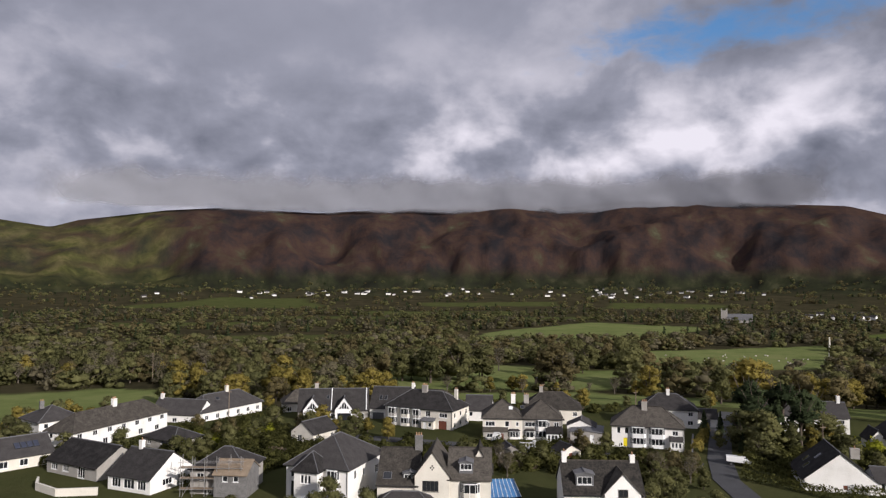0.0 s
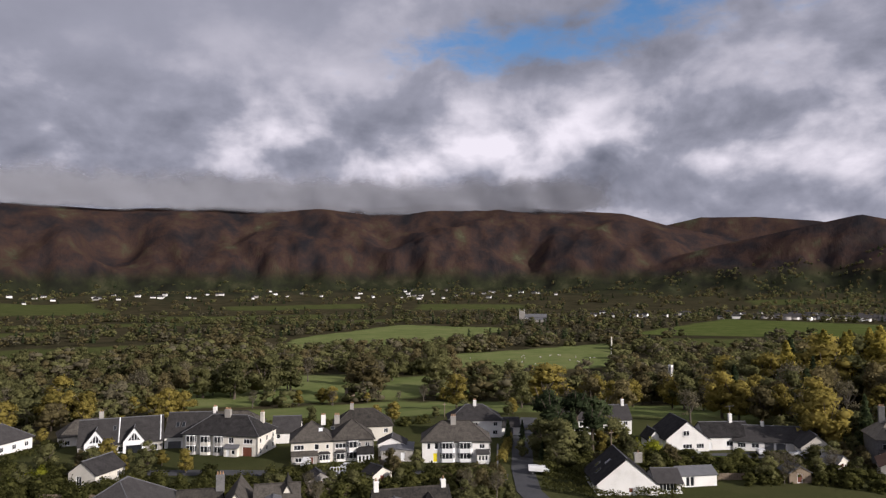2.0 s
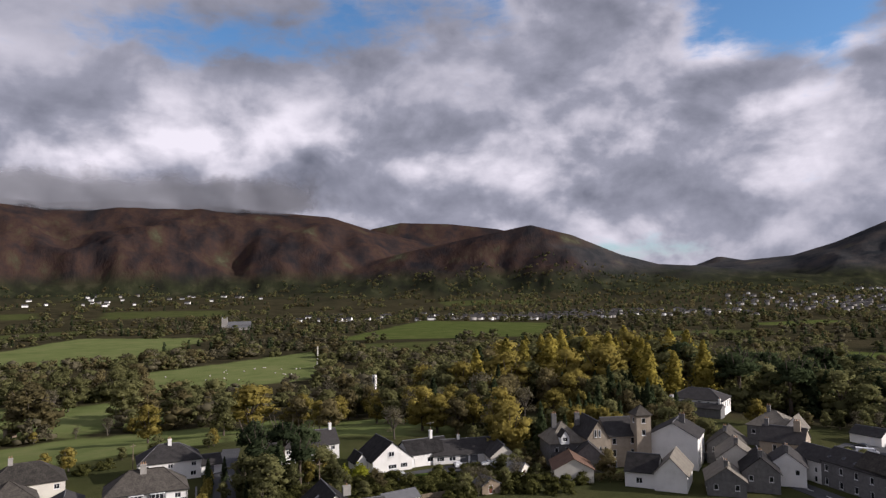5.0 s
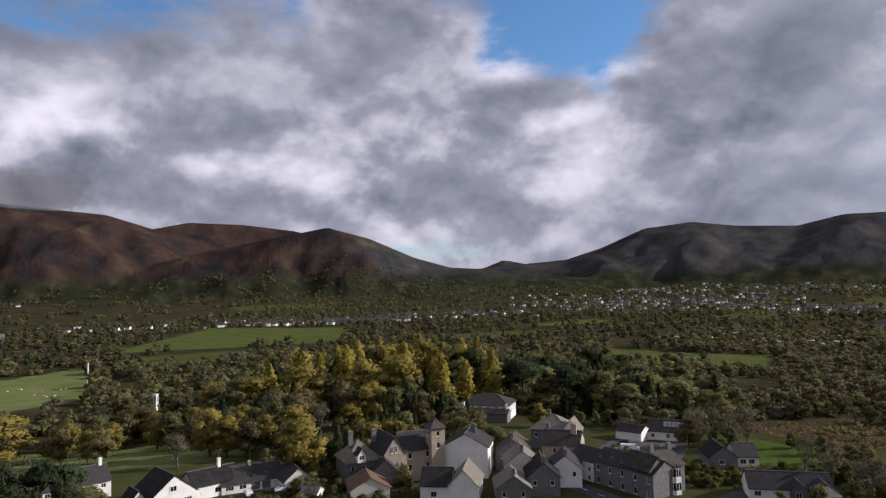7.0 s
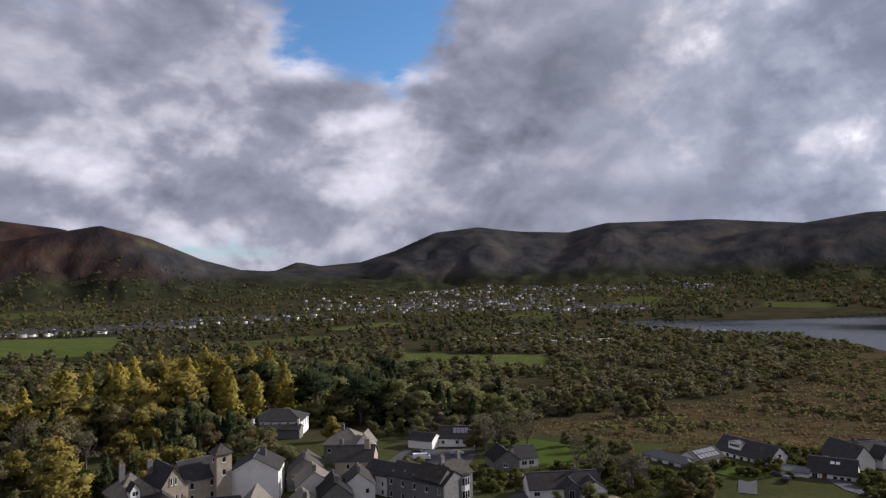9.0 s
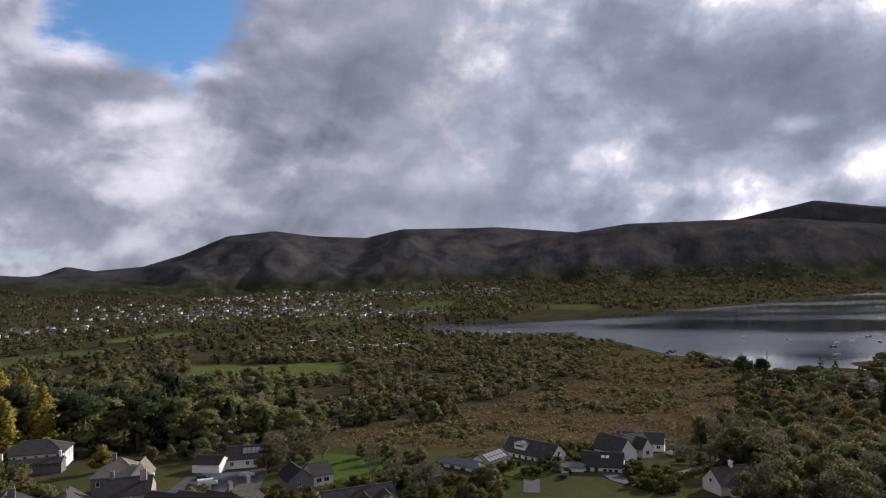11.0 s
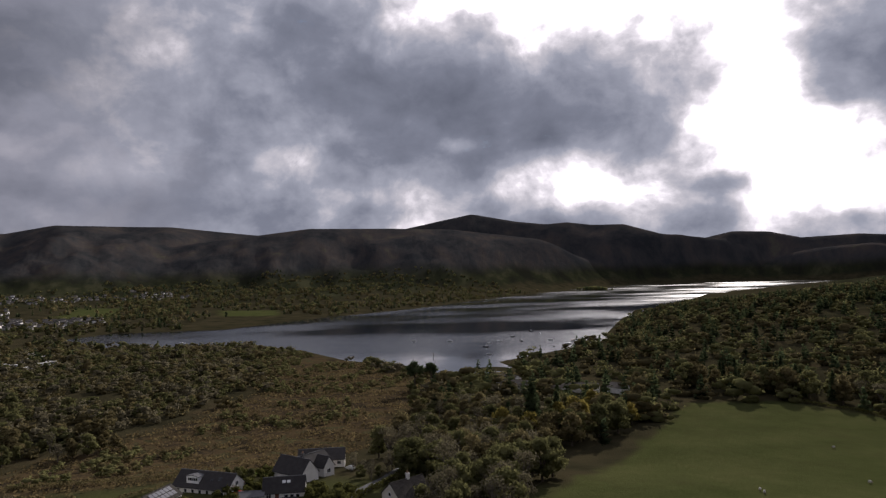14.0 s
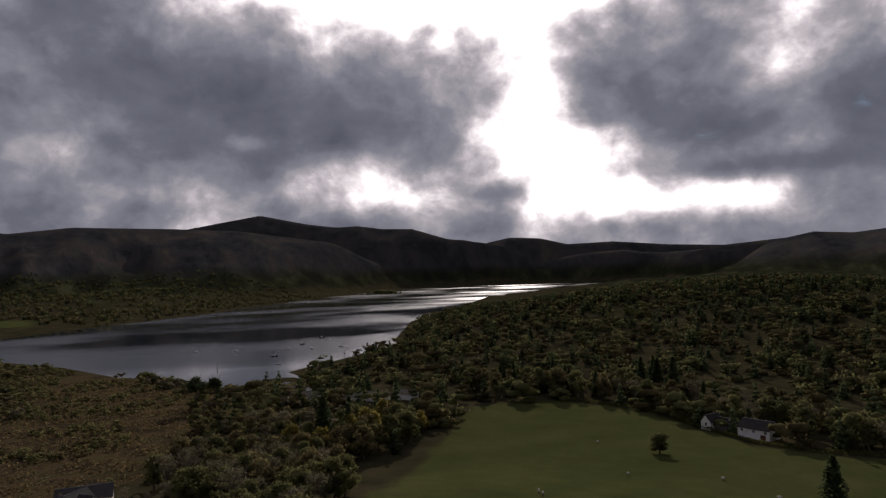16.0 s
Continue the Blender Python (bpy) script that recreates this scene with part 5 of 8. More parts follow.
block(h, 0, 0, w, 9, 2.9, 5.4, "gable_y", CREAM, SLATE, {"front": [(2.0, 0.3, 1.4, 2.0)], "right": row_of(2, 9, 0.9, 1.2, 1.2)})

# the house in scaffolding
h, w = house_at("scaffolded_house", (-46.5, 129.0), (-36.0, 128.0), "house under repair with stripped roof battens and scaffolding", z=-0.6)
block(h, 0, 0, w, 9, 5.2, 8.2, "hip", PEBBLE, SLATE, {"front": [(1.2, 3.2, 1.4, 1.2), (5.8, 3.2, 1.4, 1.2), (2.5, 0.6, 1.6, 1.3), (6.5, 0.6, 1.6, 1.3)]})
block(h, 5.2, -1.6, 6.2, 6.0, 4.8, 6.6, "gable_x", STONE, WOOD, {"front": [(1.6, 3.4, 1.0, 1.0), (3.6, 3.4, 1.0, 1.0)]})
s = empty_thing("scaffolding", -47.6, 127.0, -0.6, 0, "steel tube scaffolding with timber boards round a house", "scaffolding")
for i in range(6):
    for j, yy in enumerate((0.0, 1.2)):
        bm = bmesh.new()
        rod(bm, (i * 2.2, yy, -1), (i * 2.2, yy, 7.4 + 0.5 * ((i + j) % 2)), 0.06, n=5)
        part("upright", bm, STEEL, s)
for zz in (1.9, 3.8, 5.7, 6.7):
    for yy in (0.0, 1.2):
        bm = bmesh.new()
        rod(bm, (-0.4, yy, zz), (11.4, yy, zz), 0.05, n=5)
        part("ledger", bm, STEEL, s)
    if zz < 6:
        for k in range(5):
            part("board", boxed(-0.3, 0.08 + k * 0.23, zz + 0.06, 11.2, 0.28 + k * 0.23, zz + 0.11), WOOD, s)
for i in range(0, 5, 2):
    bm = bmesh.new()
    rod(bm, (i * 2.2, -0.06, 0), (i * 2.2 + 2.2, -0.06, 3.8), 0.05, n=5)
    part("brace", bm, STEEL, s)

# ---- the hotel and the street ----
h, w = house_at("hotel", (147.5, 125.5), (160.5, 117.5), "large buff stone hotel with a pointed gable and square tower", z=-0.5, category="hotel")
block(h, 0, 0, 6.0, 12, 8.6, 13.0, "gable_y", BUFF, SLATE, {"front": [(2.0, 8.9, 0.6, 1.9), (3.1, 8.9, 0.6, 1.9)] + row_of(4, 6.0, 4.7, 0.6, 1.7, 0.8) + row_of(3, 6.0, 0.9, 0.8, 1.8, 0.9)}, over=0.25)
block(h, 6.0, 0.8, 8.6, 11, 8.8, 12.6, "gable_x", BUFF, SLATE, {"front": row_of(2, 8.6, 6.6, 1.1, 1.6, 1.2) + row_of(2, 8.6, 3.4, 1.1, 1.8, 1.2) + row_of(2, 8.6, 0.6, 1.1, 1.7, 1.2)}, over=0.3)
block(h, 13.2, -1.2, 4.0, 4.0, 14.6, 16.6, "hip", BUFF, SLATE_OLD, {"front": [(1.4, 12.2, 1.1, 1.3), (1.4, 9.0, 1.1, 1.5)], "left": [(1.4, 12.2, 1.1, 1.3)], "right": [(1.4, 12.2, 1.1, 1.3)]})
block(h, -9.0, 3.5, 9.4, 10, 7.2, 11.6, "hip", STONE, PALE_ROOF, {"front": row_of(3, 9.4, 4.4, 1.0, 1.5) + row_of(3, 9.4, 0.9, 1.1, 1.6)})
chimney(h, -6.5, 8.0, 10.0, 14.0, 1.3, 0.8, STONE, 3)
chimney(h, 0.4, 9.0, 10.4, 13.8, 1.3, 0.8, STONE, 3)
block(h, -6.5, 1.8, 2.2, 3.0, 8.9, 10.6, "gable_y", FRAME, SLATE, {"front": [(0.4, 7.7, 1.4, 1.1)]}, over=0.2, base=7.0)
gutters(h, 8.6, 11, 8.8, 6.0, 0.8, ("front",))
h, w = house_at("stone_wing", (143.0, 126.5), (148.0, 120.5), "rough stone gabled wing with a slate roof beside the hotel", category="outbuilding")
block(h, 0, 0, w, 9, 4.0, 7.6, "gable_y", STONE, SLATE, {"front": [(3.0, 1.2, 1.2, 1.6)]})
block(h, -5.5, 2, 5.6, 7, 3.6, 4.4, "gable_x", WHITE, SLATE, {"front": [(2.0, 1.0, 1.4, 1.3)]})
h, w = house_at("white_house", (162.5, 117.0), (167.2, 105.5), "tall white rendered gable house with a grey slate roof")
block(h, 0, 0, w, 12, 8.2, 11.6, "gable_y", WHITE, SLATE, {"right": row_of(4, 12, 5.0, 1.0, 1.4) + row_of(4, 12, 1.5, 1.0, 1.4)}, over=0.4)
chimney(h, w * 0.62, 6, 10.5, 13.2, 1.5, 0.8, STONE, 3)
h, w = house_at("white_house", (142.5, 110.5), (148.5, 97.5), "low white house with a grey slate roof and side gable")
block(h, 0, 0, 7.5, 9, 3.8, 7.0, "gable_x", WHITE, SLATE, {"front": [(2.6, 1.0, 1.5, 1.4)]})
block(h, 7.0, -1.0, w - 7, 12, 4.0, 7.8, "gable_y", WHITE, PALE_ROOF, {"front": []})
h, w = house_at("cottage", (132.0, 123.5), (139.0, 117.0), "pale gabled cottage with a reddish-brown slate roof", category="cottage")
block(h, 0, 0, w, 10, 3.2, 5.8, "gable_y", CREAM, surface("rusty_slate", (0.13, 0.075, 0.05), 0.85, 0.4, 0.5, 5, 0.5))

h, w = house_at("hall", (234.5, 156.0), (239.5, 137.5), "white hall with a hipped slate roof and tall windows", z=1.5, category="hall")
block(h, 0, 0, w, 13, 4.2, 7.4, "hip", WHITE, SLATE, {"front": row_of(6, w, 1.2, 1.0, 2.4), "right": row_of(4, 13, 1.2, 1.0, 2.4)}, inset=6)
block(h, -4, -6, 24, 6, 2.2, 3.4, "gable_x", STONE, SLATE)
chimney(h, 2, -3, 3.2, 5.6, 1.1, 0.8, WHITE, 2)
chimney(h, 19, -3, 3.2, 5.4, 0.7, 0.7, WHITE, 1)
h, w = house_at("detached_house", (203.5, 110.5), (206.0, 98.5), "house with a lichen-pale slate roof and bright white gable", z=0.8)
block(h, 0, 0, w, 11, 5.6, 9.2, "hip", STONE, PALE_ROOF, {"front": row_of(3, w, 3.0, 1.1, 1.3)})
block(h, w - 2, -0.5, 5.0, 7, 5.6, 8.8, "gable_y", WHITE, PALE_ROOF, {"front": [(1.6, 3.2, 1.2, 1.3)]})
chimney(h, 5, 5, 8.4, 10.8, 1.0, 0.7, STONE, 2)
h, w = house_at("stone_house", (186.0, 98.5), (188.5, 88.0), "buff stone house with large chimneys and a slate roof", z=0.3)
block(h, 0, 0, w, 9.5, 6.0, 9.2, "gable_x", BUFF, SLATE, {"front": row_of(2, w, 3.6, 1.0, 1.5, 3.2) + row_of(2, w, 0.8, 1.0, 1.5, 3.2), "right": row_of(2, 9.5, 3.6, 1.0, 1.5)})
chimney(h, w - 2, 3, 8.6, 11.4, 1.6, 0.9, BUFF, 3)
chimney(h, 1, 4.7, 8.4, 11.0, 1.0, 0.8, STONE, 2)
for k, (lx, ly, rx, ry, dp, ev, rg, mats, lab) in enumerate((
        (176.0, 108.0, 179.5, 99.5, 11, 5.2, 8.6, (STONE, SLATE_OLD), "dark stone house with a steep weathered roof"),
        (165.0, 99.0, 169.5, 91.5, 11, 5.0, 8.4, (CREAM, PALE_ROOF), "house with a pale lichened slate gable roof"),
        (158.5, 89.5, 162.5, 82.5, 12, 4.6, 8.0, (STONE, SLATE), "stone house with a dark slate gable facing the street"),
        (168.0, 88.0, 171.5, 80.5, 10, 4.8, 8.0, (WHITE, SLATE), "white rough-cast cottage with a slate roof"),
        (150.0, 93.5, 154.5, 86.5, 10, 3.4, 6.4, (STONE, PALE_ROOF), "low stone cottage with a pale slate roof"))):
    h, w = house_at("cottage", (lx, ly), (rx, ry), lab, category="cottage", group="street houses")
    block(h, 0, 0, w, dp, ev, rg, "gable_y", *mats, {"front": row_of(2, w, ev - 2.0, 1.0, 1.3, 1.4), "left": row_of(2, dp, ev - 2.0, 1.0, 1.2)})
    chimney(h, w / 2, 1.0, rg - 0.8, rg + 1.5, 0.9, 0.7, STONE, 2)

# the stone terrace on the street, with its corner turret
h, w = house_at("stone_terrace", (181.0, 88.0), (170.2, 62.0), "grey slate-stone terrace with white window surrounds and a long dark roof", z=-0.3, category="terrace")
block(h, 0, 0, 9.0, 8.5, 5.6, 8.0, "gable_x", WHITE, SLATE, {"front": row_of(2, 9, 2.8, 0.8, 1.2) + row_of(2, 9, 0.6, 0.9, 1.3)})
block(h, 9.0, 0, w - 9.0, 9, 6.2, 8.8, "gable_x", STONE, SLATE, {"front": row_of(5, w - 9, 3.9, 1.0, 1.5, 1.0) + row_of(5, w - 9, 0.7, 1.0, 1.6, 1.0)}, over=0.3)
for i in range(4):
    skylight(h, w, 9, 6.2, 8.8, "gable_x", 10 + i * 3.6, 0.2 + 0.12 * (i % 2), "front", 0.7, 0.9)
h, w = house_at("stone_house", (170.6, 63.0), (181.8, 57.2), "slate-stone corner house with a white two-storey bay", z=-0.3)
block(h, 0, 0, 6.0, 9, 7.0, 9.8, "gable_y", STONE, SLATE_OLD, {"front": [(2.2, 4.3, 1.2, 1.8), (2.2, 0.9, 1.2, 1.8)], "left": row_of(2, 9, 4.3, 1.0, 1.6)})
block(h, 6.0, 0.5, w - 6.0, 9, 7.0, 9.8, "gable_x", STONE, SLATE_OLD, {"right": row_of(3, 9, 4.3, 1.0, 1.6) + row_of(3, 9, 0.9, 1.0, 1.6)})
bay(h, 6.8, 0.2, 6.8, 3.6, 1.2, WHITE)
chimney(h, 6.0, 5, 9.2, 11.4, 1.2, 0.8, STONE, 3)
chimney(h, w - 0.6, 5, 9.2, 11.4, 1.2, 0.8, STONE, 3)
# yard buildings
h, w = house_at("workshop", (229.5, 92.0), (228.0, 83.0), "small white workshop with a dark pitched roof", category="workshop")
block(h, 0, 0, w, 7, 2.8, 4.6, "gable_x", WHITE, SLATE, {"front": [(6.0, 0.1, 1.2, 2.1, "door")]})
h, w = house_at("workshop", (233.0, 82.5), (235.5, 69.5), "white workshop with solar panels on a slate roof", category="workshop")
block(h, 0, 0, w, 10, 2.9, 5.8, "gable_x", WHITE, SLATE, {"front": row_of(3, w, 0.8, 1.2, 1.3)})
for i in range(5):
    skylight(h, w, 10, 2.9, 5.8, "gable_x", 5.0 + i * 1.35, 0.35, "front", 1.3, 2.8, SOLAR_SKYLIT, "solar_panel")

# ---- the southern bungalows ----
h, w = house_at("bungalow", (206.5, 57.0), (213.0, 45.0), "dark-roofed bungalow with white gable and stone chimney", category="bungalow", group="bungalows")
block(h, 0, 0, 7.5, 10, 3.0, 5.8, "gable_y", STONE, SLATE, {"front": [(2.6, 1.0, 1.4, 1.3)]})
block(h, 7.4, 1.0, w - 7.4, 9, 3.0, 5.6, "gable_x", WHITE, SLATE, {"front": row_of(2, w - 7.4, 0.9, 1.6, 1.3)})
h, w = house_at("bungalow", (182.5, 43.0), (189.0, 25.5), "long slate-roofed bungalow with a small gabled porch", category="bungalow", group="bungalows")
block(h, 0, 0, w, 8.5, 2.7, 5.6, "gable_x", WHITE, SLATE, {"front": row_of(4, w, 0.8, 1.6, 1.2)})
block(h, 9.0, -1.2, 3.6, 4.5, 3.0, 4.6, "gable_y", LEAD, SLATE, {"front": [(1.0, 0.2, 1.4, 2.1)]})
block(h, w - 5.5, -3.2, 6.0, 6, 2.6, 4.8, "gable_y", WHITE, SLATE, {"front": [(1.4, 0.8, 2.4, 1.2)]})
chimney(h, 13, 4.2, 5.0, 6.8, 0.6, 0.6, STONE, 1)
h, w = house_at("bungalow", (230.0, 15.6), (218.6, 2.6), "white L-shaped bungalow with pale solar panels on the roof", z=-0.9, category="bungalow", group="bungalows")
block(h, 0, 0, w, 5.5, 2.4, 3.5, "hip", WHITE, LEAD, {"front": row_of(4, w, 0.7, 2.0, 1.2), "right": [(1.2, 0.6, 3.2, 1.6)]})
block(h, w - 7.5, 4.0, 7.5, 12, 2.7, 5.0, "gable_y", WHITE, SLATE_OLD, {"right": row_of(4, 12, 0.7, 1.2, 1.3), "front": []})
panels = empty_thing("solar_array", 0, 0, 0, 0, "pale solar panels on rails over a bungalow roof", "solar panels")
panels.matrix_basis = h.matrix_basis @ Matrix.Translation((w - 7.5, 4.0, 0))
for i in range(6):
    for j in range(2):
        skylight(panels, 7.5, 12, 2.76, 5.06, "gable_y", 1.4 + i * 1.55, 0.12 + j * 0.4, "right", 1.45, 1.6, SOLAR_SKYLIT, "solar_panel")
h, w = house_at("bungalow", (241.8, -6.4), (227.2, -20.0), "white dormer bungalow with a long dark slate roof", z=-1.2, category="bungalow", group="bungalows")
block(h, 0, 0, w, 8.5, 2.6, 6.2, "gable_x", WHITE, SLATE, {"front": row_of(7, w, 0.9, 1.1, 1.1, 1.6), "right": [(3.5, 3.0, 1.4, 1.2)]})
block(h, 4.6, 0.8, 4.4, 3.0, 5.4, 5.8, "gable_y", FRAME, LEAD, {"front": [(0.4, 4.1, 3.6, 1.0)]}, over=0.15, base=2.8)
skylight(h, w, 8.5, 2.6, 6.2, "gable_x", 15, 0.5, "front", 1.0, 1.1)
skylight(h, w, 8.5, 2.6, 6.2, "gable_x", 12.5, 0.45, "front", 0.6, 0.7)
h, w = house_at("bungalow", (218.5, -24.5), (213.8, -39.0), "white bungalow with paired roof windows and a flat-roofed wing", z=-0.8, category="bungalow", group="bungalows")
block(h, 3.5, 0, w - 3.5, 8.5, 2.7, 5.8, "gable_x", WHITE, SLATE, {"front": [(1.0, 0.4, 1.4, 1.9), (3.4, 0.2, 1.3, 2.2, "brown"), (6.0, 0.7, 1.1, 1.3), (7.6, 0.7, 1.1, 1.3), (9.2, 0.7, 1.1, 1.3)]})
block(h, -3.0, -1.5, 7.0, 5, 2.4, 3.2, "gable_x", WHITE, LEAD, {"front": [(1.0, 0.8, 2.4, 1.0)]})
for uu in (8.8, 10.1):
    skylight(h, w, 8.5, 2.7, 5.8, "gable_x", uu, 0.55, "front", 1.1, 1.1, FRAME)
h, w = house_at("detached_house", (228.5, -42.0), (233.5, -51.5), "white gabled house with a steep slate roof", z=-1.2, group="bungalows")
block(h, 0, 0, 7, 13, 3.2, 7.2, "gable_y", WHITE, SLATE, {"right": row_of(3, 13, 1.0, 1.2, 1.2)})
block(h, 6.5, 5.5, 12, 7.5, 3.0, 6.0, "gable_x", CREAM, SLATE, {"front": row_of(4, 12, 0.8, 1.1, 1.2)})
block(h, 10.5, 1.0, 4.5, 5, 3.2, 6.0, "gable_y", WHITE, SLATE, {"front": [(1.4, 1.0, 1.6, 1.3)]})
chimney(h, 9, 9, 5.2, 7.0, 0.7, 0.7, STONE, 2)
h, w = house_at("cottage", (194.8, -55.0), (182.5, -58.2), "pale rendered cottage with a chimney among trees", z=0.6, category="cottage")
block(h, 0, 0, 7.5, 11, 3.2, 6.4, "gable_y", CREAM, SLATE_OLD, {"front": [(3.0, 3.0, 1.1, 1.1)]})
block(h, 7.2, 2, 8, 7, 3.0, 5.6, "gable_x", CREAM, SLATE_OLD, {"front": row_of(2, 8, 0.9, 1.3, 1.2)})
chimney(h, 3.7, 6, 6.0, 8.0, 0.8, 0.8, WHITE, 2)
h, w = house_at("bungalow", (256.0, -48.0), (250.5, -63.0), "low white bungalow with a grey roof at the marsh edge", category="bungalow", group="bungalows")
block(h, 0, 0, w, 8.5, 2.6, 5.4, "gable_x", WHITE, SLATE, {"front": row_of(4, w, 0.8, 1.4, 1.2)})
# the house beyond the field
h, w = house_at("white_house", (166.5, -284.0), (157.0, -282.0), "white gabled house beyond the field, shaded by trees", group="houses beyond the field")
block(h, 0, 0, 5, 9, 3.8, 6.6, "gable_y", WHITE, SLATE, {"front": [(2.0, 2.0, 1.0, 1.3)]})
block(h, 4.8, 2.5, 8, 6, 3.2, 5.6, "gable_x", STONE, SLATE)
h, w = house_at("white_house", (148.0, -279.0), (134.5, -277.5), "white house with an arched doorway behind the field wall", group="houses beyond the field")
block(h, 0, 0, w, 9, 4.4, 7.2, "gable_x", WHITE, SLATE, {"front": row_of(3, w, 2.6, 1.2, 1.2) + [(w - 4.0, 0.1, 2.4, 2.2, "brown")]})


# ---- trees ----
def cards(rng, centres, size, outward, jitter=0.75):
    """Small bent leaf clumps at the given places, facing roughly outward: three corners each."""
    n = len(centres)
    face_way = outward + rng.normal(size=(n, 3)) * jitter
    face_way /= np.linalg.norm(face_way, axis=1)[:, None] + 1e-9
    a = np.cross(face_way, rng.normal(size=(n, 3)))
    a /= np.linalg.norm(a, axis=1)[:, None] + 1e-9
    b = np.cross(face_way, a)
    s = size * rng.uniform(0.6, 1.4, (n, 1))
    pts = np.stack([centres - a * s * 0.5, centres + b * s * 0.75 - face_way * s * 0.15, centres + a * s * 0.5], 1)
    flip = np.einsum("ij,ij->i", np.cross(pts[:, 1] - pts[:, 0], pts[:, 2] - pts[:, 0]), outward) < 0
    pts[flip] = pts[flip][:, ::-1]
    way = outward / (np.linalg.norm(outward, axis=1)[:, None] + 1e-9) + rng.normal(size=(n, 3)) * 0.42
    return pts.reshape(-1, 3), np.arange(3 * n).reshape(-1, 3), np.repeat(way, 3, 0)


ICO = bmesh.new()
bmesh.ops.create_icosphere(ICO, subdivisions=1, radius=1.0)
ICO_CO = np.array([v.co[:] for v in ICO.verts])
ICO_FACES = np.array([[v.index for v in f.verts] for f in ICO.faces])
ICO.free()


def hearts(rng, blobs):
    """The dense inside of a crown: a lumpy body in each leaf mass."""
    m, k = len(blobs), len(ICO_CO)
    shape = ICO_CO[None] * (1 + rng.normal(size=(m, k, 1)) * 0.18)
    co = blobs[:, None, :3] + shape * blobs[:, None, 3:] * np.array([0.70, 0.70, 0.58])
    way = ICO_CO[None] + (blobs[:, None, :3] - (0, 0, 0.5)) * 1.5
    return co.reshape(-1, 3), (ICO_FACES[None] + k * np.arange(m)[:, None, None]).reshape(-1, 3), np.broadcast_to(way, co.shape).reshape(-1, 3)


def leaf_mesh(name, kind, *pieces):
    """Leaf clumps as one mesh, shaded as the rounded masses that they make up."""
    co, faces, way, k = [], [], [], 0
    for c, f, w in pieces:
        co.append(c)
        faces.append(f + k)
        way.append(w)
        k += len(c)
    me = bpy.data.meshes.new(name)
    fill_mesh(me, np.concatenate(co), np.concatenate(faces))
    way = np.concatenate(way)
    way = way / (np.linalg.norm(way, axis=1)[:, None] + 1e-9)
    me.normals_split_custom_set_from_vertices(way)
    me.materials.append(LEAF[kind])
    return me


def crown_points(rng, kind, n):
    """Places of leaf clumps in a crown of height 1 (trunk foot at 0), wide as it is for the kind."""
    if kind in ("conifer", "larch"):
        z = rng.uniform(0.0, 1.0, n) ** 1.35
        tier = 0.72 + 0.28 * np.abs(np.sin(z * 26 + rng.uniform(0, 0.6, n)))
        r = (0.25 * (1 - z) ** 0.75 if kind == "conifer" else 0.27 * (1 - z ** 1.6) ** 0.75) * tier * np.sqrt(rng.uniform(0.25, 1, n))
        a = rng.uniform(0, 2 * np.pi, n)
        r = r * (0.82 + 0.25 * np.sin(a * 3 + z * 14))
        at = np.array([0.12, 0.28, 0.44, 0.60, 0.76])
        inner = np.stack([at * 0, at * 0, at + 0.02, (0.20 * (1 - at) ** 0.75 if kind == "conifer" else 0.22 * (1 - at ** 1.6) ** 0.75)], 1)
        return np.stack([r * np.cos(a), r * np.sin(a), 0.08 + 0.92 * z - r * 0.35], 1), np.stack([np.cos(a), np.sin(a), np.full(n, 0.55)], 1), inner
    blobs = []
    m = 13
    for i in range(m):
        t = rng.uniform(0, 1)
        a = i * 2.4 + rng.uniform(-0.4, 0.4)
        rad = rng.uniform(0.10, 0.31) * (1.0 - 0.55 * t ** 1.5)
        blobs.append((rad * np.cos(a), rad * np.sin(a), 0.25 + 0.56 * t, rng.uniform(0.08, 0.19)))
    blobs.append((0, 0, 0.78, 0.17))
    if kind in ("oak", "gold", "russet"):
        blobs.append((0.12, 0, 0.22, 0.17))
        blobs.append((-0.14, 0.05, 0.24, 0.17))
    if kind == "pine":
        blobs = [(x * 0.75, y * 0.75, 0.60 + (z - 0.25) * 0.55, r * 0.8) for x, y, z, r in blobs]
    blobs = np.array(blobs)
    pick = blobs[rng.choice(len(blobs), n, p=blobs[:, 3] ** 2 / (blobs[:, 3] ** 2).sum())]
    d = rng.normal(size=(n, 3))
    d /= np.linalg.norm(d, axis=1)[:, None]
    d[:, 2] = np.where(d[:, 2] < -0.5, -0.3 * d[:, 2], d[:, 2])
    rad = pick[:, 3:] * (rng.uniform(0.2, 1.25, (n, 1)) ** 0.5) * np.array([1.0, 1.0, 0.8])
    return pick[:, :3] + d * rad, d + (pick[:, :3] - (0, 0, 0.5)) * 1.5, blobs


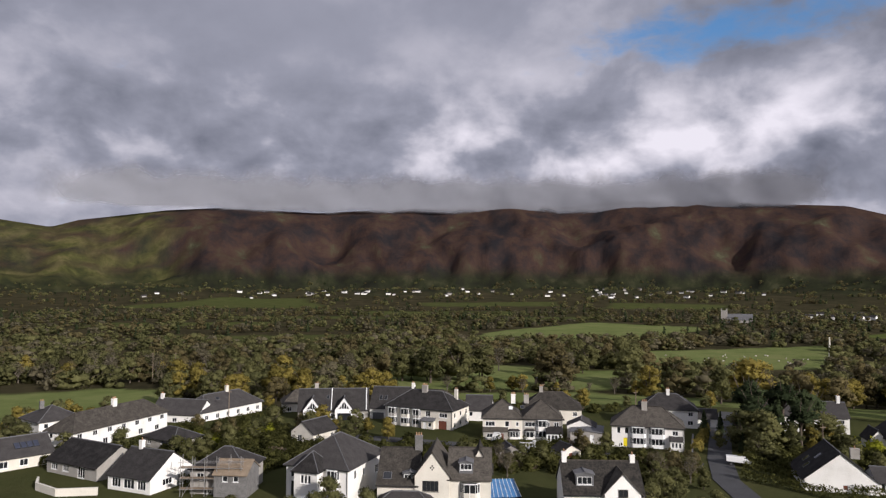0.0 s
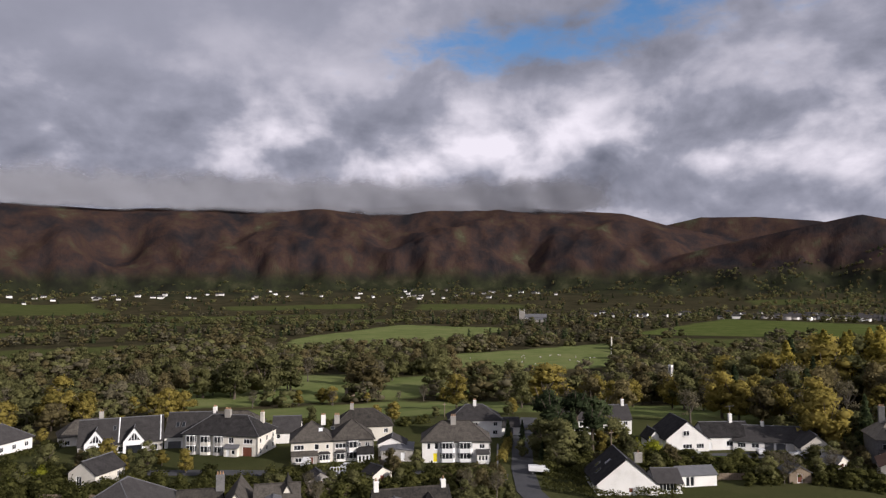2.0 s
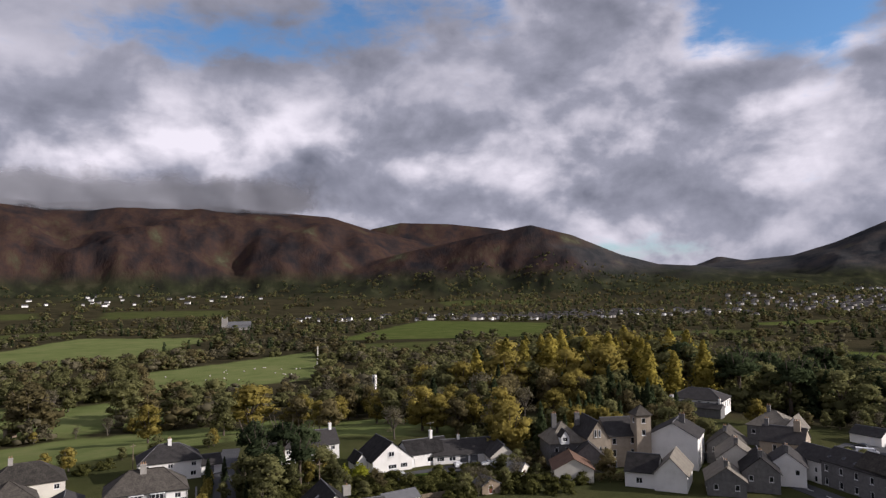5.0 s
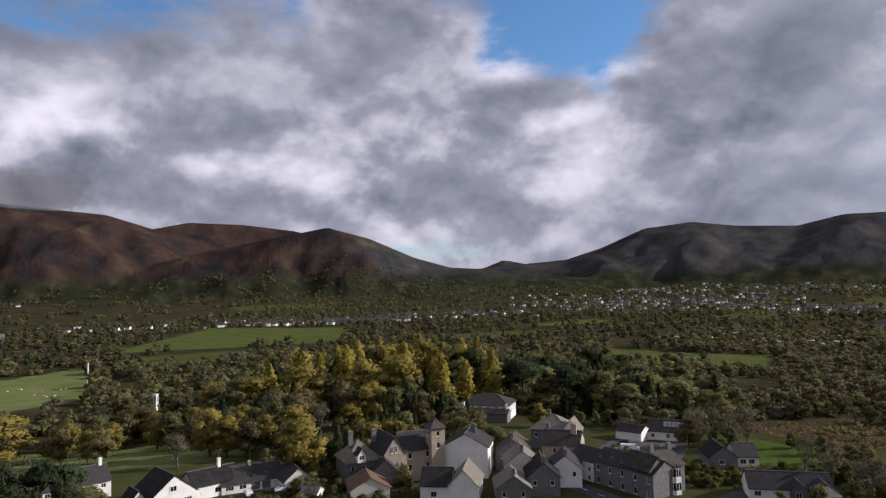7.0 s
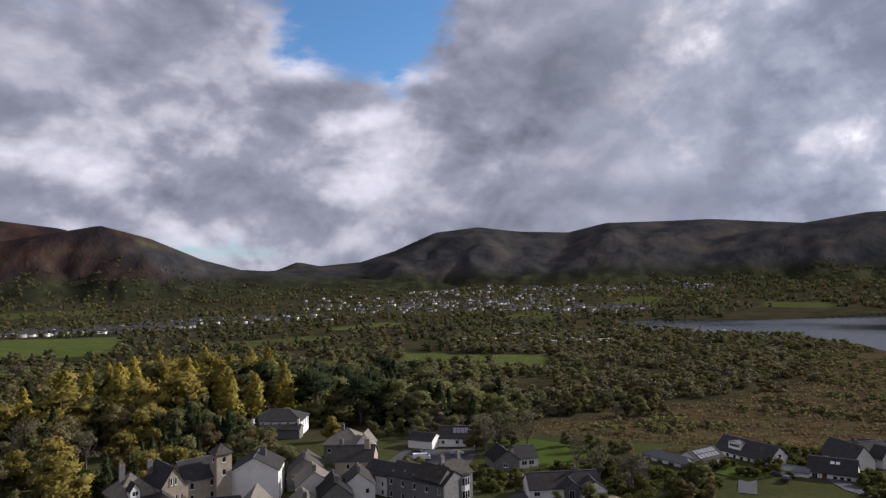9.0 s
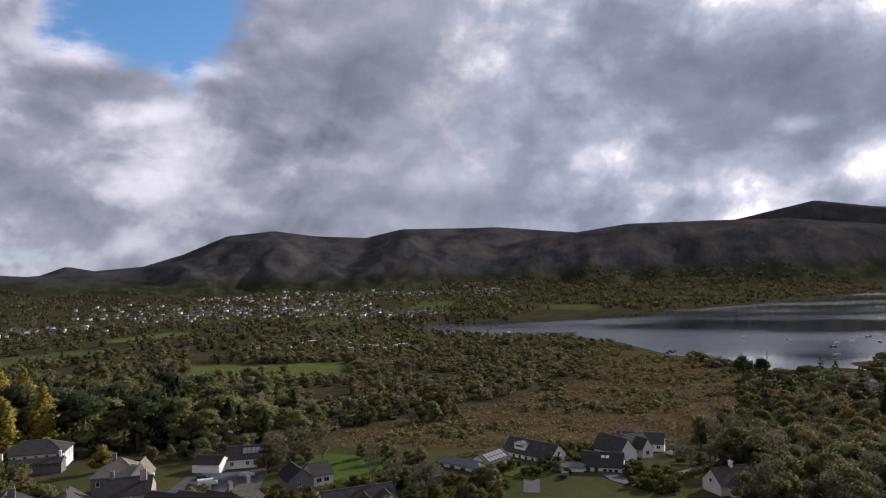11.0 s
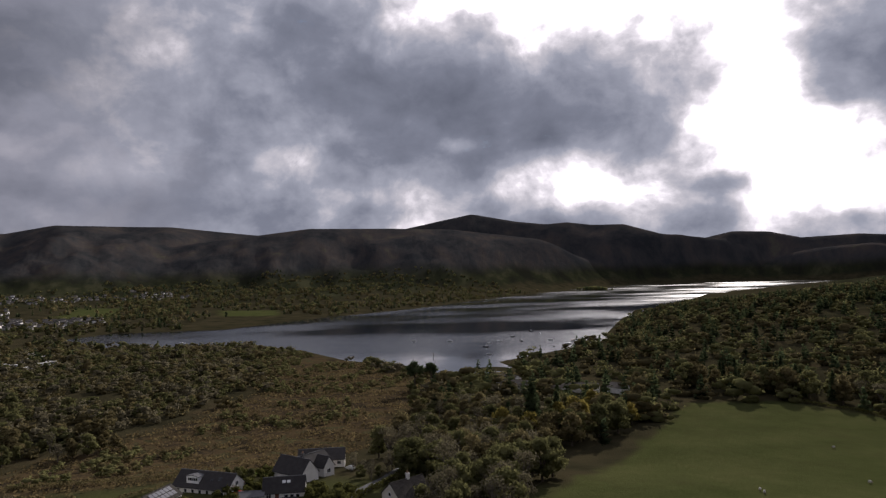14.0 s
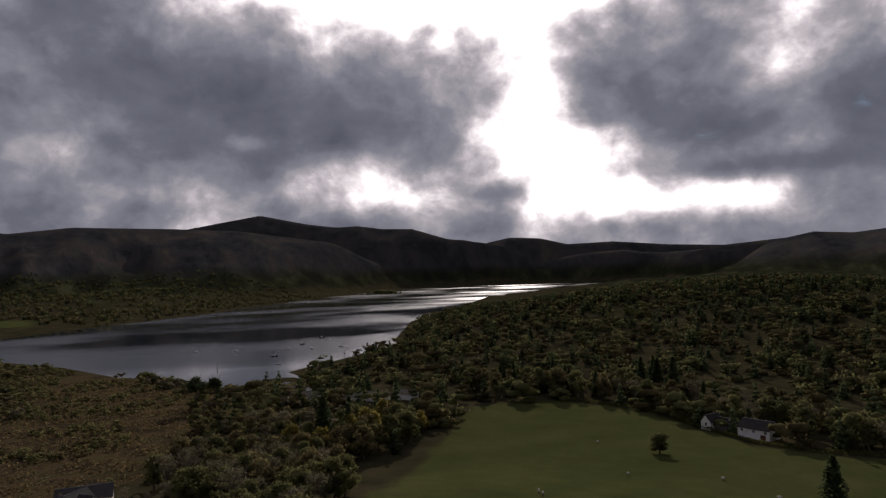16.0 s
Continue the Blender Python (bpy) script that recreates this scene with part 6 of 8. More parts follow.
def limbs(rng, kind, tall):
    bm = bmesh.new()
    th = 0.028 * tall
    if kind in ("conifer", "larch"):
        rod(bm, (0, 0, -0.6), (0, 0, tall * 0.96), th * 0.75, 0.03, 6)
        return bm
    fork = tall * (0.30 if kind != "pine" else 0.6)
    rod(bm, (0, 0, -0.6), (0.2, 0.1, fork), th, th * 0.7, 7)
    count = 9 if kind == "bare" else 6
    for i in range(count):
        a = i * 2.4
        end = Vector((math.cos(a) * tall * rng.uniform(0.14, 0.26), math.sin(a) * tall * rng.uniform(0.14, 0.26), fork + tall * rng.uniform(0.22, 0.55)))
        start = Vector((0.2, 0.1, fork * rng.uniform(0.8, 1.0)))
        rod(bm, start, end, th * 0.45, th * 0.12, 5)
        if kind == "bare":
            for _ in range(7):
                p = start.lerp(end, rng.uniform(0.35, 1.0))
                q = p + Vector((rng.normal() * 0.1, rng.normal() * 0.1, abs(rng.normal()) * 0.12 + 0.06)) * tall
                rod(bm, p, q, th * 0.13, th * 0.03, 3)
    return bm


LOOKS = {"oak": ("oak_tree", "broad olive-green oak thinning in autumn"), "gold": ("autumn_tree", "broadleaf tree turned golden yellow"),
         "russet": ("autumn_tree", "broadleaf tree turned russet brown"), "larch": ("larch_tree", "tall larch with bright yellow autumn needles"),
         "conifer": ("fir_tree", "tall dark green fir tree"), "bare": ("bare_tree", "nearly leafless tree with grey-brown twigs"),
         "pine": ("pine_tree", "dark pine with a flat high crown"), "shrub": ("shrub", "rounded dark green garden shrub"), "lime": ("shrub", "bright yellow-green garden conifer")}
LEAF["pine"], LEAF["shrub"] = LEAF["conifer"], LEAF["hedge"]
MODELS = {}


def tree_model(kind, form, tall=16.0):
    rng = np.random.RandomState(sum(map(ord, kind)) * 7 + form)
    name, label = LOOKS[kind]
    root = new(name)
    tagged(root, label, "shrub" if kind in ("shrub", "lime") else "tree", "trees of the village and its woods")
    if kind in ("shrub", "lime"):
        n = 520
        d = rng.normal(size=(n, 3))
        d /= np.linalg.norm(d, axis=1)[:, None]
        d[:, 2] = np.abs(d[:, 2])
        lump = 1 + 0.22 * np.sin(d[:, :1] * 5 + form) * np.cos(d[:, 1:2] * 6) + rng.normal(size=(n, 1)) * 0.06
        pts, out = d, d
        pts = d * np.array([0.5, 0.5, 0.95]) * lump * (rng.uniform(0.2, 1, (n, 1)) ** 0.3) * tall
        size, inner = 0.12 * tall, np.array([(0, 0, 0.35, 0.46), (0.1, 0.05, 0.6, 0.3)])
    else:
        n = {"conifer": 1300, "larch": 1300, "bare": 900, "pine": 1200}.get(kind, 1750)
        pts, out, inner = crown_points(rng, kind, n)
        pts = pts * tall
        size = {"bare": 0.034, "larch": 0.048, "conifer": 0.050}.get(kind, 0.052) * tall
    co, faces, way = hearts(rng, inner)
    layers = [cards(rng, pts, size, out)] + ([] if kind == "bare" else [(co * tall, faces, way)])
    crown = new("crown", leaf_mesh("crown", kind, *layers))
    crown.parent = root
    if kind in ("shrub", "lime"):
        bm = bmesh.new()
        rod(bm, (0, 0, -0.2 * tall), (0, 0, 0.7 * tall), 0.06 * tall, 0.03 * tall, 5)
        part("stem", bm, BARK, root)
    else:
        part("trunk", limbs(rng, kind, tall), PALEBARK if kind == "bare" else BARK, root)
    return root


def plant(kind, x, y, tall, z=None, wide=1.0):
    """A tree of that kind and height; the first of each form is the model of the rest."""
    form = random.randrange(3)
    base = 1.0 if kind in ("shrub", "lime") else 16.0
    m = pose(x, y, (ground_z(x, y) if z is None else z) - 0.1, 0, 0, random.uniform(0, 360))
    s = tall / base
    key = (kind, form)
    if key not in MODELS:
        MODELS[key] = tree_model(kind, form, base)
        ob = MODELS[key]
        ob.matrix_basis = m
    else:
        ob = copy_thing(MODELS[key], m)
    ob.scale = (s * wide, s * wide, s)
    return ob


def clear_of_houses(x, y, gap=3.0):
    for hx, hy, r in HOUSE_SPOTS:
        if (x - hx) ** 2 + (y - hy) ** 2 < (r + gap) ** 2:
            return False
    return True


HOUSE_SPOTS = []
for ob in scene.objects:
    if ob.parent is None and ob.get("category") in ("house", "bungalow", "garage", "cottage", "hotel", "hall", "terrace", "workshop", "shed", "outbuilding", "scaffolding"):
        for c in ob.children:
            if c.name.startswith("roof"):
                xs = [v.co.x for v in c.data.vertices]
                ys = [v.co.y for v in c.data.vertices]
                mid = ob.matrix_basis @ (c.location + Vector(((min(xs) + max(xs)) / 2, (min(ys) + max(ys)) / 2, 0)))
                HOUSE_SPOTS.append((mid.x, mid.y, 0.5 * max(max(xs) - min(xs), max(ys) - min(ys))))


def grove(cx, cy, rx, ry, n, kinds, lo, hi, turn=0.0, gap=4.0, wide=1.0):
    """n trees strewn over an ellipse, clear of houses and of each other."""
    done, tries, ca, sa = [], 0, math.cos(radians(turn)), math.sin(radians(turn))
    while len(done) < n and tries < n * 12:
        tries += 1
        a, r = random.uniform(0, 2 * math.pi), math.sqrt(random.random())
        u, v = rx * r * math.cos(a), ry * r * math.sin(a)
        x, y = cx + u * ca - v * sa, cy + u * sa + v * ca
        if any((x - p) ** 2 + (y - q) ** 2 < gap ** 2 for p, q in done) or not clear_of_houses(x, y, 2.0):
            continue
        done.append((x, y))
        plant(random.choice(kinds), x, y, random.uniform(lo, hi), wide=wide * random.uniform(0.9, 1.15))


# single trees that stand out
plant("gold", 118, 268, 19, wide=1.75)
for x, y, t, k in ((-6, 338, 20, "oak"), (8, 346, 21, "oak"), (20, 352, 18, "oak"), (-20, 345, 16, "oak"), (52, 320, 23, "russet"), (88, 326, 20, "oak"), (98, 332, 17, "russet")):
    plant(k, x, y, t, wide=1.25)
plant("oak", 101, 252, 15)
for x, y, t in ((78, 178, 14), (84, 172, 15), (90, 174, 13), (82, 185, 14), (95, 178, 11), (88, 180, 13)):
    plant("pine", x, y, t)
for x, y, t, k in ((74, 160, 11, "oak"), (79, 164, 12, "conifer"), (72, 167, 10, "oak"), (84, 163, 11, "pine"), (90, 167, 10, "oak"), (77, 171, 12, "pine"), (95, 171, 8, "oak"), (70, 153, 7, "oak")):
    plant(k, x, y, t, wide=1.35)
plant("oak", 75, 168, 9)
plant("oak", 80, 160, 8)
plant("oak", 156, -228, 8.5, wide=1.6)
plant("pine", 406, -160, 19)
plant("pine", 408, -172, 17)
for x, y, t in ((279, -160, 21), (286, -166, 18), (274, -170, 17), (290, -182, 17)):
    plant("conifer", x, y, t, wide=1.3)
for x, y in ((100, -266), (106, -272), (112, -268), (95, -275)):
    plant("conifer", x + 130, y - 96, 20, wide=1.35)
plant("conifer", 89, -204, 14, wide=1.7)
for x, y in ((205, 27), (212, 34)):
    plant("bare", x, y, 11)
plant("bare", 196, 18, 11, wide=1.3)
for x, y in ((232, 62), (238, 58), (226, 64), (234, 52)):
    plant("bare", x, y, 14)
plant("russet", 228, 68, 11)
plant("gold", 233, 122, 10)
plant("gold", 142, 148, 17, wide=1.1)
plant("gold", 148, 158, 16)
plant("oak", 181, 122, 14, wide=1.3)
plant("oak", 186, 114, 11, wide=1.3)
plant("russet", 146, 118, 8)
plant("gold", 78, 262, 15)

# groves near the village
grove(265, 215, 58, 55, 58, ["larch", "gold", "gold", "larch", "oak"], 18, 26, gap=6.0, wide=1.2)
grove(235, 240, 40, 45, 26, ["conifer", "oak", "russet", "gold"], 16, 23, gap=6.0, wide=1.25)
grove(330, 160, 66, 36, 48, ["conifer", "pine", "conifer", "oak"], 16, 23, -20, wide=1.4)
grove(300, 130, 40, 22, 22, ["conifer", "pine", "oak"], 16, 22, -20, wide=1.4)
grove(180, 190, 36, 28, 30, ["gold", "oak", "conifer", "russet", "bare"], 12, 18)
grove(150, 225, 30, 45, 22, ["bare", "russet", "oak", "gold"], 10, 15)
grove(192, 280, 50, 45, 30, ["bare", "russet", "bare", "oak"], 10, 15)
grove(212, 160, 22, 16, 16, ["conifer", "oak", "russet"], 10, 16)
grove(60, 306, 50, 6, 9, ["bare", "gold", "oak"], 5, 9)
grove(10, 310, 60, 5, 10, ["bare", "gold"], 5, 8)
grove(-70, 285, 48, 22, 26, ["gold", "oak", "russet", "gold"], 9, 14)
grove(-150, 335, 90, 18, 34, ["russet", "oak", "gold", "bare"], 10, 15)
grove(-60, 370, 140, 30, 40, ["russet", "oak", "bare"], 11, 16)
grove(-15, 440, 60, 25, 12, ["oak", "russet"], 12, 16)
grove(85, 410, 40, 20, 12, ["oak", "russet"], 15, 19)
grove(-110, 190, 22, 26, 14, ["oak", "gold"], 6, 9)
grove(-95, 165, 14, 12, 8, ["oak"], 5, 8)
# south: the dark wood between the bungalows and the field
grove(215, -95, 34, 26, 40, ["oak", "russet", "oak", "bare"], 10, 15, -50)
grove(180, -78, 26, 14, 22, ["oak", "bare"], 9, 14, -50)
grove(262, -110, 32, 30, 32, ["oak", "russet", "bare"], 9, 14)
grove(268, -178, 20, 52, 40, ["oak", "russet", "gold", "oak"], 11, 16, 20)
grove(310, -150, 50, 30, 30, ["oak", "bare", "russet"], 8, 13)
grove(110, -300, 80, 14, 34, ["oak", "russet", "bare", "oak"], 11, 16, -6)
grove(220, -335, 70, 18, 34, ["oak", "russet", "bare", "conifer"], 11, 17, 6)
grove(40, -300, 40, 20, 20, ["oak", "russet", "bare"], 12, 17)
grove(300, -320, 40, 30, 24, ["oak", "conifer", "russet"], 12, 18)
grove(298, 95, 30, 28, 26, ["conifer", "oak", "oak"], 13, 19, wide=1.3)
grove(218, 152, 16, 12, 12, ["oak", "conifer", "russet"], 9, 14)
grove(200, 134, 12, 9, 8, ["oak", "oak", "russet"], 8, 12)
grove(172, 148, 20, 12, 16, ["oak", "conifer", "gold"], 9, 14)
grove(228, 178, 25, 12, 14, ["oak", "gold", "conifer"], 12, 17)
grove(254, 108, 10, 16, 8, ["oak", "russet"], 5, 9)
grove(355, 35, 30, 30, 24, ["oak", "russet", "bare"], 7, 11)
grove(250, 90, 12, 20, 10, ["oak", "bare"], 6, 10)

# trees and bushes between the houses
for cx, cy, rx, ry, n, kinds in ((-50, 178, 18, 12, 8, ["oak", "russet"]), (-25, 180, 16, 10, 9, ["oak", "gold"]), (-58, 158, 16, 8, 6, ["oak"]), (12, 148, 12, 8, 7, ["oak", "bare"]),
                                 (34, 158, 6, 10, 4, ["oak", "russet"]), (46, 140, 10, 10, 9, ["russet", "bare", "oak"]), (70, 172, 6, 12, 6, ["oak", "conifer"]), (96, 166, 10, 6, 5, ["oak", "gold"]),
                                 (86, 148, 14, 5, 7, ["russet", "oak"]), (122, 132, 20, 8, 10, ["russet", "oak", "bare"]), (140, 135, 8, 8, 6, ["oak", "russet"]), (172, 128, 10, 8, 6, ["oak", "conifer"]),
                                 (-105, 160, 18, 24, 14, ["oak", "gold", "russet"]), (-30, 228, 60, 8, 12, ["gold", "oak"]), (58, 222, 30, 8, 8, ["oak", "gold"]), (200, 84, 6, 8, 4, ["oak"]),
                                 (218, 20, 16, 14, 9, ["bare", "oak", "russet"]), (240, -22, 8, 8, 4, ["russet", "oak"]), (232, -64, 16, 10, 10, ["oak", "bare"]), (196, 4, 12, 8, 8, ["oak", "russet"]), (242, 40, 8, 26, 8, ["oak", "bare"]),
                                 (176, 30, 8, 10, 5, ["oak"]), (155, 160, 14, 14, 8, ["oak", "conifer"]), (-20, 112, 18, 5, 6, ["oak"]), (40, 118, 7, 8, 6, ["oak", "russet"])):
    grove(cx, cy, rx, ry, n, kinds, 4.0, 7.5, gap=2.5)

# garden shrubs and hedges
shrubs_set, more_shrubs = 0, []
for cx, cy, rx, ry, n in ((-55, 170, 28, 16, 34), (-25, 160, 26, 14, 36), (15, 155, 20, 12, 26), (40, 146, 14, 12, 20), (78, 150, 14, 8, 18), (97, 150, 8, 6, 10),
                          (110, 138, 22, 10, 26), (0, 215, 60, 8, 30), (-60, 150, 26, 10, 22), (205, 20, 22, 26, 34), (225, -14, 12, 20, 14), (240, -35, 16, 10, 14), (130, 125, 12, 10, 14), (195, 60, 10, 14, 12),
                          (205, -45, 14, 8, 14)):
    for _ in range(int(n * 2.8)):
        a, r = random.uniform(0, 2 * math.pi), math.sqrt(random.random())
        x, y = cx + rx * r * math.cos(a), cy + ry * r * math.sin(a)
        if not clear_of_houses(x, y, 0.8):
            continue
        shrubs_set += 1
        if shrubs_set > 240:
            more_shrubs.append((x, y))
        else:
            plant("shrub", x, y, random.uniform(1.6, 3.8), wide=random.uniform(0.9, 1.6))
for x, y, t in ((-47, 172, 4.2), (-43.5, 175, 4.0), (-54, 166, 3.4), (-60, 172, 3.0), (98, 158, 4.5), (100.5, 161.5, 3.6), (97, 164, 3.2)):
    plant("lime", x, y, t, wide=1.1)


def scatter(name, label, kinds, xs, ys, talls, count, card, seed, wide=1.35):
    """Far woods as one mesh of leaf clumps for each kind of tree."""
    rng = np.random.RandomState(seed)
    pick = rng.randint(0, len(kinds), len(xs))
    zs = land(xs, ys)
    for k, kind in enumerate(kinds):
        ids = np.where(pick == k)[0]
        if not len(ids):
            continue
        all_pts, all_out, inner = [], [], []
        for i in ids:
            p, out, blobs = crown_points(rng, kind, count)
            grow, foot = talls[i] * np.array([wide, wide, 1.0]), (xs[i], ys[i], zs[i] - talls[i] * (0.26 if kind == "shrub" else 0.16))
            all_pts.append(p * grow + foot)
            all_out.append(out)
            co, faces, way = hearts(rng, blobs[:: 1 if kind in ("conifer", "larch") else 3] * np.array([1, 1, 1, 1.0 if kind in ("conifer", "larch") else 1.25]))
            inner.append((co * grow + foot, faces, way))
        me = leaf_mesh(name, kind, cards(rng, np.concatenate(all_pts), card, np.concatenate(all_out)), *inner)
        tagged(new(name, me), label, "trees", kind="stuff")


def wood_spots(n, r0, r1, a0, a1, seed, thin, clump=90):
    """Places in the valley off the meadows, the marsh, the village and the lake."""
    rng = np.random.RandomState(seed)
    r = np.sqrt(rng.uniform(r0 ** 2, r1 ** 2, n))
    a = np.radians(rng.uniform(a0, a1, n))
    x, y = r * np.sin(a), r * np.cos(a)
    keep = waves(x, y, clump, seed + 5, 3) > thin
    meadow, marsh = cover_of(x, y)
    keep &= (meadow < 0.12) & (marsh < 0.5) & (polygon_distance(x, y, lake_xy) < -8) & (np.hypot((x - 35) / 215, (y - 45) / 185) > 1.12)
    keep &= ~((r < 420) & (polygon_distance(x, y, MARSH) > -12))
    return x[keep], y[keep], rng


more = np.array(more_shrubs)
rng = np.random.RandomState(77)
scatter("garden_shrubs", "dark green garden shrubs between the houses", ["shrub"], more[:, 0], more[:, 1], rng.uniform(2.5, 5, len(more)), 420, 0.42, 9, 1.3)
x, y, rng = wood_spots(3000, 300, 640, -36, 78, 41, -0.25)
scatter("valley_wood", "mixed brown and olive autumn woods on the valley floor", ["oak", "russet", "oak", "bare", "oak"], x, y, rng.uniform(8, 14, len(x)), 130, 1.25, 1, 1.45)
x, y, rng = wood_spots(6000, 640, 1350, -36, 95, 42, -0.12)
scatter("valley_wood", "distant brown and olive woods on the valley floor", ["oak", "russet", "bare", "oak", "conifer"], x, y, rng.uniform(8, 13, len(x)), 48, 1.9, 2, 1.6)
x, y, rng = wood_spots(13000, 1350, 2500, -36, 122, 43, 0.22, 190)
scatter("hedgerow_wood", "far hedgerows and copses under the fells", ["oak", "russet", "conifer"], x, y, rng.uniform(7, 12, len(x)), 16, 3.0, 3, 1.9)
x, y, rng = wood_spots(5200, 310, 900, 74, 122, 44, -0.5)
scatter("marsh_wood", "low dark willow and alder scrub round the marsh", ["oak", "russet", "bare"], x, y, rng.uniform(4, 9, len(x)), 60, 1.15, 4, 1.7)
x, y, rng = wood_spots(2600, 1400, 2700, 90, 130, 48, -0.25, 200)
scatter("shore_wood", "dark woods along the far shore of the lake", ["oak", "conifer", "russet"], x, y, rng.uniform(8, 13, len(x)), 18, 3.0, 11, 2.0)
x, y, rng = wood_spots(4600, 290, 1350, 112, 180, 45, -0.75)
scatter("lakeside_wood", "dark lakeside woods over a rise", ["conifer", "oak", "russet", "conifer"], x, y, rng.uniform(9, 16, len(x)), 60, 1.6, 5, 1.9)
rng = np.random.RandomState(91)
k = np.linspace(0, 1, 60)
x, y = 660 - 420 * k + rng.normal(0, 18, 60), -690 - 190 * k + rng.normal(0, 22, 60)
scatter("ridge_firs", "row of dark firs standing over the lakeside ridge", ["conifer"], x, y, rng.uniform(15, 22, 60), 120, 1.6, 12, 1.1)
rng = np.random.RandomState(58)
r, a = rng.uniform(1250, 2350, 1500), np.radians(rng.uniform(40, 96, 1500))
scatter("town_trees", "dark trees between the houses of a far town", ["oak", "conifer", "russet"], r * np.sin(a), r * np.cos(a), rng.uniform(6, 11, 1500), 30, 3.0, 14, 1.5)
# scrub dotted over the marsh
rng = np.random.RandomState(46)
x, y = rng.uniform(280, 830, 5200), rng.uniform(-175, 110, 5200)
keep = (polygon_distance(x, y, MARSH) > 0) & (waves(x, y, 110, 9, 3) > 0.22 - (np.hypot(x, y) - 330) / 600)
scatter("marsh_scrub", "low scrub bushes spread over brown marsh", ["russet", "oak", "oak"], x[keep], y[keep], rng.uniform(1.6, 4.6, keep.sum()), 40, 0.7, 6, 2.0)
x, y = rng.uniform(255, 560, 90000), rng.uniform(-190, 100, 90000)
keep = (polygon_distance(x, y, MARSH) > -4) & (polygon_distance(x, y, lake_xy) < -2) & (waves(x, y, 26, 61, 3) > rng.uniform(-0.5, 0.9, 90000))
x, y = x[keep], y[keep]
tufts = np.stack([x, y, land(x, y) + rng.uniform(0.1, 0.7, len(x))], 1)
lean = np.stack([rng.normal(0, 0.5, len(x)), rng.normal(0, 0.5, len(x)), np.ones(len(x))], 1)
tagged(new("rush_tufts", leaf_mesh("rush_tufts", "reed", cards(rng, tufts, 1.15, lean))), "dry straw-brown rush tufts covering the marsh", "rushes", kind="stuff")
x, y = rng.normal(2316, 35, 60), rng.normal(-1839, 16, 60)
scatter("island_wood", "wooded island in the lake", ["oak", "conifer"], x, y, rng.uniform(10, 18, 60), 40, 4.0, 7)
x, y = rng.normal(577, 5, 26), rng.normal(-196, 2.6, 26)
scatter("islet_scrub", "low bushes covering a small islet", ["oak"], x, y, rng.uniform(3, 5, 26), 60, 0.9, 8)


# ---- roads, lawns and yards ----
def strip(name, pts, wide, material, label, category, lift=0.12, kind="structure"):
    """A road or path laid over the ground along a line."""
    fine = []
    for (ax, ay), (bx, by) in zip(pts, pts[1:]):
        n = max(2, int(math.hypot(bx - ax, by - ay) / 4))
        fine += [(ax + (bx - ax) * i / n, ay + (by - ay) * i / n) for i in range(n)]
    fine.append(pts[-1])
    bm = bmesh.new()
    prev = None
    for i, (x, y) in enumerate(fine):
        a, b = fine[max(0, i - 1)], fine[min(len(fine) - 1, i + 1)]
        d = Vector((b[0] - a[0], b[1] - a[1], 0)).normalized()
        s = Vector((-d.y, d.x, 0)) * wide / 2
        z = ground_z(x, y) + lift
        ring = [bm.verts.new((x + s.x, y + s.y, z - 0.5)), bm.verts.new((x + s.x, y + s.y, z)), bm.verts.new((x - s.x, y - s.y, z)), bm.verts.new((x - s.x, y - s.y, z - 0.5))]
        if prev:
            for k in range(3):
                bm.faces.new((prev[k], prev[k + 1], ring[k + 1], ring[k]))
        prev = ring
    me = bpy.data.meshes.new(name)
    bm.to_mesh(me)
    bm.free()
    me.materials.append(material)
    return tagged(new(name, me), label, category, kind=kind)


def pad(name, poly, material, label, category, lift=0.1):
    """A lawn or yard with a low edge, draped over the ground."""
    bm = bmesh.new()
    vs = [bm.verts.new((x, y, ground_z(x, y) + lift)) for x, y in poly]
    f = bm.faces.new(vs)
    if f.normal.z < 0:
        f.normal_flip()
    bmesh.ops.extrude_face_region(bm, geom=[f])
    for v in vs:
        v.co.z -= 0.6
    me = bpy.data.meshes.new(name)
    bm.to_mesh(me)
    bm.free()
    me.materials.append(material)
    return tagged(new(name, me), label, category, kind="structure")


strip("road_lane", [(54, 112), (56.5, 139), (62, 156), (75, 188), (88, 214)], 5.2, ASPHALT, "narrow dark asphalt lane between hedges", "road")
strip("road_drive", [(56, 150), (40, 158), (20, 164), (-4, 172), (-24, 178)], 4.5, ASPHALT, "asphalt drive in front of the houses", "road")
strip("road_street", [(150, 72), (164, 66), (176, 90), (186, 112), (196, 128)], 6.0, ASPHALT, "village street of dark asphalt", "road", 0.1)
strip("road_south", [(150, 72), (170, 50), (196, 42), (206, 44)], 5.0, ASPHALT, "curving asphalt road past the bungalows", "road", 0.14)
strip("path_gravel", [(196, 44), (202, 46), (206, 52)], 4.0, GRAVEL, "pale gravel drive", "path", 0.2)
strip("path_garden", [(190, 24), (182, 16), (176, 10)], 2.2, GRAVEL, "brown gravel garden path", "path", 0.2)
strip("road_close", [(198, -10), (212, -12), (222, -22), (224, -32), (206, -36), (196, -44)], 4.6, ASPHALT, "asphalt close between the bungalows", "road", 0.14)
strip("path_wall", [(200, -44), (210, -54), (221, -66), (236, -78)], 2.6, ASPHALT, "narrow walled lane", "path", 0.15)
pad("lawn_1", [(103, 150), (112, 153), (119, 150), (117, 143), (108, 142), (102, 145)], LAWN, "bright green front lawn", "lawn", 0.14)
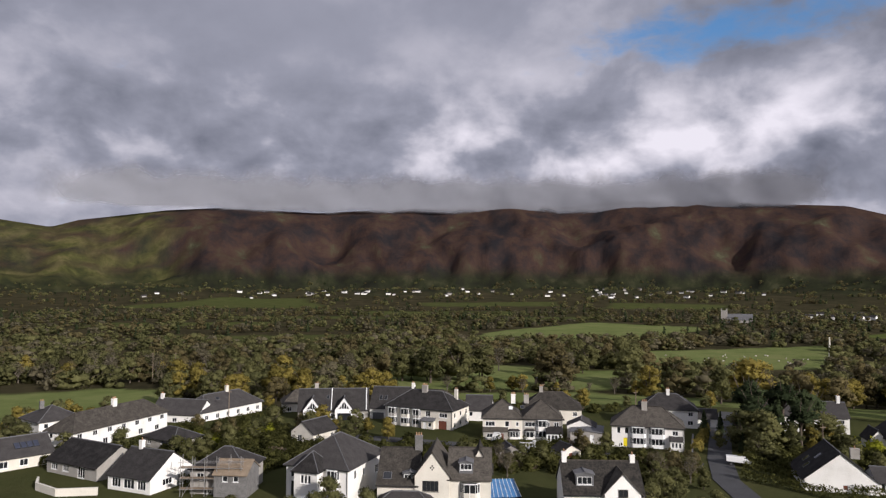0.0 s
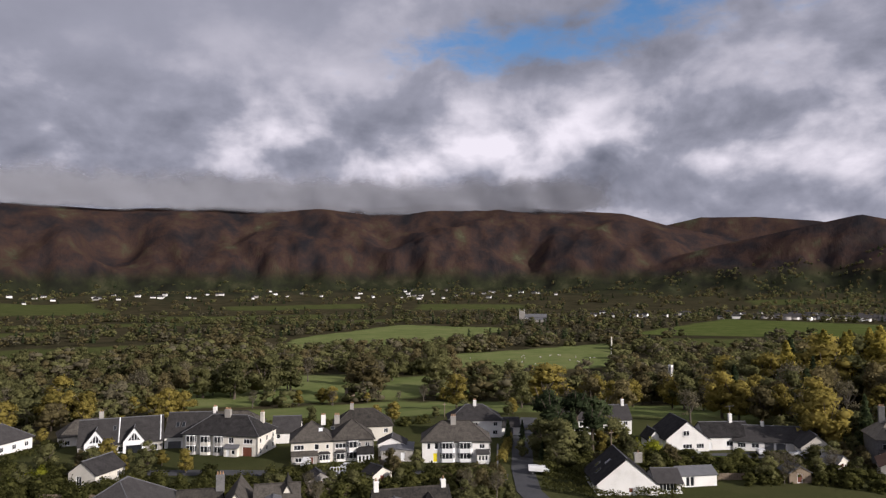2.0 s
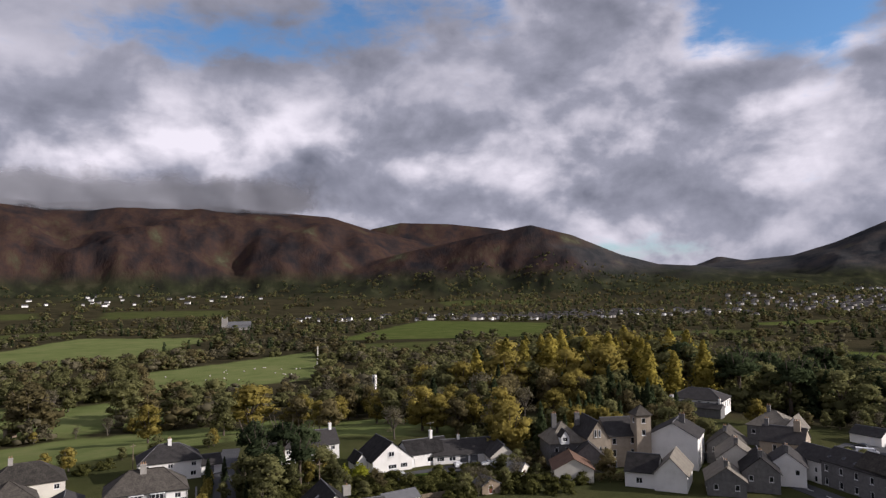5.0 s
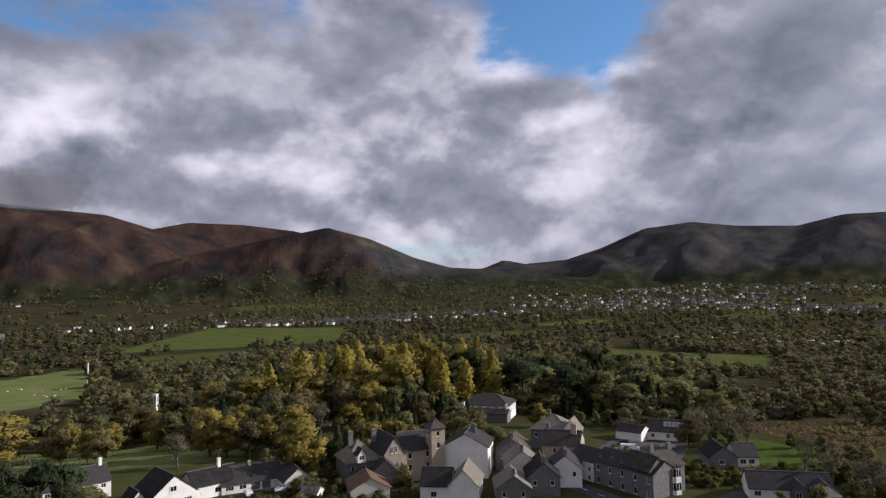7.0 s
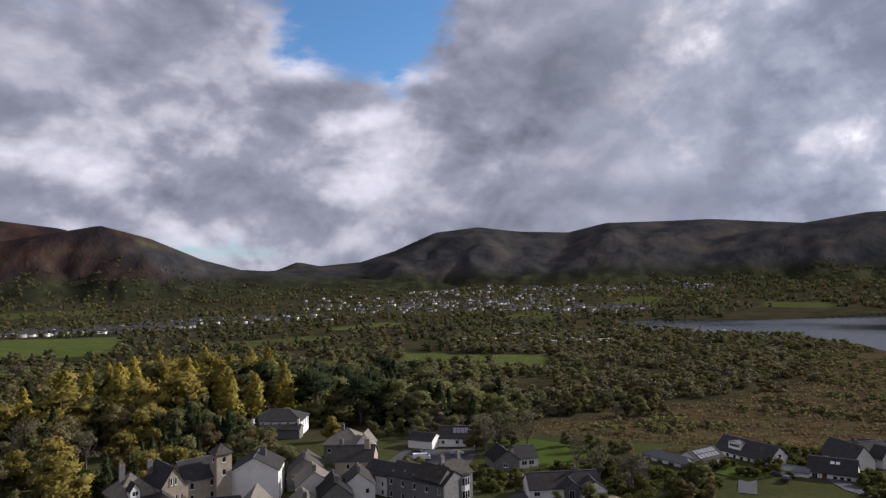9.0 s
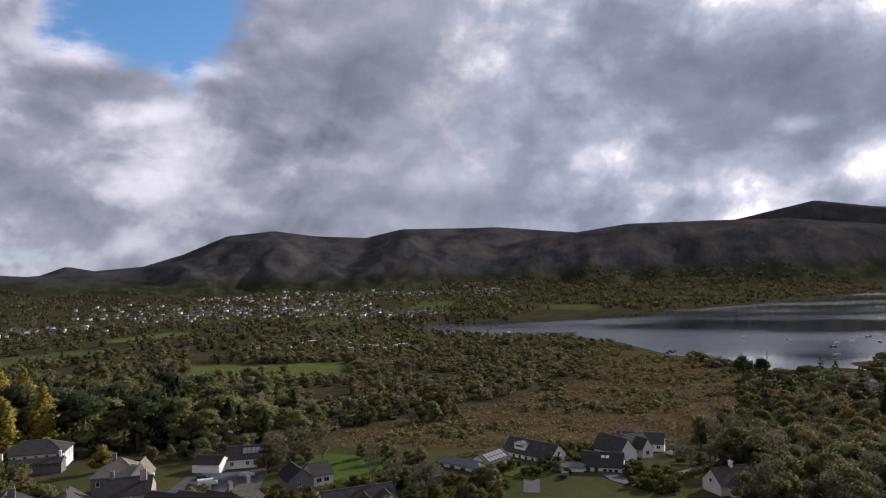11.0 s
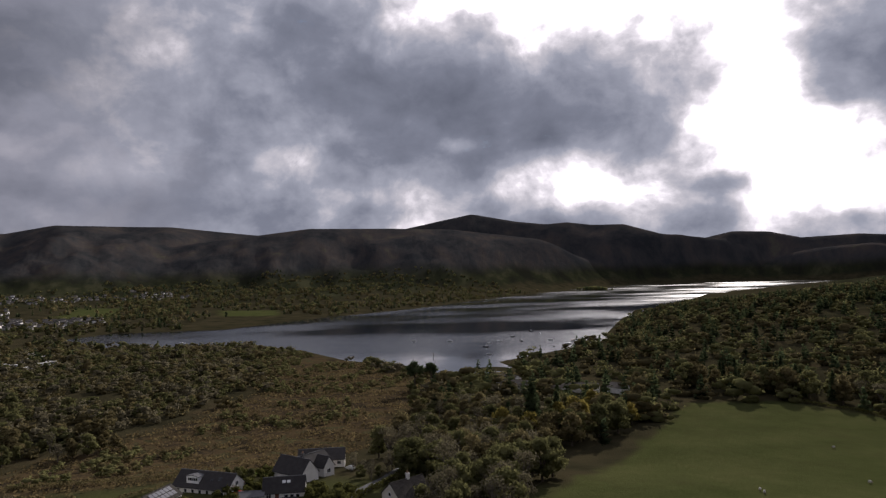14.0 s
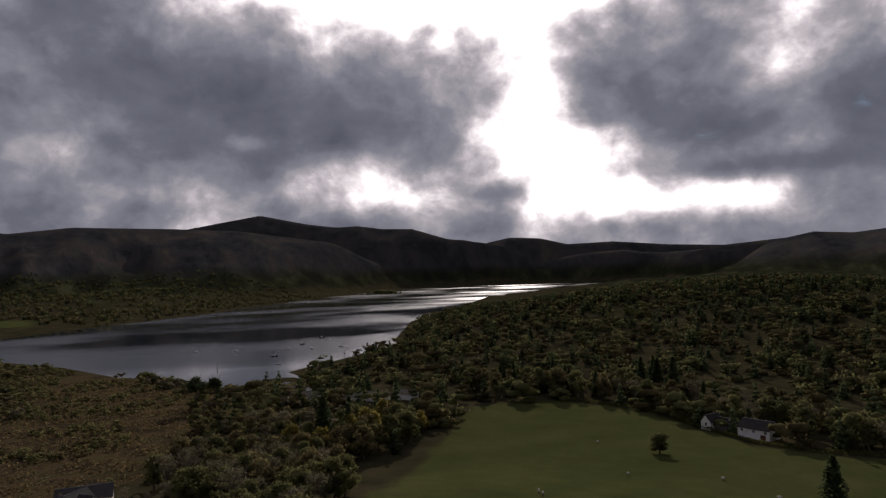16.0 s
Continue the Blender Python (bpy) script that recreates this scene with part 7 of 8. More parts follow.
pad("yard_1", [(100, 158.5), (120, 154), (119, 150.5), (112, 153.4), (103, 150.5), (97, 152)], ASPHALT, "dark asphalt forecourt", "yard", 0.12)
pad("yard_2", [(121, 155), (138, 145), (133, 140), (119, 149)], ASPHALT, "dark asphalt forecourt by the bungalow", "yard", 0.16)
pad("lawn_2", [(220, 48), (246, 62), (252, 52), (240, 30), (228, 20), (214, 28), (212, 42)], LAWN, "bright green lawn beside the marsh", "lawn", 0.2)
pad("lawn_3", [(216, -4), (228, -8), (226, -16), (216, -19), (209, -12)], LAWN, "rounded green lawn", "lawn", 0.22)
pad("lawn_4", [(244, -34), (256, -32), (258, -44), (246, -46)], LAWN, "bright green back lawn", "lawn", 0.25)
pad("lawn_5", [(107, 170), (124, 166), (132, 176), (112, 182)], LAWN, "sunlit strip of back lawn", "lawn", 0.2)
pad("lawn_6", [(198, 36), (206, 40), (203, 30), (196, 28)], LAWN, "small mown lawn", "lawn", 0.2)
pad("yard_3", [(200, 92), (226, 92), (231, 68), (206, 66), (196, 74)], ASPHALT, "dark asphalt yard behind the terrace", "yard", 0.2)
pad("yard_4", [(178, 113), (196, 118), (201, 100), (188, 91), (177, 97)], ASPHALT, "asphalt car park behind the hotel", "yard", 0.2)
for i in range(9):
    t_ = i / 8
    strip("road_marking_%d" % (i + 1), [(165.0 + 20.0 * t_, 68.0 + 42.0 * t_), (165.9 + 20.0 * t_, 69.9 + 42.0 * t_)], 0.16, FRAME, "white dashed line on the village street", "road marking", 0.16)
pad("lawn_7", [(-54, 160), (-40, 168), (-44, 176), (-62, 170)], LAWN, "garden lawn between houses", "lawn", 0.14)
pad("lawn_8", [(-52, 138), (-40, 142), (-38, 152), (-58, 150), (-60, 142)], LAWN, "sloping green garden lawn", "lawn", 0.14)


def hedge(pts, tall, wide, kind="hedge", label="clipped green hedge in a garden"):
    """A hedge of leaf clumps along a line."""
    rng = np.random.RandomState(int(abs(pts[0][0] * 13 + pts[0][1] * 7)) % 9999)
    me_pts, me_out = [], []
    for (ax, ay), (bx, by) in zip(pts, pts[1:]):
        long = math.hypot(bx - ax, by - ay)
        n = int(long * tall * 26)
        t = rng.uniform(0, 1, n)
        ang = rng.uniform(-0.5 * np.pi, 0.5 * np.pi, n)
        off = np.sin(ang)
        up_ = np.cos(ang) ** 0.5
        nx, ny = -(by - ay) / long, (bx - ax) / long
        lump = 1 + 0.12 * np.sin(t * long * 1.3) + rng.normal(size=n) * 0.06
        x, y = ax + (bx - ax) * t + nx * off * wide / 2 * lump, ay + (by - ay) * t + ny * off * wide / 2 * lump
        me_pts.append(np.stack([x, y, land(x, y) + tall * up_ * lump * rng.uniform(0.25, 1, n) ** 0.35], 1))
        me_out.append(np.stack([nx * off, ny * off, up_ * 0.8], 1))
    me = leaf_mesh("hedge", kind, cards(rng, np.concatenate(me_pts), 0.42, np.concatenate(me_out)))
    return tagged(new("hedge", me), label, "hedge", "garden hedges")


hedge([(58, 160), (66, 176), (71, 188)], 2.4, 2.0, "gold", "tall yellowing hedge along the lane")
hedge([(40, 158), (56, 154)], 2.2, 2.6, "russet", "russet-brown hedge below the white pair")
hedge([(40, 152), (55, 148)], 1.8, 3.0, "russet", "brown bramble hedge over a garden slope")
hedge([(63, 146), (72, 136), (82, 124)], 2.0, 1.8, label="long clipped green hedge beside the barn house")
hedge([(60, 140), (70, 128), (78, 118)], 2.0, 1.8, label="long clipped green hedge beside the lane")
hedge([(-60, 192), (-48, 214)], 2.0, 1.8, label="green hedge before the long white terrace")
hedge([(-78, 158), (-68, 182)], 1.8, 1.6, label="green hedge before the white terrace")
hedge([(-24, 160), (-4, 152)], 2.2, 1.8)
hedge([(6, 166), (30, 168)], 1.6, 1.6, label="low hedge along the drive")
hedge([(64, 152), (74, 141), (86, 128)], 2.2, 2.4, label="thick dark hedge between the lane and the barn house")
hedge([(-66, 176), (-52, 158), (-44, 150)], 1.8, 1.8, label="green hedge between back gardens")
hedge([(-100, 172), (-88, 152), (-82, 146)], 2.2, 2.0, label="dark hedge beside the bungalows")
hedge([(88, 136), (104, 140)], 1.6, 1.8, label="clipped hedge behind a garden building")
hedge([(148, 112), (140, 118), (132, 126)], 2.2, 2.4, "russet", "brown hedge before the pale cottage")
hedge([(186, 52), (204, 50), (214, 42)], 1.5, 1.8, label="low hedge round the bungalow drive")
hedge([(228, 18), (240, 6), (246, -4)], 1.6, 2.0, "russet", "brown hedge behind the white bungalow")
hedge([(-50, 133), (-38, 140), (-34, 150)], 2.2, 2.0)
hedge([(184, 20), (190, 14), (204, 8)], 2.2, 2.0, label="dark hedge by the bungalow garden")
hedge([(200, -48), (212, -62), (224, -74)], 1.8, 1.6, label="dark hedge along the walled lane")
hedge([(202, -38), (214, -50)], 1.8, 1.8)
hedge([(188, 48), (196, 38), (196, 26)], 1.6, 2.0)
hedge([(98, 148), (103, 141), (118, 140), (122, 146)], 1.2, 1.4, label="low hedge round a lawn")
hedge([(280, 40), (268, 10), (256, -30)], 1.8, 2.4, "russet", "brown hedge at the edge of the marsh")
hedge([(40, -266), (95, -282), (119, -269), (139, -271), (167, -285), (194, -305), (227, -312), (260, -309)], 1.8, 1.6, "hedge", "dark hedge along the far side of the field")


# ---- vehicles ----
def car(x, y, rot, paint, label, long=4.2, tall=1.5, van=False, category="car"):
    root = empty_thing("van" if van else "car", x, y, ground_z(x, y) + 0.14, rot, label, category, "parked vehicles")
    w = 0.88 if not van else 1.0
    bm = bmesh.new()
    if van:
        side = [(-0.5, 0.35), (-0.5, 1.0), (-0.49, 1.0), (-0.47, 0.98), (0.28, 0.98), (0.40, 0.62), (0.5, 0.5), (0.5, 0.2)]
    else:
        side = [(-0.5, 0.22), (-0.5, 0.62), (-0.44, 0.66), (-0.33, 0.97), (0.08, 1.0), (0.24, 0.68), (0.46, 0.56), (0.5, 0.4), (0.5, 0.2)]
    rows = []
    for yy, k in ((-w, 0.9), (-w * 0.92, 1.0), (w * 0.92, 1.0), (w, 0.9)):
        rows.append([bm.verts.new((u * long, yy * (0.86 if v > 0.7 else 1.0), 0.25 + (v * k if v > 0.7 else v) * tall * 0.86)) for u, v in side])
    for r0, r1 in zip(rows, rows[1:]):
        for i in range(len(side)):
            j = (i + 1) % len(side)
            bm.faces.new((r0[i], r0[j], r1[j], r1[i]))
    bm.faces.new(rows[0][::-1])
    bm.faces.new(rows[-1])
    body = part("body", bm, paint, root)
    bm = bmesh.new()
    z0, z1 = 0.25 + 0.68 * tall * 0.86, 0.25 + 0.92 * tall * 0.86
    ends = (-0.36, 0.16) if not van else (0.22, 0.36)
    box(bm, ends[0] * long, -w * 0.885, z0, ends[1] * long, w * 0.885, z1)
    part("windows", bm, GLASS, body, "dark car glass")
    bm = bmesh.new()
    face(bm, (long * 0.245, -w * 0.75, z0 - 0.02), (long * 0.245, w * 0.75, z0 - 0.02), (long * 0.095, w * 0.7, z1 + 0.06), (long * 0.095, -w * 0.7, z1 + 0.06))
    part("windscreen", bm, GLASS, body)
    for sx in (-0.31, 0.31):
        for sy in (-1, 1):
            bm = bmesh.new()
            rod(bm, (sx * long, sy * (w - 0.18), 0.32), (sx * long, sy * (w + 0.02), 0.32), 0.32, n=12)
            wheel = part("wheel", bm, RUBBER, root)
            bm = bmesh.new()
            rod(bm, (sx * long, sy * (w + 0.02), 0.32), (sx * long, sy * (w + 0.035), 0.32), 0.19, n=10)
            part("rim", bm, LEAD, wheel)
    for sy in (-1, 1):
        bm = bmesh.new()
        box(bm, long * 0.5 - 0.06, sy * w * 0.7 - 0.15, 0.62, long * 0.5 + 0.01, sy * w * 0.7 + 0.15, 0.76)
        part("headlight", bm, FRAME, root)
    return root


P_WHITE, P_SILVER, P_DARK = car_paint("white_car_paint", (0.75, 0.75, 0.74)), car_paint("silver_car_paint", (0.4, 0.42, 0.42)), car_paint("dark_car_paint", (0.03, 0.032, 0.035))
P_RED, P_BLUE = car_paint("red_car_paint", (0.35, 0.03, 0.025)), car_paint("blue_car_paint", (0.05, 0.09, 0.2))
car(13.2, 169.5, 80, P_WHITE, "white motorhome parked before the pebbledashed pair", 5.8, 2.7, True, "motorhome")
car(22.0, 166.5, 165, P_WHITE, "white estate car on a drive", 4.6)
car(27.5, 164.5, 160, P_BLUE, "dark blue car on a drive")
car(33.5, 169, 100, P_DARK, "black car beside a garage")
car(63.8, 150.5, -20, P_WHITE, "white van parked by the lane", 4.8, 1.9, True, "van")
car(107.0, 155.0, -10, P_SILVER, "silver hatchback on the forecourt")
car(124.0, 150.5, 60, P_WHITE, "white car before the long bungalow")
car(127.8, 147.8, 62, P_DARK, "dark grey car before the long bungalow")
car(131.0, 145.6, 150, P_WHITE, "white hatchback before the long bungalow")
car(214, 82, -70, P_WHITE, "white van in the asphalt yard", 5.6, 2.3, True, "van")
car(222, 86, 70, P_DARK, "black car in the asphalt yard")
car(223, 73, -80, P_SILVER, "silver estate car in the asphalt yard", 4.5)
car(188.5, 104, 30, P_DARK, "dark car parked behind the hotel")
car(186.5, 100.5, 30, P_SILVER, "grey car parked behind the hotel")
car(190.5, 107, 30, P_SILVER, "grey hatchback parked behind the hotel")
car(224.5, -22.5, 30, P_RED, "dark red car parked by a bungalow")
car(211.5, -21.5, -20, P_DARK, "black car parked by a green lawn")
car(222, -33, 40, P_SILVER, "grey car under trees by a bungalow")
car(241, -62, 20, P_SILVER, "silver car by the walled lane")

# ---- small buildings and posts in the fields ----
t = empty_thing("church", 389.7, 955.3, ground_z(390, 955), -25, "grey stone church with a square tower among trees", "church")
part("tower", boxed(-4, -4, -1, 4, 4, 16), PEBBLE, t)
for sx in (-3.4, 3.4):
    for sy in (-3.4, 3.4):
        part("pinnacle", boxed(sx - 0.5, sy - 0.5, 16, sx + 0.5, sy + 0.5, 18.4), PEBBLE, t)
block(t, 4, -4.5, 32, 9, 7.0, 11.5, "gable_x", PEBBLE, LEAD, {"front": row_of(6, 32, 2.5, 1.6, 3.2)})
block(t, 8, -8.5, 26, 4.2, 4.0, 6.0, "gable_x", PEBBLE, LEAD, {"front": row_of(6, 26, 1.5, 1.2, 2.0)})
t = empty_thing("stone_post", 259.9, 464.8, ground_z(260, 465), 0, "slender white stone monument at the field edge", "monument")
bm = bmesh.new()
rod(bm, (0, 0, -0.5), (0, 0, 1.2), 1.1, 0.9, 8)
part("base", bm, CREAM, t)
bm = bmesh.new()
rod(bm, (0, 0, 1.2), (0, 0, 13.5), 0.75, 0.45, 8)
part("shaft", bm, CREAM, t)
t = empty_thing("white_tower", 210.9, 317.3, ground_z(211, 317), 20, "white slender tower with a dark opening in the trees", "tower")
part("shaft", wall_block(1.7, 1.7, 9.0, {"front": [(0.45, 5.2, 0.8, 3.0)], "left": [(0.45, 5.2, 0.8, 3.0)], "right": [(0.45, 5.2, 0.8, 3.0)]}), WHITE, t)
# added dark box that stands in for the shade inside the openings
part("core", boxed(0.4, 0.4, 5, 1.3, 1.3, 8.5), DARKFRAME, t)
part("cap", boxed(-0.12, -0.12, 9.0, 1.82, 1.82, 9.3), WHITE, t)
t = empty_thing("field_hut", 44.0, 322.0, ground_z(44, 322), 15, "small grey wooden hut on posts in a meadow", "hut")
part("body", boxed(0, 0, 0.8, 3.6, 3.0, 3.8), WOOD, t)
shell, tiles = roof_shell(0, 0, 3.6, 3.0, 3.8, 4.8, "gable_x", 0.3)
part("roof", shell, LEAD, t)
part("ridge_cap", tiles, LEAD, t)
for sx in (0.2, 3.4):
    for sy in (0.2, 2.8):
        bm = bmesh.new()
        rod(bm, (sx, sy, -0.5), (sx, sy, 0.9), 0.12, n=5)
        part("post", bm, WOOD, t)

# greenhouse and small sheds in the gardens
g = empty_thing("greenhouse", 17.5, 157.5, 0, -8, "small white-framed glass greenhouse", "greenhouse")
bm = bmesh.new()
box(bm, 0, 0, 0, 3.4, 2.6, 1.9)
part("glass", bm, SOLAR_SKYLIT, g)
bm = bmesh.new()
for i in range(6):
    x = 3.4 * i / 5
    for yy in (0, 2.6):
        rod(bm, (x, yy, 0), (x, yy, 1.95), 0.05, n=4)
        rod(bm, (x, yy, 1.95), (x, 1.3, 2.9), 0.05, n=4)
rod(bm, (0, 1.3, 2.9), (3.4, 1.3, 2.9), 0.06, n=4)
part("frame", bm, FRAME, g, "white greenhouse frame")
for x, y, r, lab, mw, mr in ((26, 152, 25, "white gabled garden shed with slate roof", CREAM, SLATE), (12.5, 152, 10, "small grey-roofed shed in a garden", PEBBLE, SLATE), (-28, 152, -20, "weathered timber garden shed with felt roof", WOOD, LEAD),
                             (112, 128, -10, "timber shed behind the garden", WOOD, LEAD), (128, 131, 20, "pale green shed in a garden", CREAM, LEAD), (210, 14, 30, "brown timber shed in a garden", WOOD, SLATE)):
    g = empty_thing("garden_shed", x, y, ground_z(x, y), r, lab, "shed", "garden sheds")
    block(g, 0, 0, 5.0, 4.2, 2.2, 3.6, "gable_y", mw, mr, {"front": [(1.8, 0.1, 1.2, 1.9, "brown")]}, over=0.25)

# telegraph poles and masts
for x, y, hgt, lab in ((83, 152, 8.5, "wooden telegraph pole beside the lane"), (-60.5, 197, 9.0, "wooden telegraph pole by the white terrace"), (57, 205, 8.0, "wooden telegraph pole behind houses"),
                       (-138, 330, 15, "grey lattice mast in a paddock"), (-128, 332, 15, "grey lattice mast in a paddock")):
    t = empty_thing("pole", x, y, ground_z(x, y), 10, lab, "pole", "poles")
    bm = bmesh.new()
    rod(bm, (0, 0, -0.5), (0, 0, hgt), 0.14, 0.09, 7)
    part("shaft", bm, WOOD, t)
    bm = bmesh.new()
    box(bm, -0.7, -0.06, hgt - 0.7, 0.7, 0.06, hgt - 0.58)
    part("crossarm", bm, WOOD, t)

# garden walls
for pts, hgt, lab in (([(-63, 128), (-70, 127), (-76, 131), (-78, 135)], 1.4, "curved pale terrace wall of a garden"), ([(199, -46), (209, -57), (220, -69), (235, -82)], 1.2, "dry stone wall along a lane"),
                      ([(56.5, 158), (64, 178)], 1.0, "low stone garden wall")):
    bm = bmesh.new()
    for (ax, ay), (bx, by) in zip(pts, pts[1:]):
        long = math.hypot(bx - ax, by - ay)
        nx, ny = -(by - ay) / long * 0.2, (bx - ax) / long * 0.2
        za, zb = ground_z(ax, ay), ground_z(bx, by)
        lo = [bm.verts.new(v) for v in ((ax - nx, ay - ny, za - 0.4), (bx - nx, by - ny, zb - 0.4), (bx + nx, by + ny, zb - 0.4), (ax + nx, ay + ny, za - 0.4))]
        hi = [bm.verts.new(v) for v in ((ax - nx, ay - ny, za + hgt), (bx - nx, by - ny, zb + hgt), (bx + nx, by + ny, zb + hgt), (ax + nx, ay + ny, za + hgt))]
        bm.faces.new(hi)
        for i in range(4):
            bm.faces.new((lo[i], lo[(i + 1) % 4], hi[(i + 1) % 4], hi[i]))
    me = bpy.data.meshes.new("garden_wall")
    bm.to_mesh(me)
    bm.free()
    me.materials.append(CREAM if hgt == 1.4 else STONE)
    tagged(new("garden_wall", me), lab, "wall")

# ---- boats and the landing ----
def boat(x, y, rot, long, mast, hull, label):
    t = empty_thing("sailing_boat" if mast else "motor_boat", x, y, LAKE_Z, rot, label, "boat", "moored boats")
    bm = bmesh.new()
    rings = []
    for u, wv in ((-0.5, 0.75), (-0.25, 1.0), (0.1, 1.0), (0.35, 0.65), (0.5, 0.03)):
        k = long * 0.16 * wv
        rings.append([bm.verts.new((u * long, yy * k, zz * long * 0.09 * (1 + 0.35 * max(u, 0)))) for yy, zz in ((-1, 1.3), (-0.8, 0.1), (0, -0.4), (0.8, 0.1), (1, 1.3))])
    for a, b in zip(rings, rings[1:]):
        for i in range(4):
            bm.faces.new((a[i], a[i + 1], b[i + 1], b[i]))
        bm.faces.new((a[4], a[0], b[0], b[4]))
    bm.faces.new(rings[0])
    part("hull", bm, hull, t)
    part("cabin", boxed(-0.1 * long, -0.09 * long, 0.1 * long, 0.22 * long, 0.09 * long, 0.19 * long), FRAME, t)
    if mast:
        bm = bmesh.new()
        rod(bm, (0.05 * long, 0, 0.1 * long), (0.05 * long, 0, mast), 0.07, 0.04, 5)
        m = part("mast", bm, LEAD, t)
        bm = bmesh.new()
        rod(bm, (0.05 * long, 0, 0.25 * long), (-0.4 * long, 0, 0.25 * long), 0.06, n=5)
        part("boom", bm, LEAD, m)


rnd = random.Random(12)
for x, y, m in ((640, -390, 8), (655, -372, 0), (690, -410, 9), (612, -330, 0), (630, -420, 9), (575, -385, 8), (585, -410, 7), (700, -455, 0), (600, -430, 8), (740, -470, 9), (690, -330, 0), (720, -300, 8), (555, -300, 0), (640, -350, 0)):
    boat(x, y, rnd.uniform(0, 360), rnd.uniform(5, 7.5), m, P_WHITE if rnd.random() < 0.6 else P_DARK, "white moored sailing boat with bare mast" if m else "small moored motor boat")
boat(880, -75, 30, 9, 0, P_WHITE, "white motor launch near the far reeds")
t = empty_thing("jetty", 600, -462, LAKE_Z, 62, "timber jetty with mooring posts", "jetty")
part("deck", boxed(-30, -1.2, 0.5, 30, 1.2, 0.75), WOOD, t)
for i in range(13):
    bm = bmesh.new()
    rod(bm, (-30 + i * 5, 1.2 * (-1) ** i, -1.5), (-30 + i * 5, 1.2 * (-1) ** i, 1.6), 0.15, n=5)
    part("post", bm, WOOD, t)
t = empty_thing("lake_marker", 571.6, -252.5, LAKE_Z, 0, "small navigation marker on a shingle bar", "marker")
bm = bmesh.new()
rod(bm, (0, 0, -1), (0, 0, 3.2), 0.25, 0.2, 6)
part("post", bm, WOOD, t)
part("board", boxed(-0.7, -0.08, 2.2, 0.7, 0.08, 3.4), WOOD, t)
for x, y, r, lab, sz in ((342, -250, 40, "pale-roofed marina shed among trees", 16), (352, -236, 60, "white marina workshop by the lake", 12), (372, -222, 30, "long pale marina shed", 18), (392, -228, 20, "boat store with a pale metal roof", 14), (330, -262, 15, "small white boathouse by the lake", 10)):
    g = empty_thing("boat_shed", x, y, ground_z(x, y), r, lab, "shed", "marina sheds")
    block(g, 0, 0, sz, 8, 3.4, 5.4, "gable_x", WHITE, PALE_ROOF, {"front": row_of(3, sz, 0.8, 1.6, 1.6)})


# ---- sheep ----
def sheep(x, y, rot):
    t = empty_thing("sheep", x, y, ground_z(x, y), rot, "cream woolly sheep grazing on a meadow", "sheep", "flock")
    bm = bmesh.new()
    bmesh.ops.create_icosphere(bm, subdivisions=2, radius=0.42)
    for v in bm.verts:
        v.co = Vector((v.co.x * 1.45, v.co.y * 0.85, v.co.z * 0.9 + 0.72)) * (1 + 0.04 * math.sin(v.co.x * 40 + v.co.y * 31))
    part("fleece", bm, FLEECE, t)
    bm = bmesh.new()
    rod(bm, (0.5, 0, 0.75), (0.86, 0, 0.55), 0.16, 0.1, 7)
    part("head", bm, WOOD, t)
    for sx in (-0.35, 0.35):
        for sy in (-0.18, 0.18):
            bm = bmesh.new()
            rod(bm, (sx, sy, 0), (sx, sy, 0.5), 0.05, n=5)
            part("leg", bm, WOOD, t)
    return t


flock = sheep(184.7, -230, 30)
rnd = random.Random(3)
for x, y in [(146, -189), (146, -144), (149, -146), (101, -196), (122, -206)] + [(rnd.uniform(150, 250), rnd.uniform(420, 480)) for _ in range(22)]:
    copy_thing(flock, pose(x, y, ground_z(x, y), 0, 0, rnd.uniform(0, 360)))


# ---- the far side of the valley ----
def far_house(x, y, rot, long, deep, tall, white, label):
    z = ground_z(x, y)
    t = empty_thing("far_house", x, y, z - 0.3, rot, label, "house", "houses across the valley")
    block(t, -long / 2, -deep / 2, long, deep, tall, tall + deep * 0.36, "gable_x", WHITE if white else PEBBLE, SLATE, over=0.3)


rnd = random.Random(7)
for n, az0, az1, r0, r1 in ((34, -12, 26, 1900, 2150), (14, -26, -6, 1850, 2050), (14, 12, 30, 2000, 2250), (26, 27, 43, 1150, 1330)):
    for _ in range(n):
        a, r = radians(rnd.uniform(az0, az1)), rnd.uniform(r0, r1)
        x, y = r * math.sin(a), r * math.cos(a)
        far_house(x, y, -math.degrees(a) + rnd.uniform(-25, 25), rnd.uniform(7, 14), 7, rnd.uniform(3.2, 5.2), rnd.random() < 0.8, "small white far-off house under the fells")


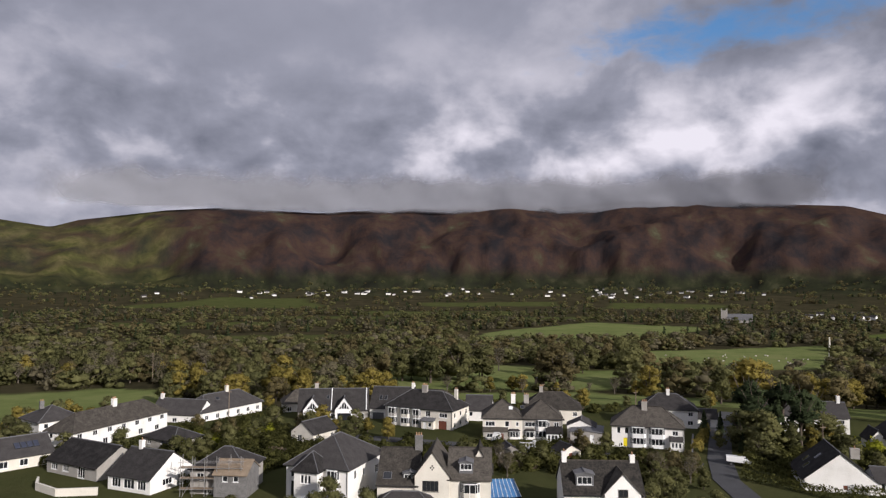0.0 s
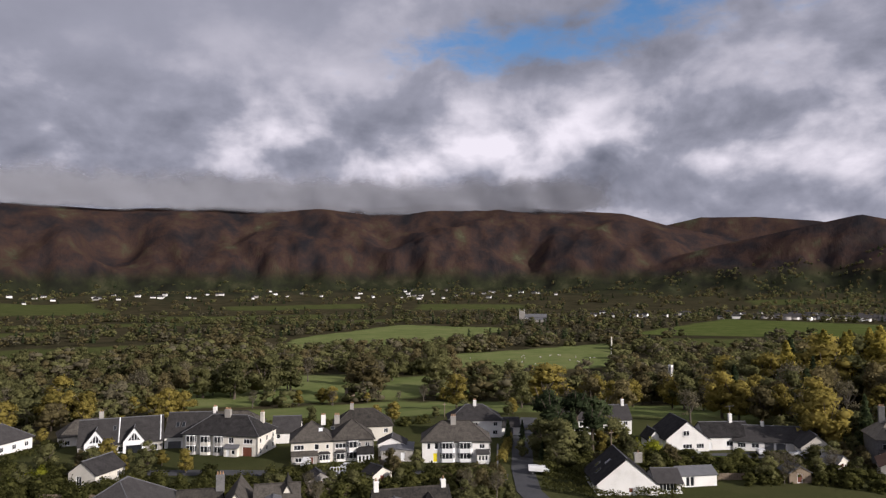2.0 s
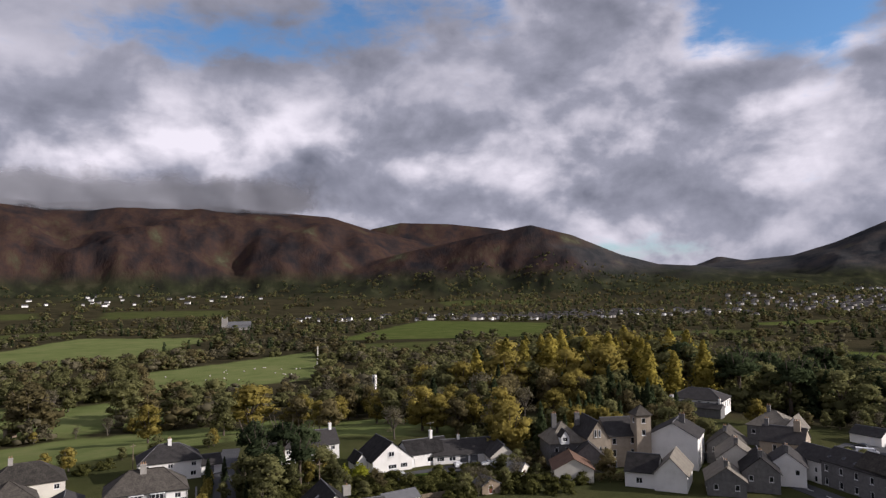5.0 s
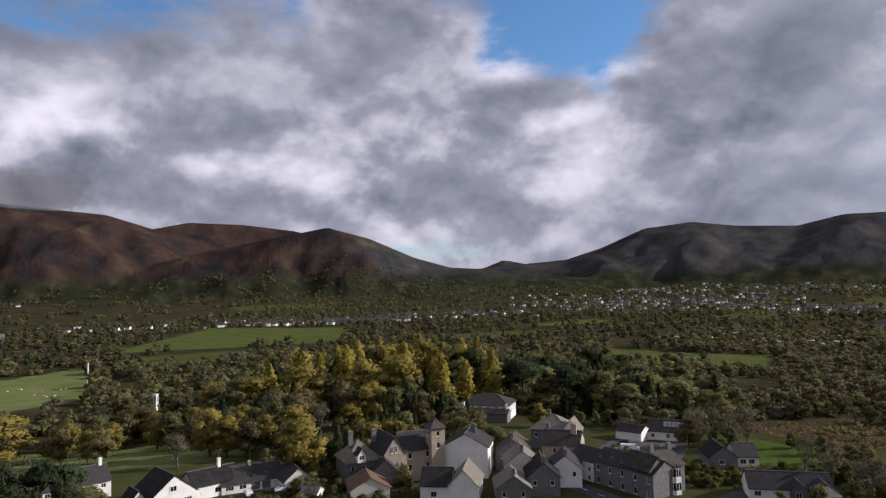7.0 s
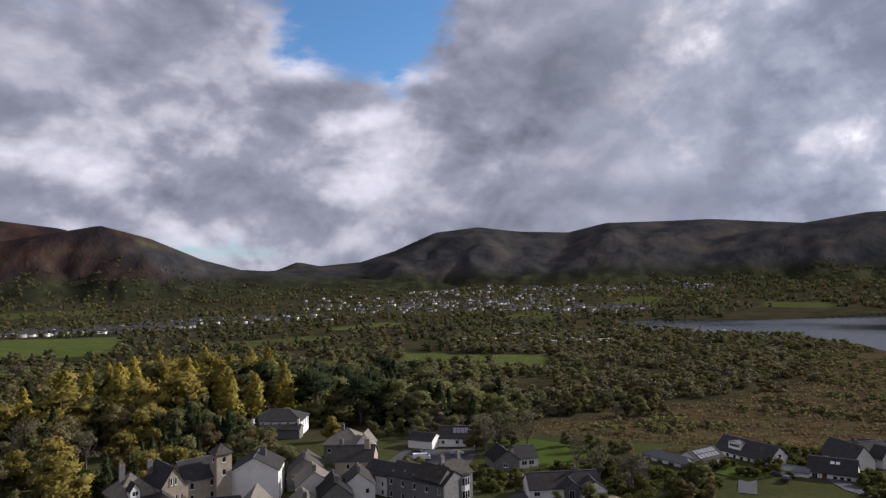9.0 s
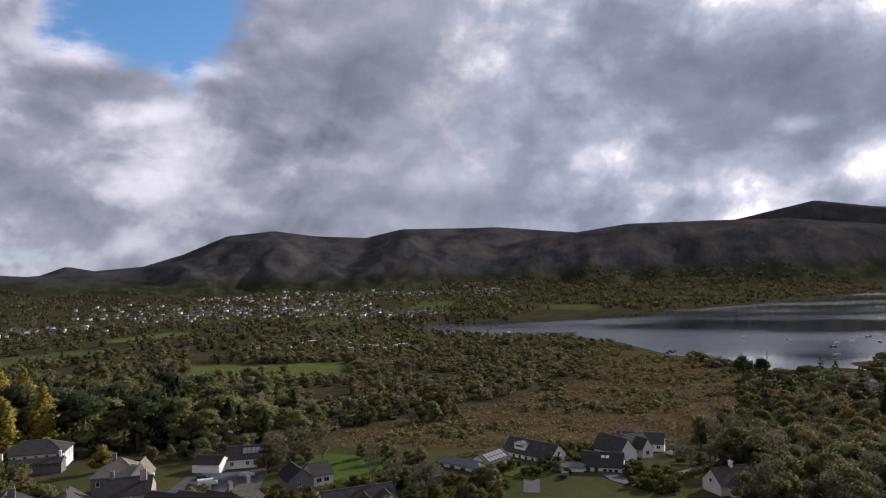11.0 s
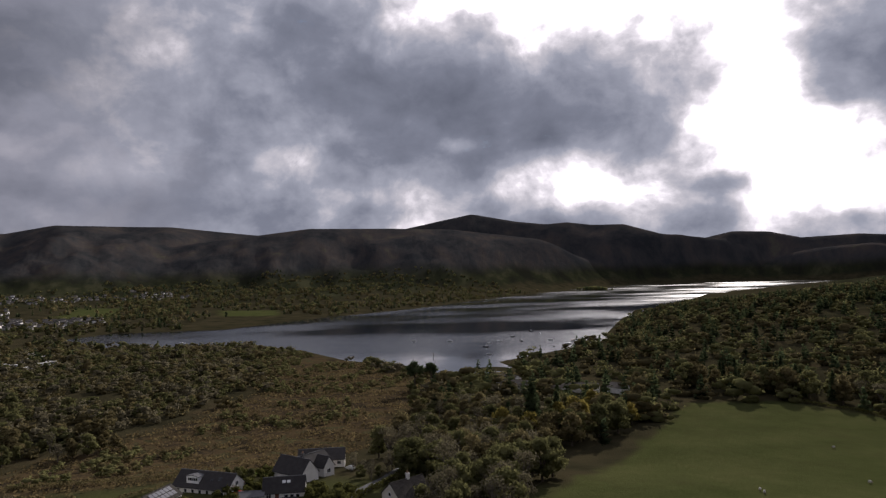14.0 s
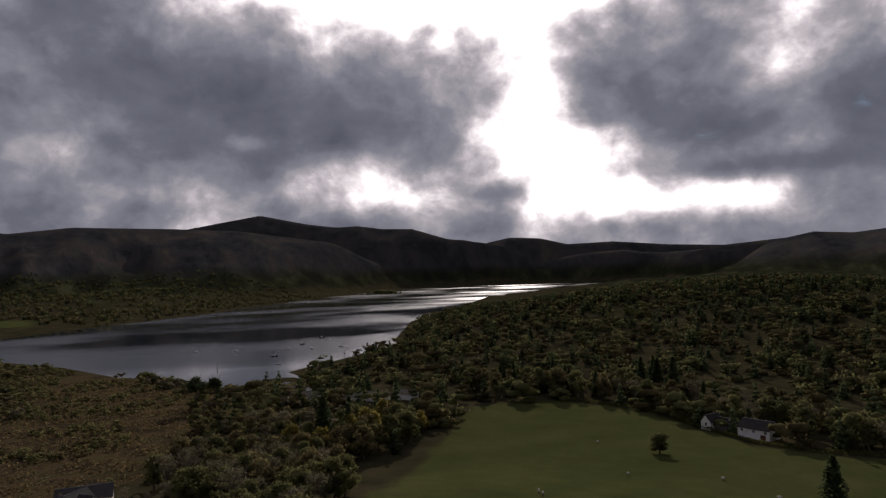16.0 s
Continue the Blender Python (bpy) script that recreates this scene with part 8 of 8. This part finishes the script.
def town(name, label, n, seed, spots):
    """A far town as one mesh: gabled houses with walls and roofs."""
    for mat, which in ((WHITE, 0), (PEBBLE, 1), (SLATE, 2)):
        co, fs = [], []
        rs = np.random.RandomState(seed)
        for i in range(n):
            az0, az1, r0, r1 = spots[rs.randint(len(spots))]
            a, r, rot = np.radians(rs.uniform(az0, az1)), rs.uniform(r0, r1), rs.uniform(-0.5, 0.5)
            long, deep, tall, shade = rs.uniform(6, 11), rs.uniform(5, 7), rs.uniform(3.0, 5.2), rs.uniform()
            x, y = r * np.sin(a), r * np.cos(a)
            z = float(land(np.array([x]), np.array([y]))[0])
            c, s = np.cos(rot - a), np.sin(rot - a)
            l, d, top = long / 2, deep / 2, tall + deep * 0.4
            if which == 2:
                v = [(-l - .3, -d - .4, tall - .2), (l + .3, -d - .4, tall - .2), (l + .3, 0, top), (-l - .3, 0, top), (-l - .3, d + .4, tall - .2), (l + .3, d + .4, tall - .2)]
                f = [(0, 1, 2, 3), (3, 2, 5, 4)]
            else:
                if (shade < 0.3) != (which == 0):
                    continue
                v = [(-l, -d, -2), (l, -d, -2), (l, d, -2), (-l, d, -2), (-l, -d, tall), (l, -d, tall), (l, d, tall), (-l, d, tall), (-l, 0, top - .1), (l, 0, top - .1)]
                f = [(0, 1, 5, 4), (1, 2, 6, 5), (2, 3, 7, 6), (3, 0, 4, 7)]
            k = len(co)
            co += [(x + c * p - s * q, y + s * p + c * q, z + h_) for p, q, h_ in v]
            fs += [tuple(k + j for j in g_) for g_ in f]
            if which != 2:
                fs += [(k + 4, k + 5, k + 6, k + 7)]
        me = bpy.data.meshes.new(name)
        fill_mesh(me, co, fs, shade=False)
        me.materials.append(mat)
        tagged(new(name, me), label, "houses", kind="stuff")


town("far_town", "white and grey houses of a town across the valley", 720, 5,
     [(62, 84, 1550, 1950), (62, 84, 1550, 1900), (66, 82, 1400, 1700), (70, 86, 2000, 2350), (50, 64, 1250, 1400), (40, 54, 1180, 1300), (84, 96, 2050, 2300), (78, 90, 1300, 1500), (42, 52, 1150, 1230)])

# ---- the caravan park ----
def caravan(x, y, rot):
    t = empty_thing("caravan", x, y, ground_z(x, y), rot, "white static caravan in a lakeside park", "caravan", "caravan park")
    bm = bmesh.new()
    box(bm, -5, -1.7, 0.5, 5, 1.7, 3.2)
    bmesh.ops.bevel(bm, geom=bm.edges[:], offset=0.25, segments=1, affect="EDGES")
    part("body", bm, WHITE, t)
    for sx in (-3, 0, 3):
        part("window", boxed(sx - 0.8, -1.75, 1.5, sx + 0.8, -1.69, 2.5), GLASS, t)
    part("skirt", boxed(-4.8, -1.5, -0.6, 4.8, 1.5, 0.6), DARKFRAME, t)
    return t


rnd = random.Random(21)
first = caravan(760, 110, -60)
for i in range(44):
    x, y = rnd.uniform(690, 850), rnd.uniform(50, 210)
    copy_thing(first, pose(x, y, ground_z(x, y), 0, 0, -75 + rnd.uniform(-25, 25)))

# ---- garden fences and clothes posts ----
def fence(ax, ay, bx, by, tall, material, label):
    """A close-boarded fence: posts and panels."""
    long, rot = math.hypot(bx - ax, by - ay), math.degrees(math.atan2(by - ay, bx - ax))
    t = empty_thing("garden_fence", ax, ay, ground_z(ax, ay), rot, label, "fence", "garden fences")
    n = max(2, round(long / 1.8))
    for i in range(n + 1):
        part("post", boxed(i * long / n - 0.06, -0.06, -0.5, i * long / n + 0.06, 0.06, tall + 0.1), material, t)
    for i in range(n):
        bm = bmesh.new()
        x0, x1 = i * long / n + 0.07, (i + 1) * long / n - 0.07
        k = 8
        for j in range(k):
            u0, u1 = x0 + (x1 - x0) * j / k, x0 + (x1 - x0) * (j + 0.9) / k
            box(bm, u0, -0.025 if j % 2 else 0.005, 0.05, u1, 0.0 if j % 2 else 0.03, tall)
        part("panel", bm, material, t)


fence(-60, 163, -53, 168, 1.7, WOOD, "weathered close-boarded garden fence")
fence(-40, 160, -28, 156, 1.6, WOOD, "weathered timber fence between gardens")
fence(30.5, 170.5, 31.2, 162, 1.7, WOOD, "brown timber fence beside an outbuilding")
fence(98, 135, 110, 132, 1.5, WOOD, "low timber fence behind a garden building")
fence(116, 138, 128, 132, 1.5, WOOD, "weathered timber fence below a forecourt")
fence(196, 22, 205, 14, 1.4, WOOD, "dark timber fence by a bungalow")
fence(6, 150, 20, 147, 1.6, WOOD, "weathered fence across back gardens")
fence(-22, 150, -12, 146, 1.6, WOOD, "weathered fence behind the villa")
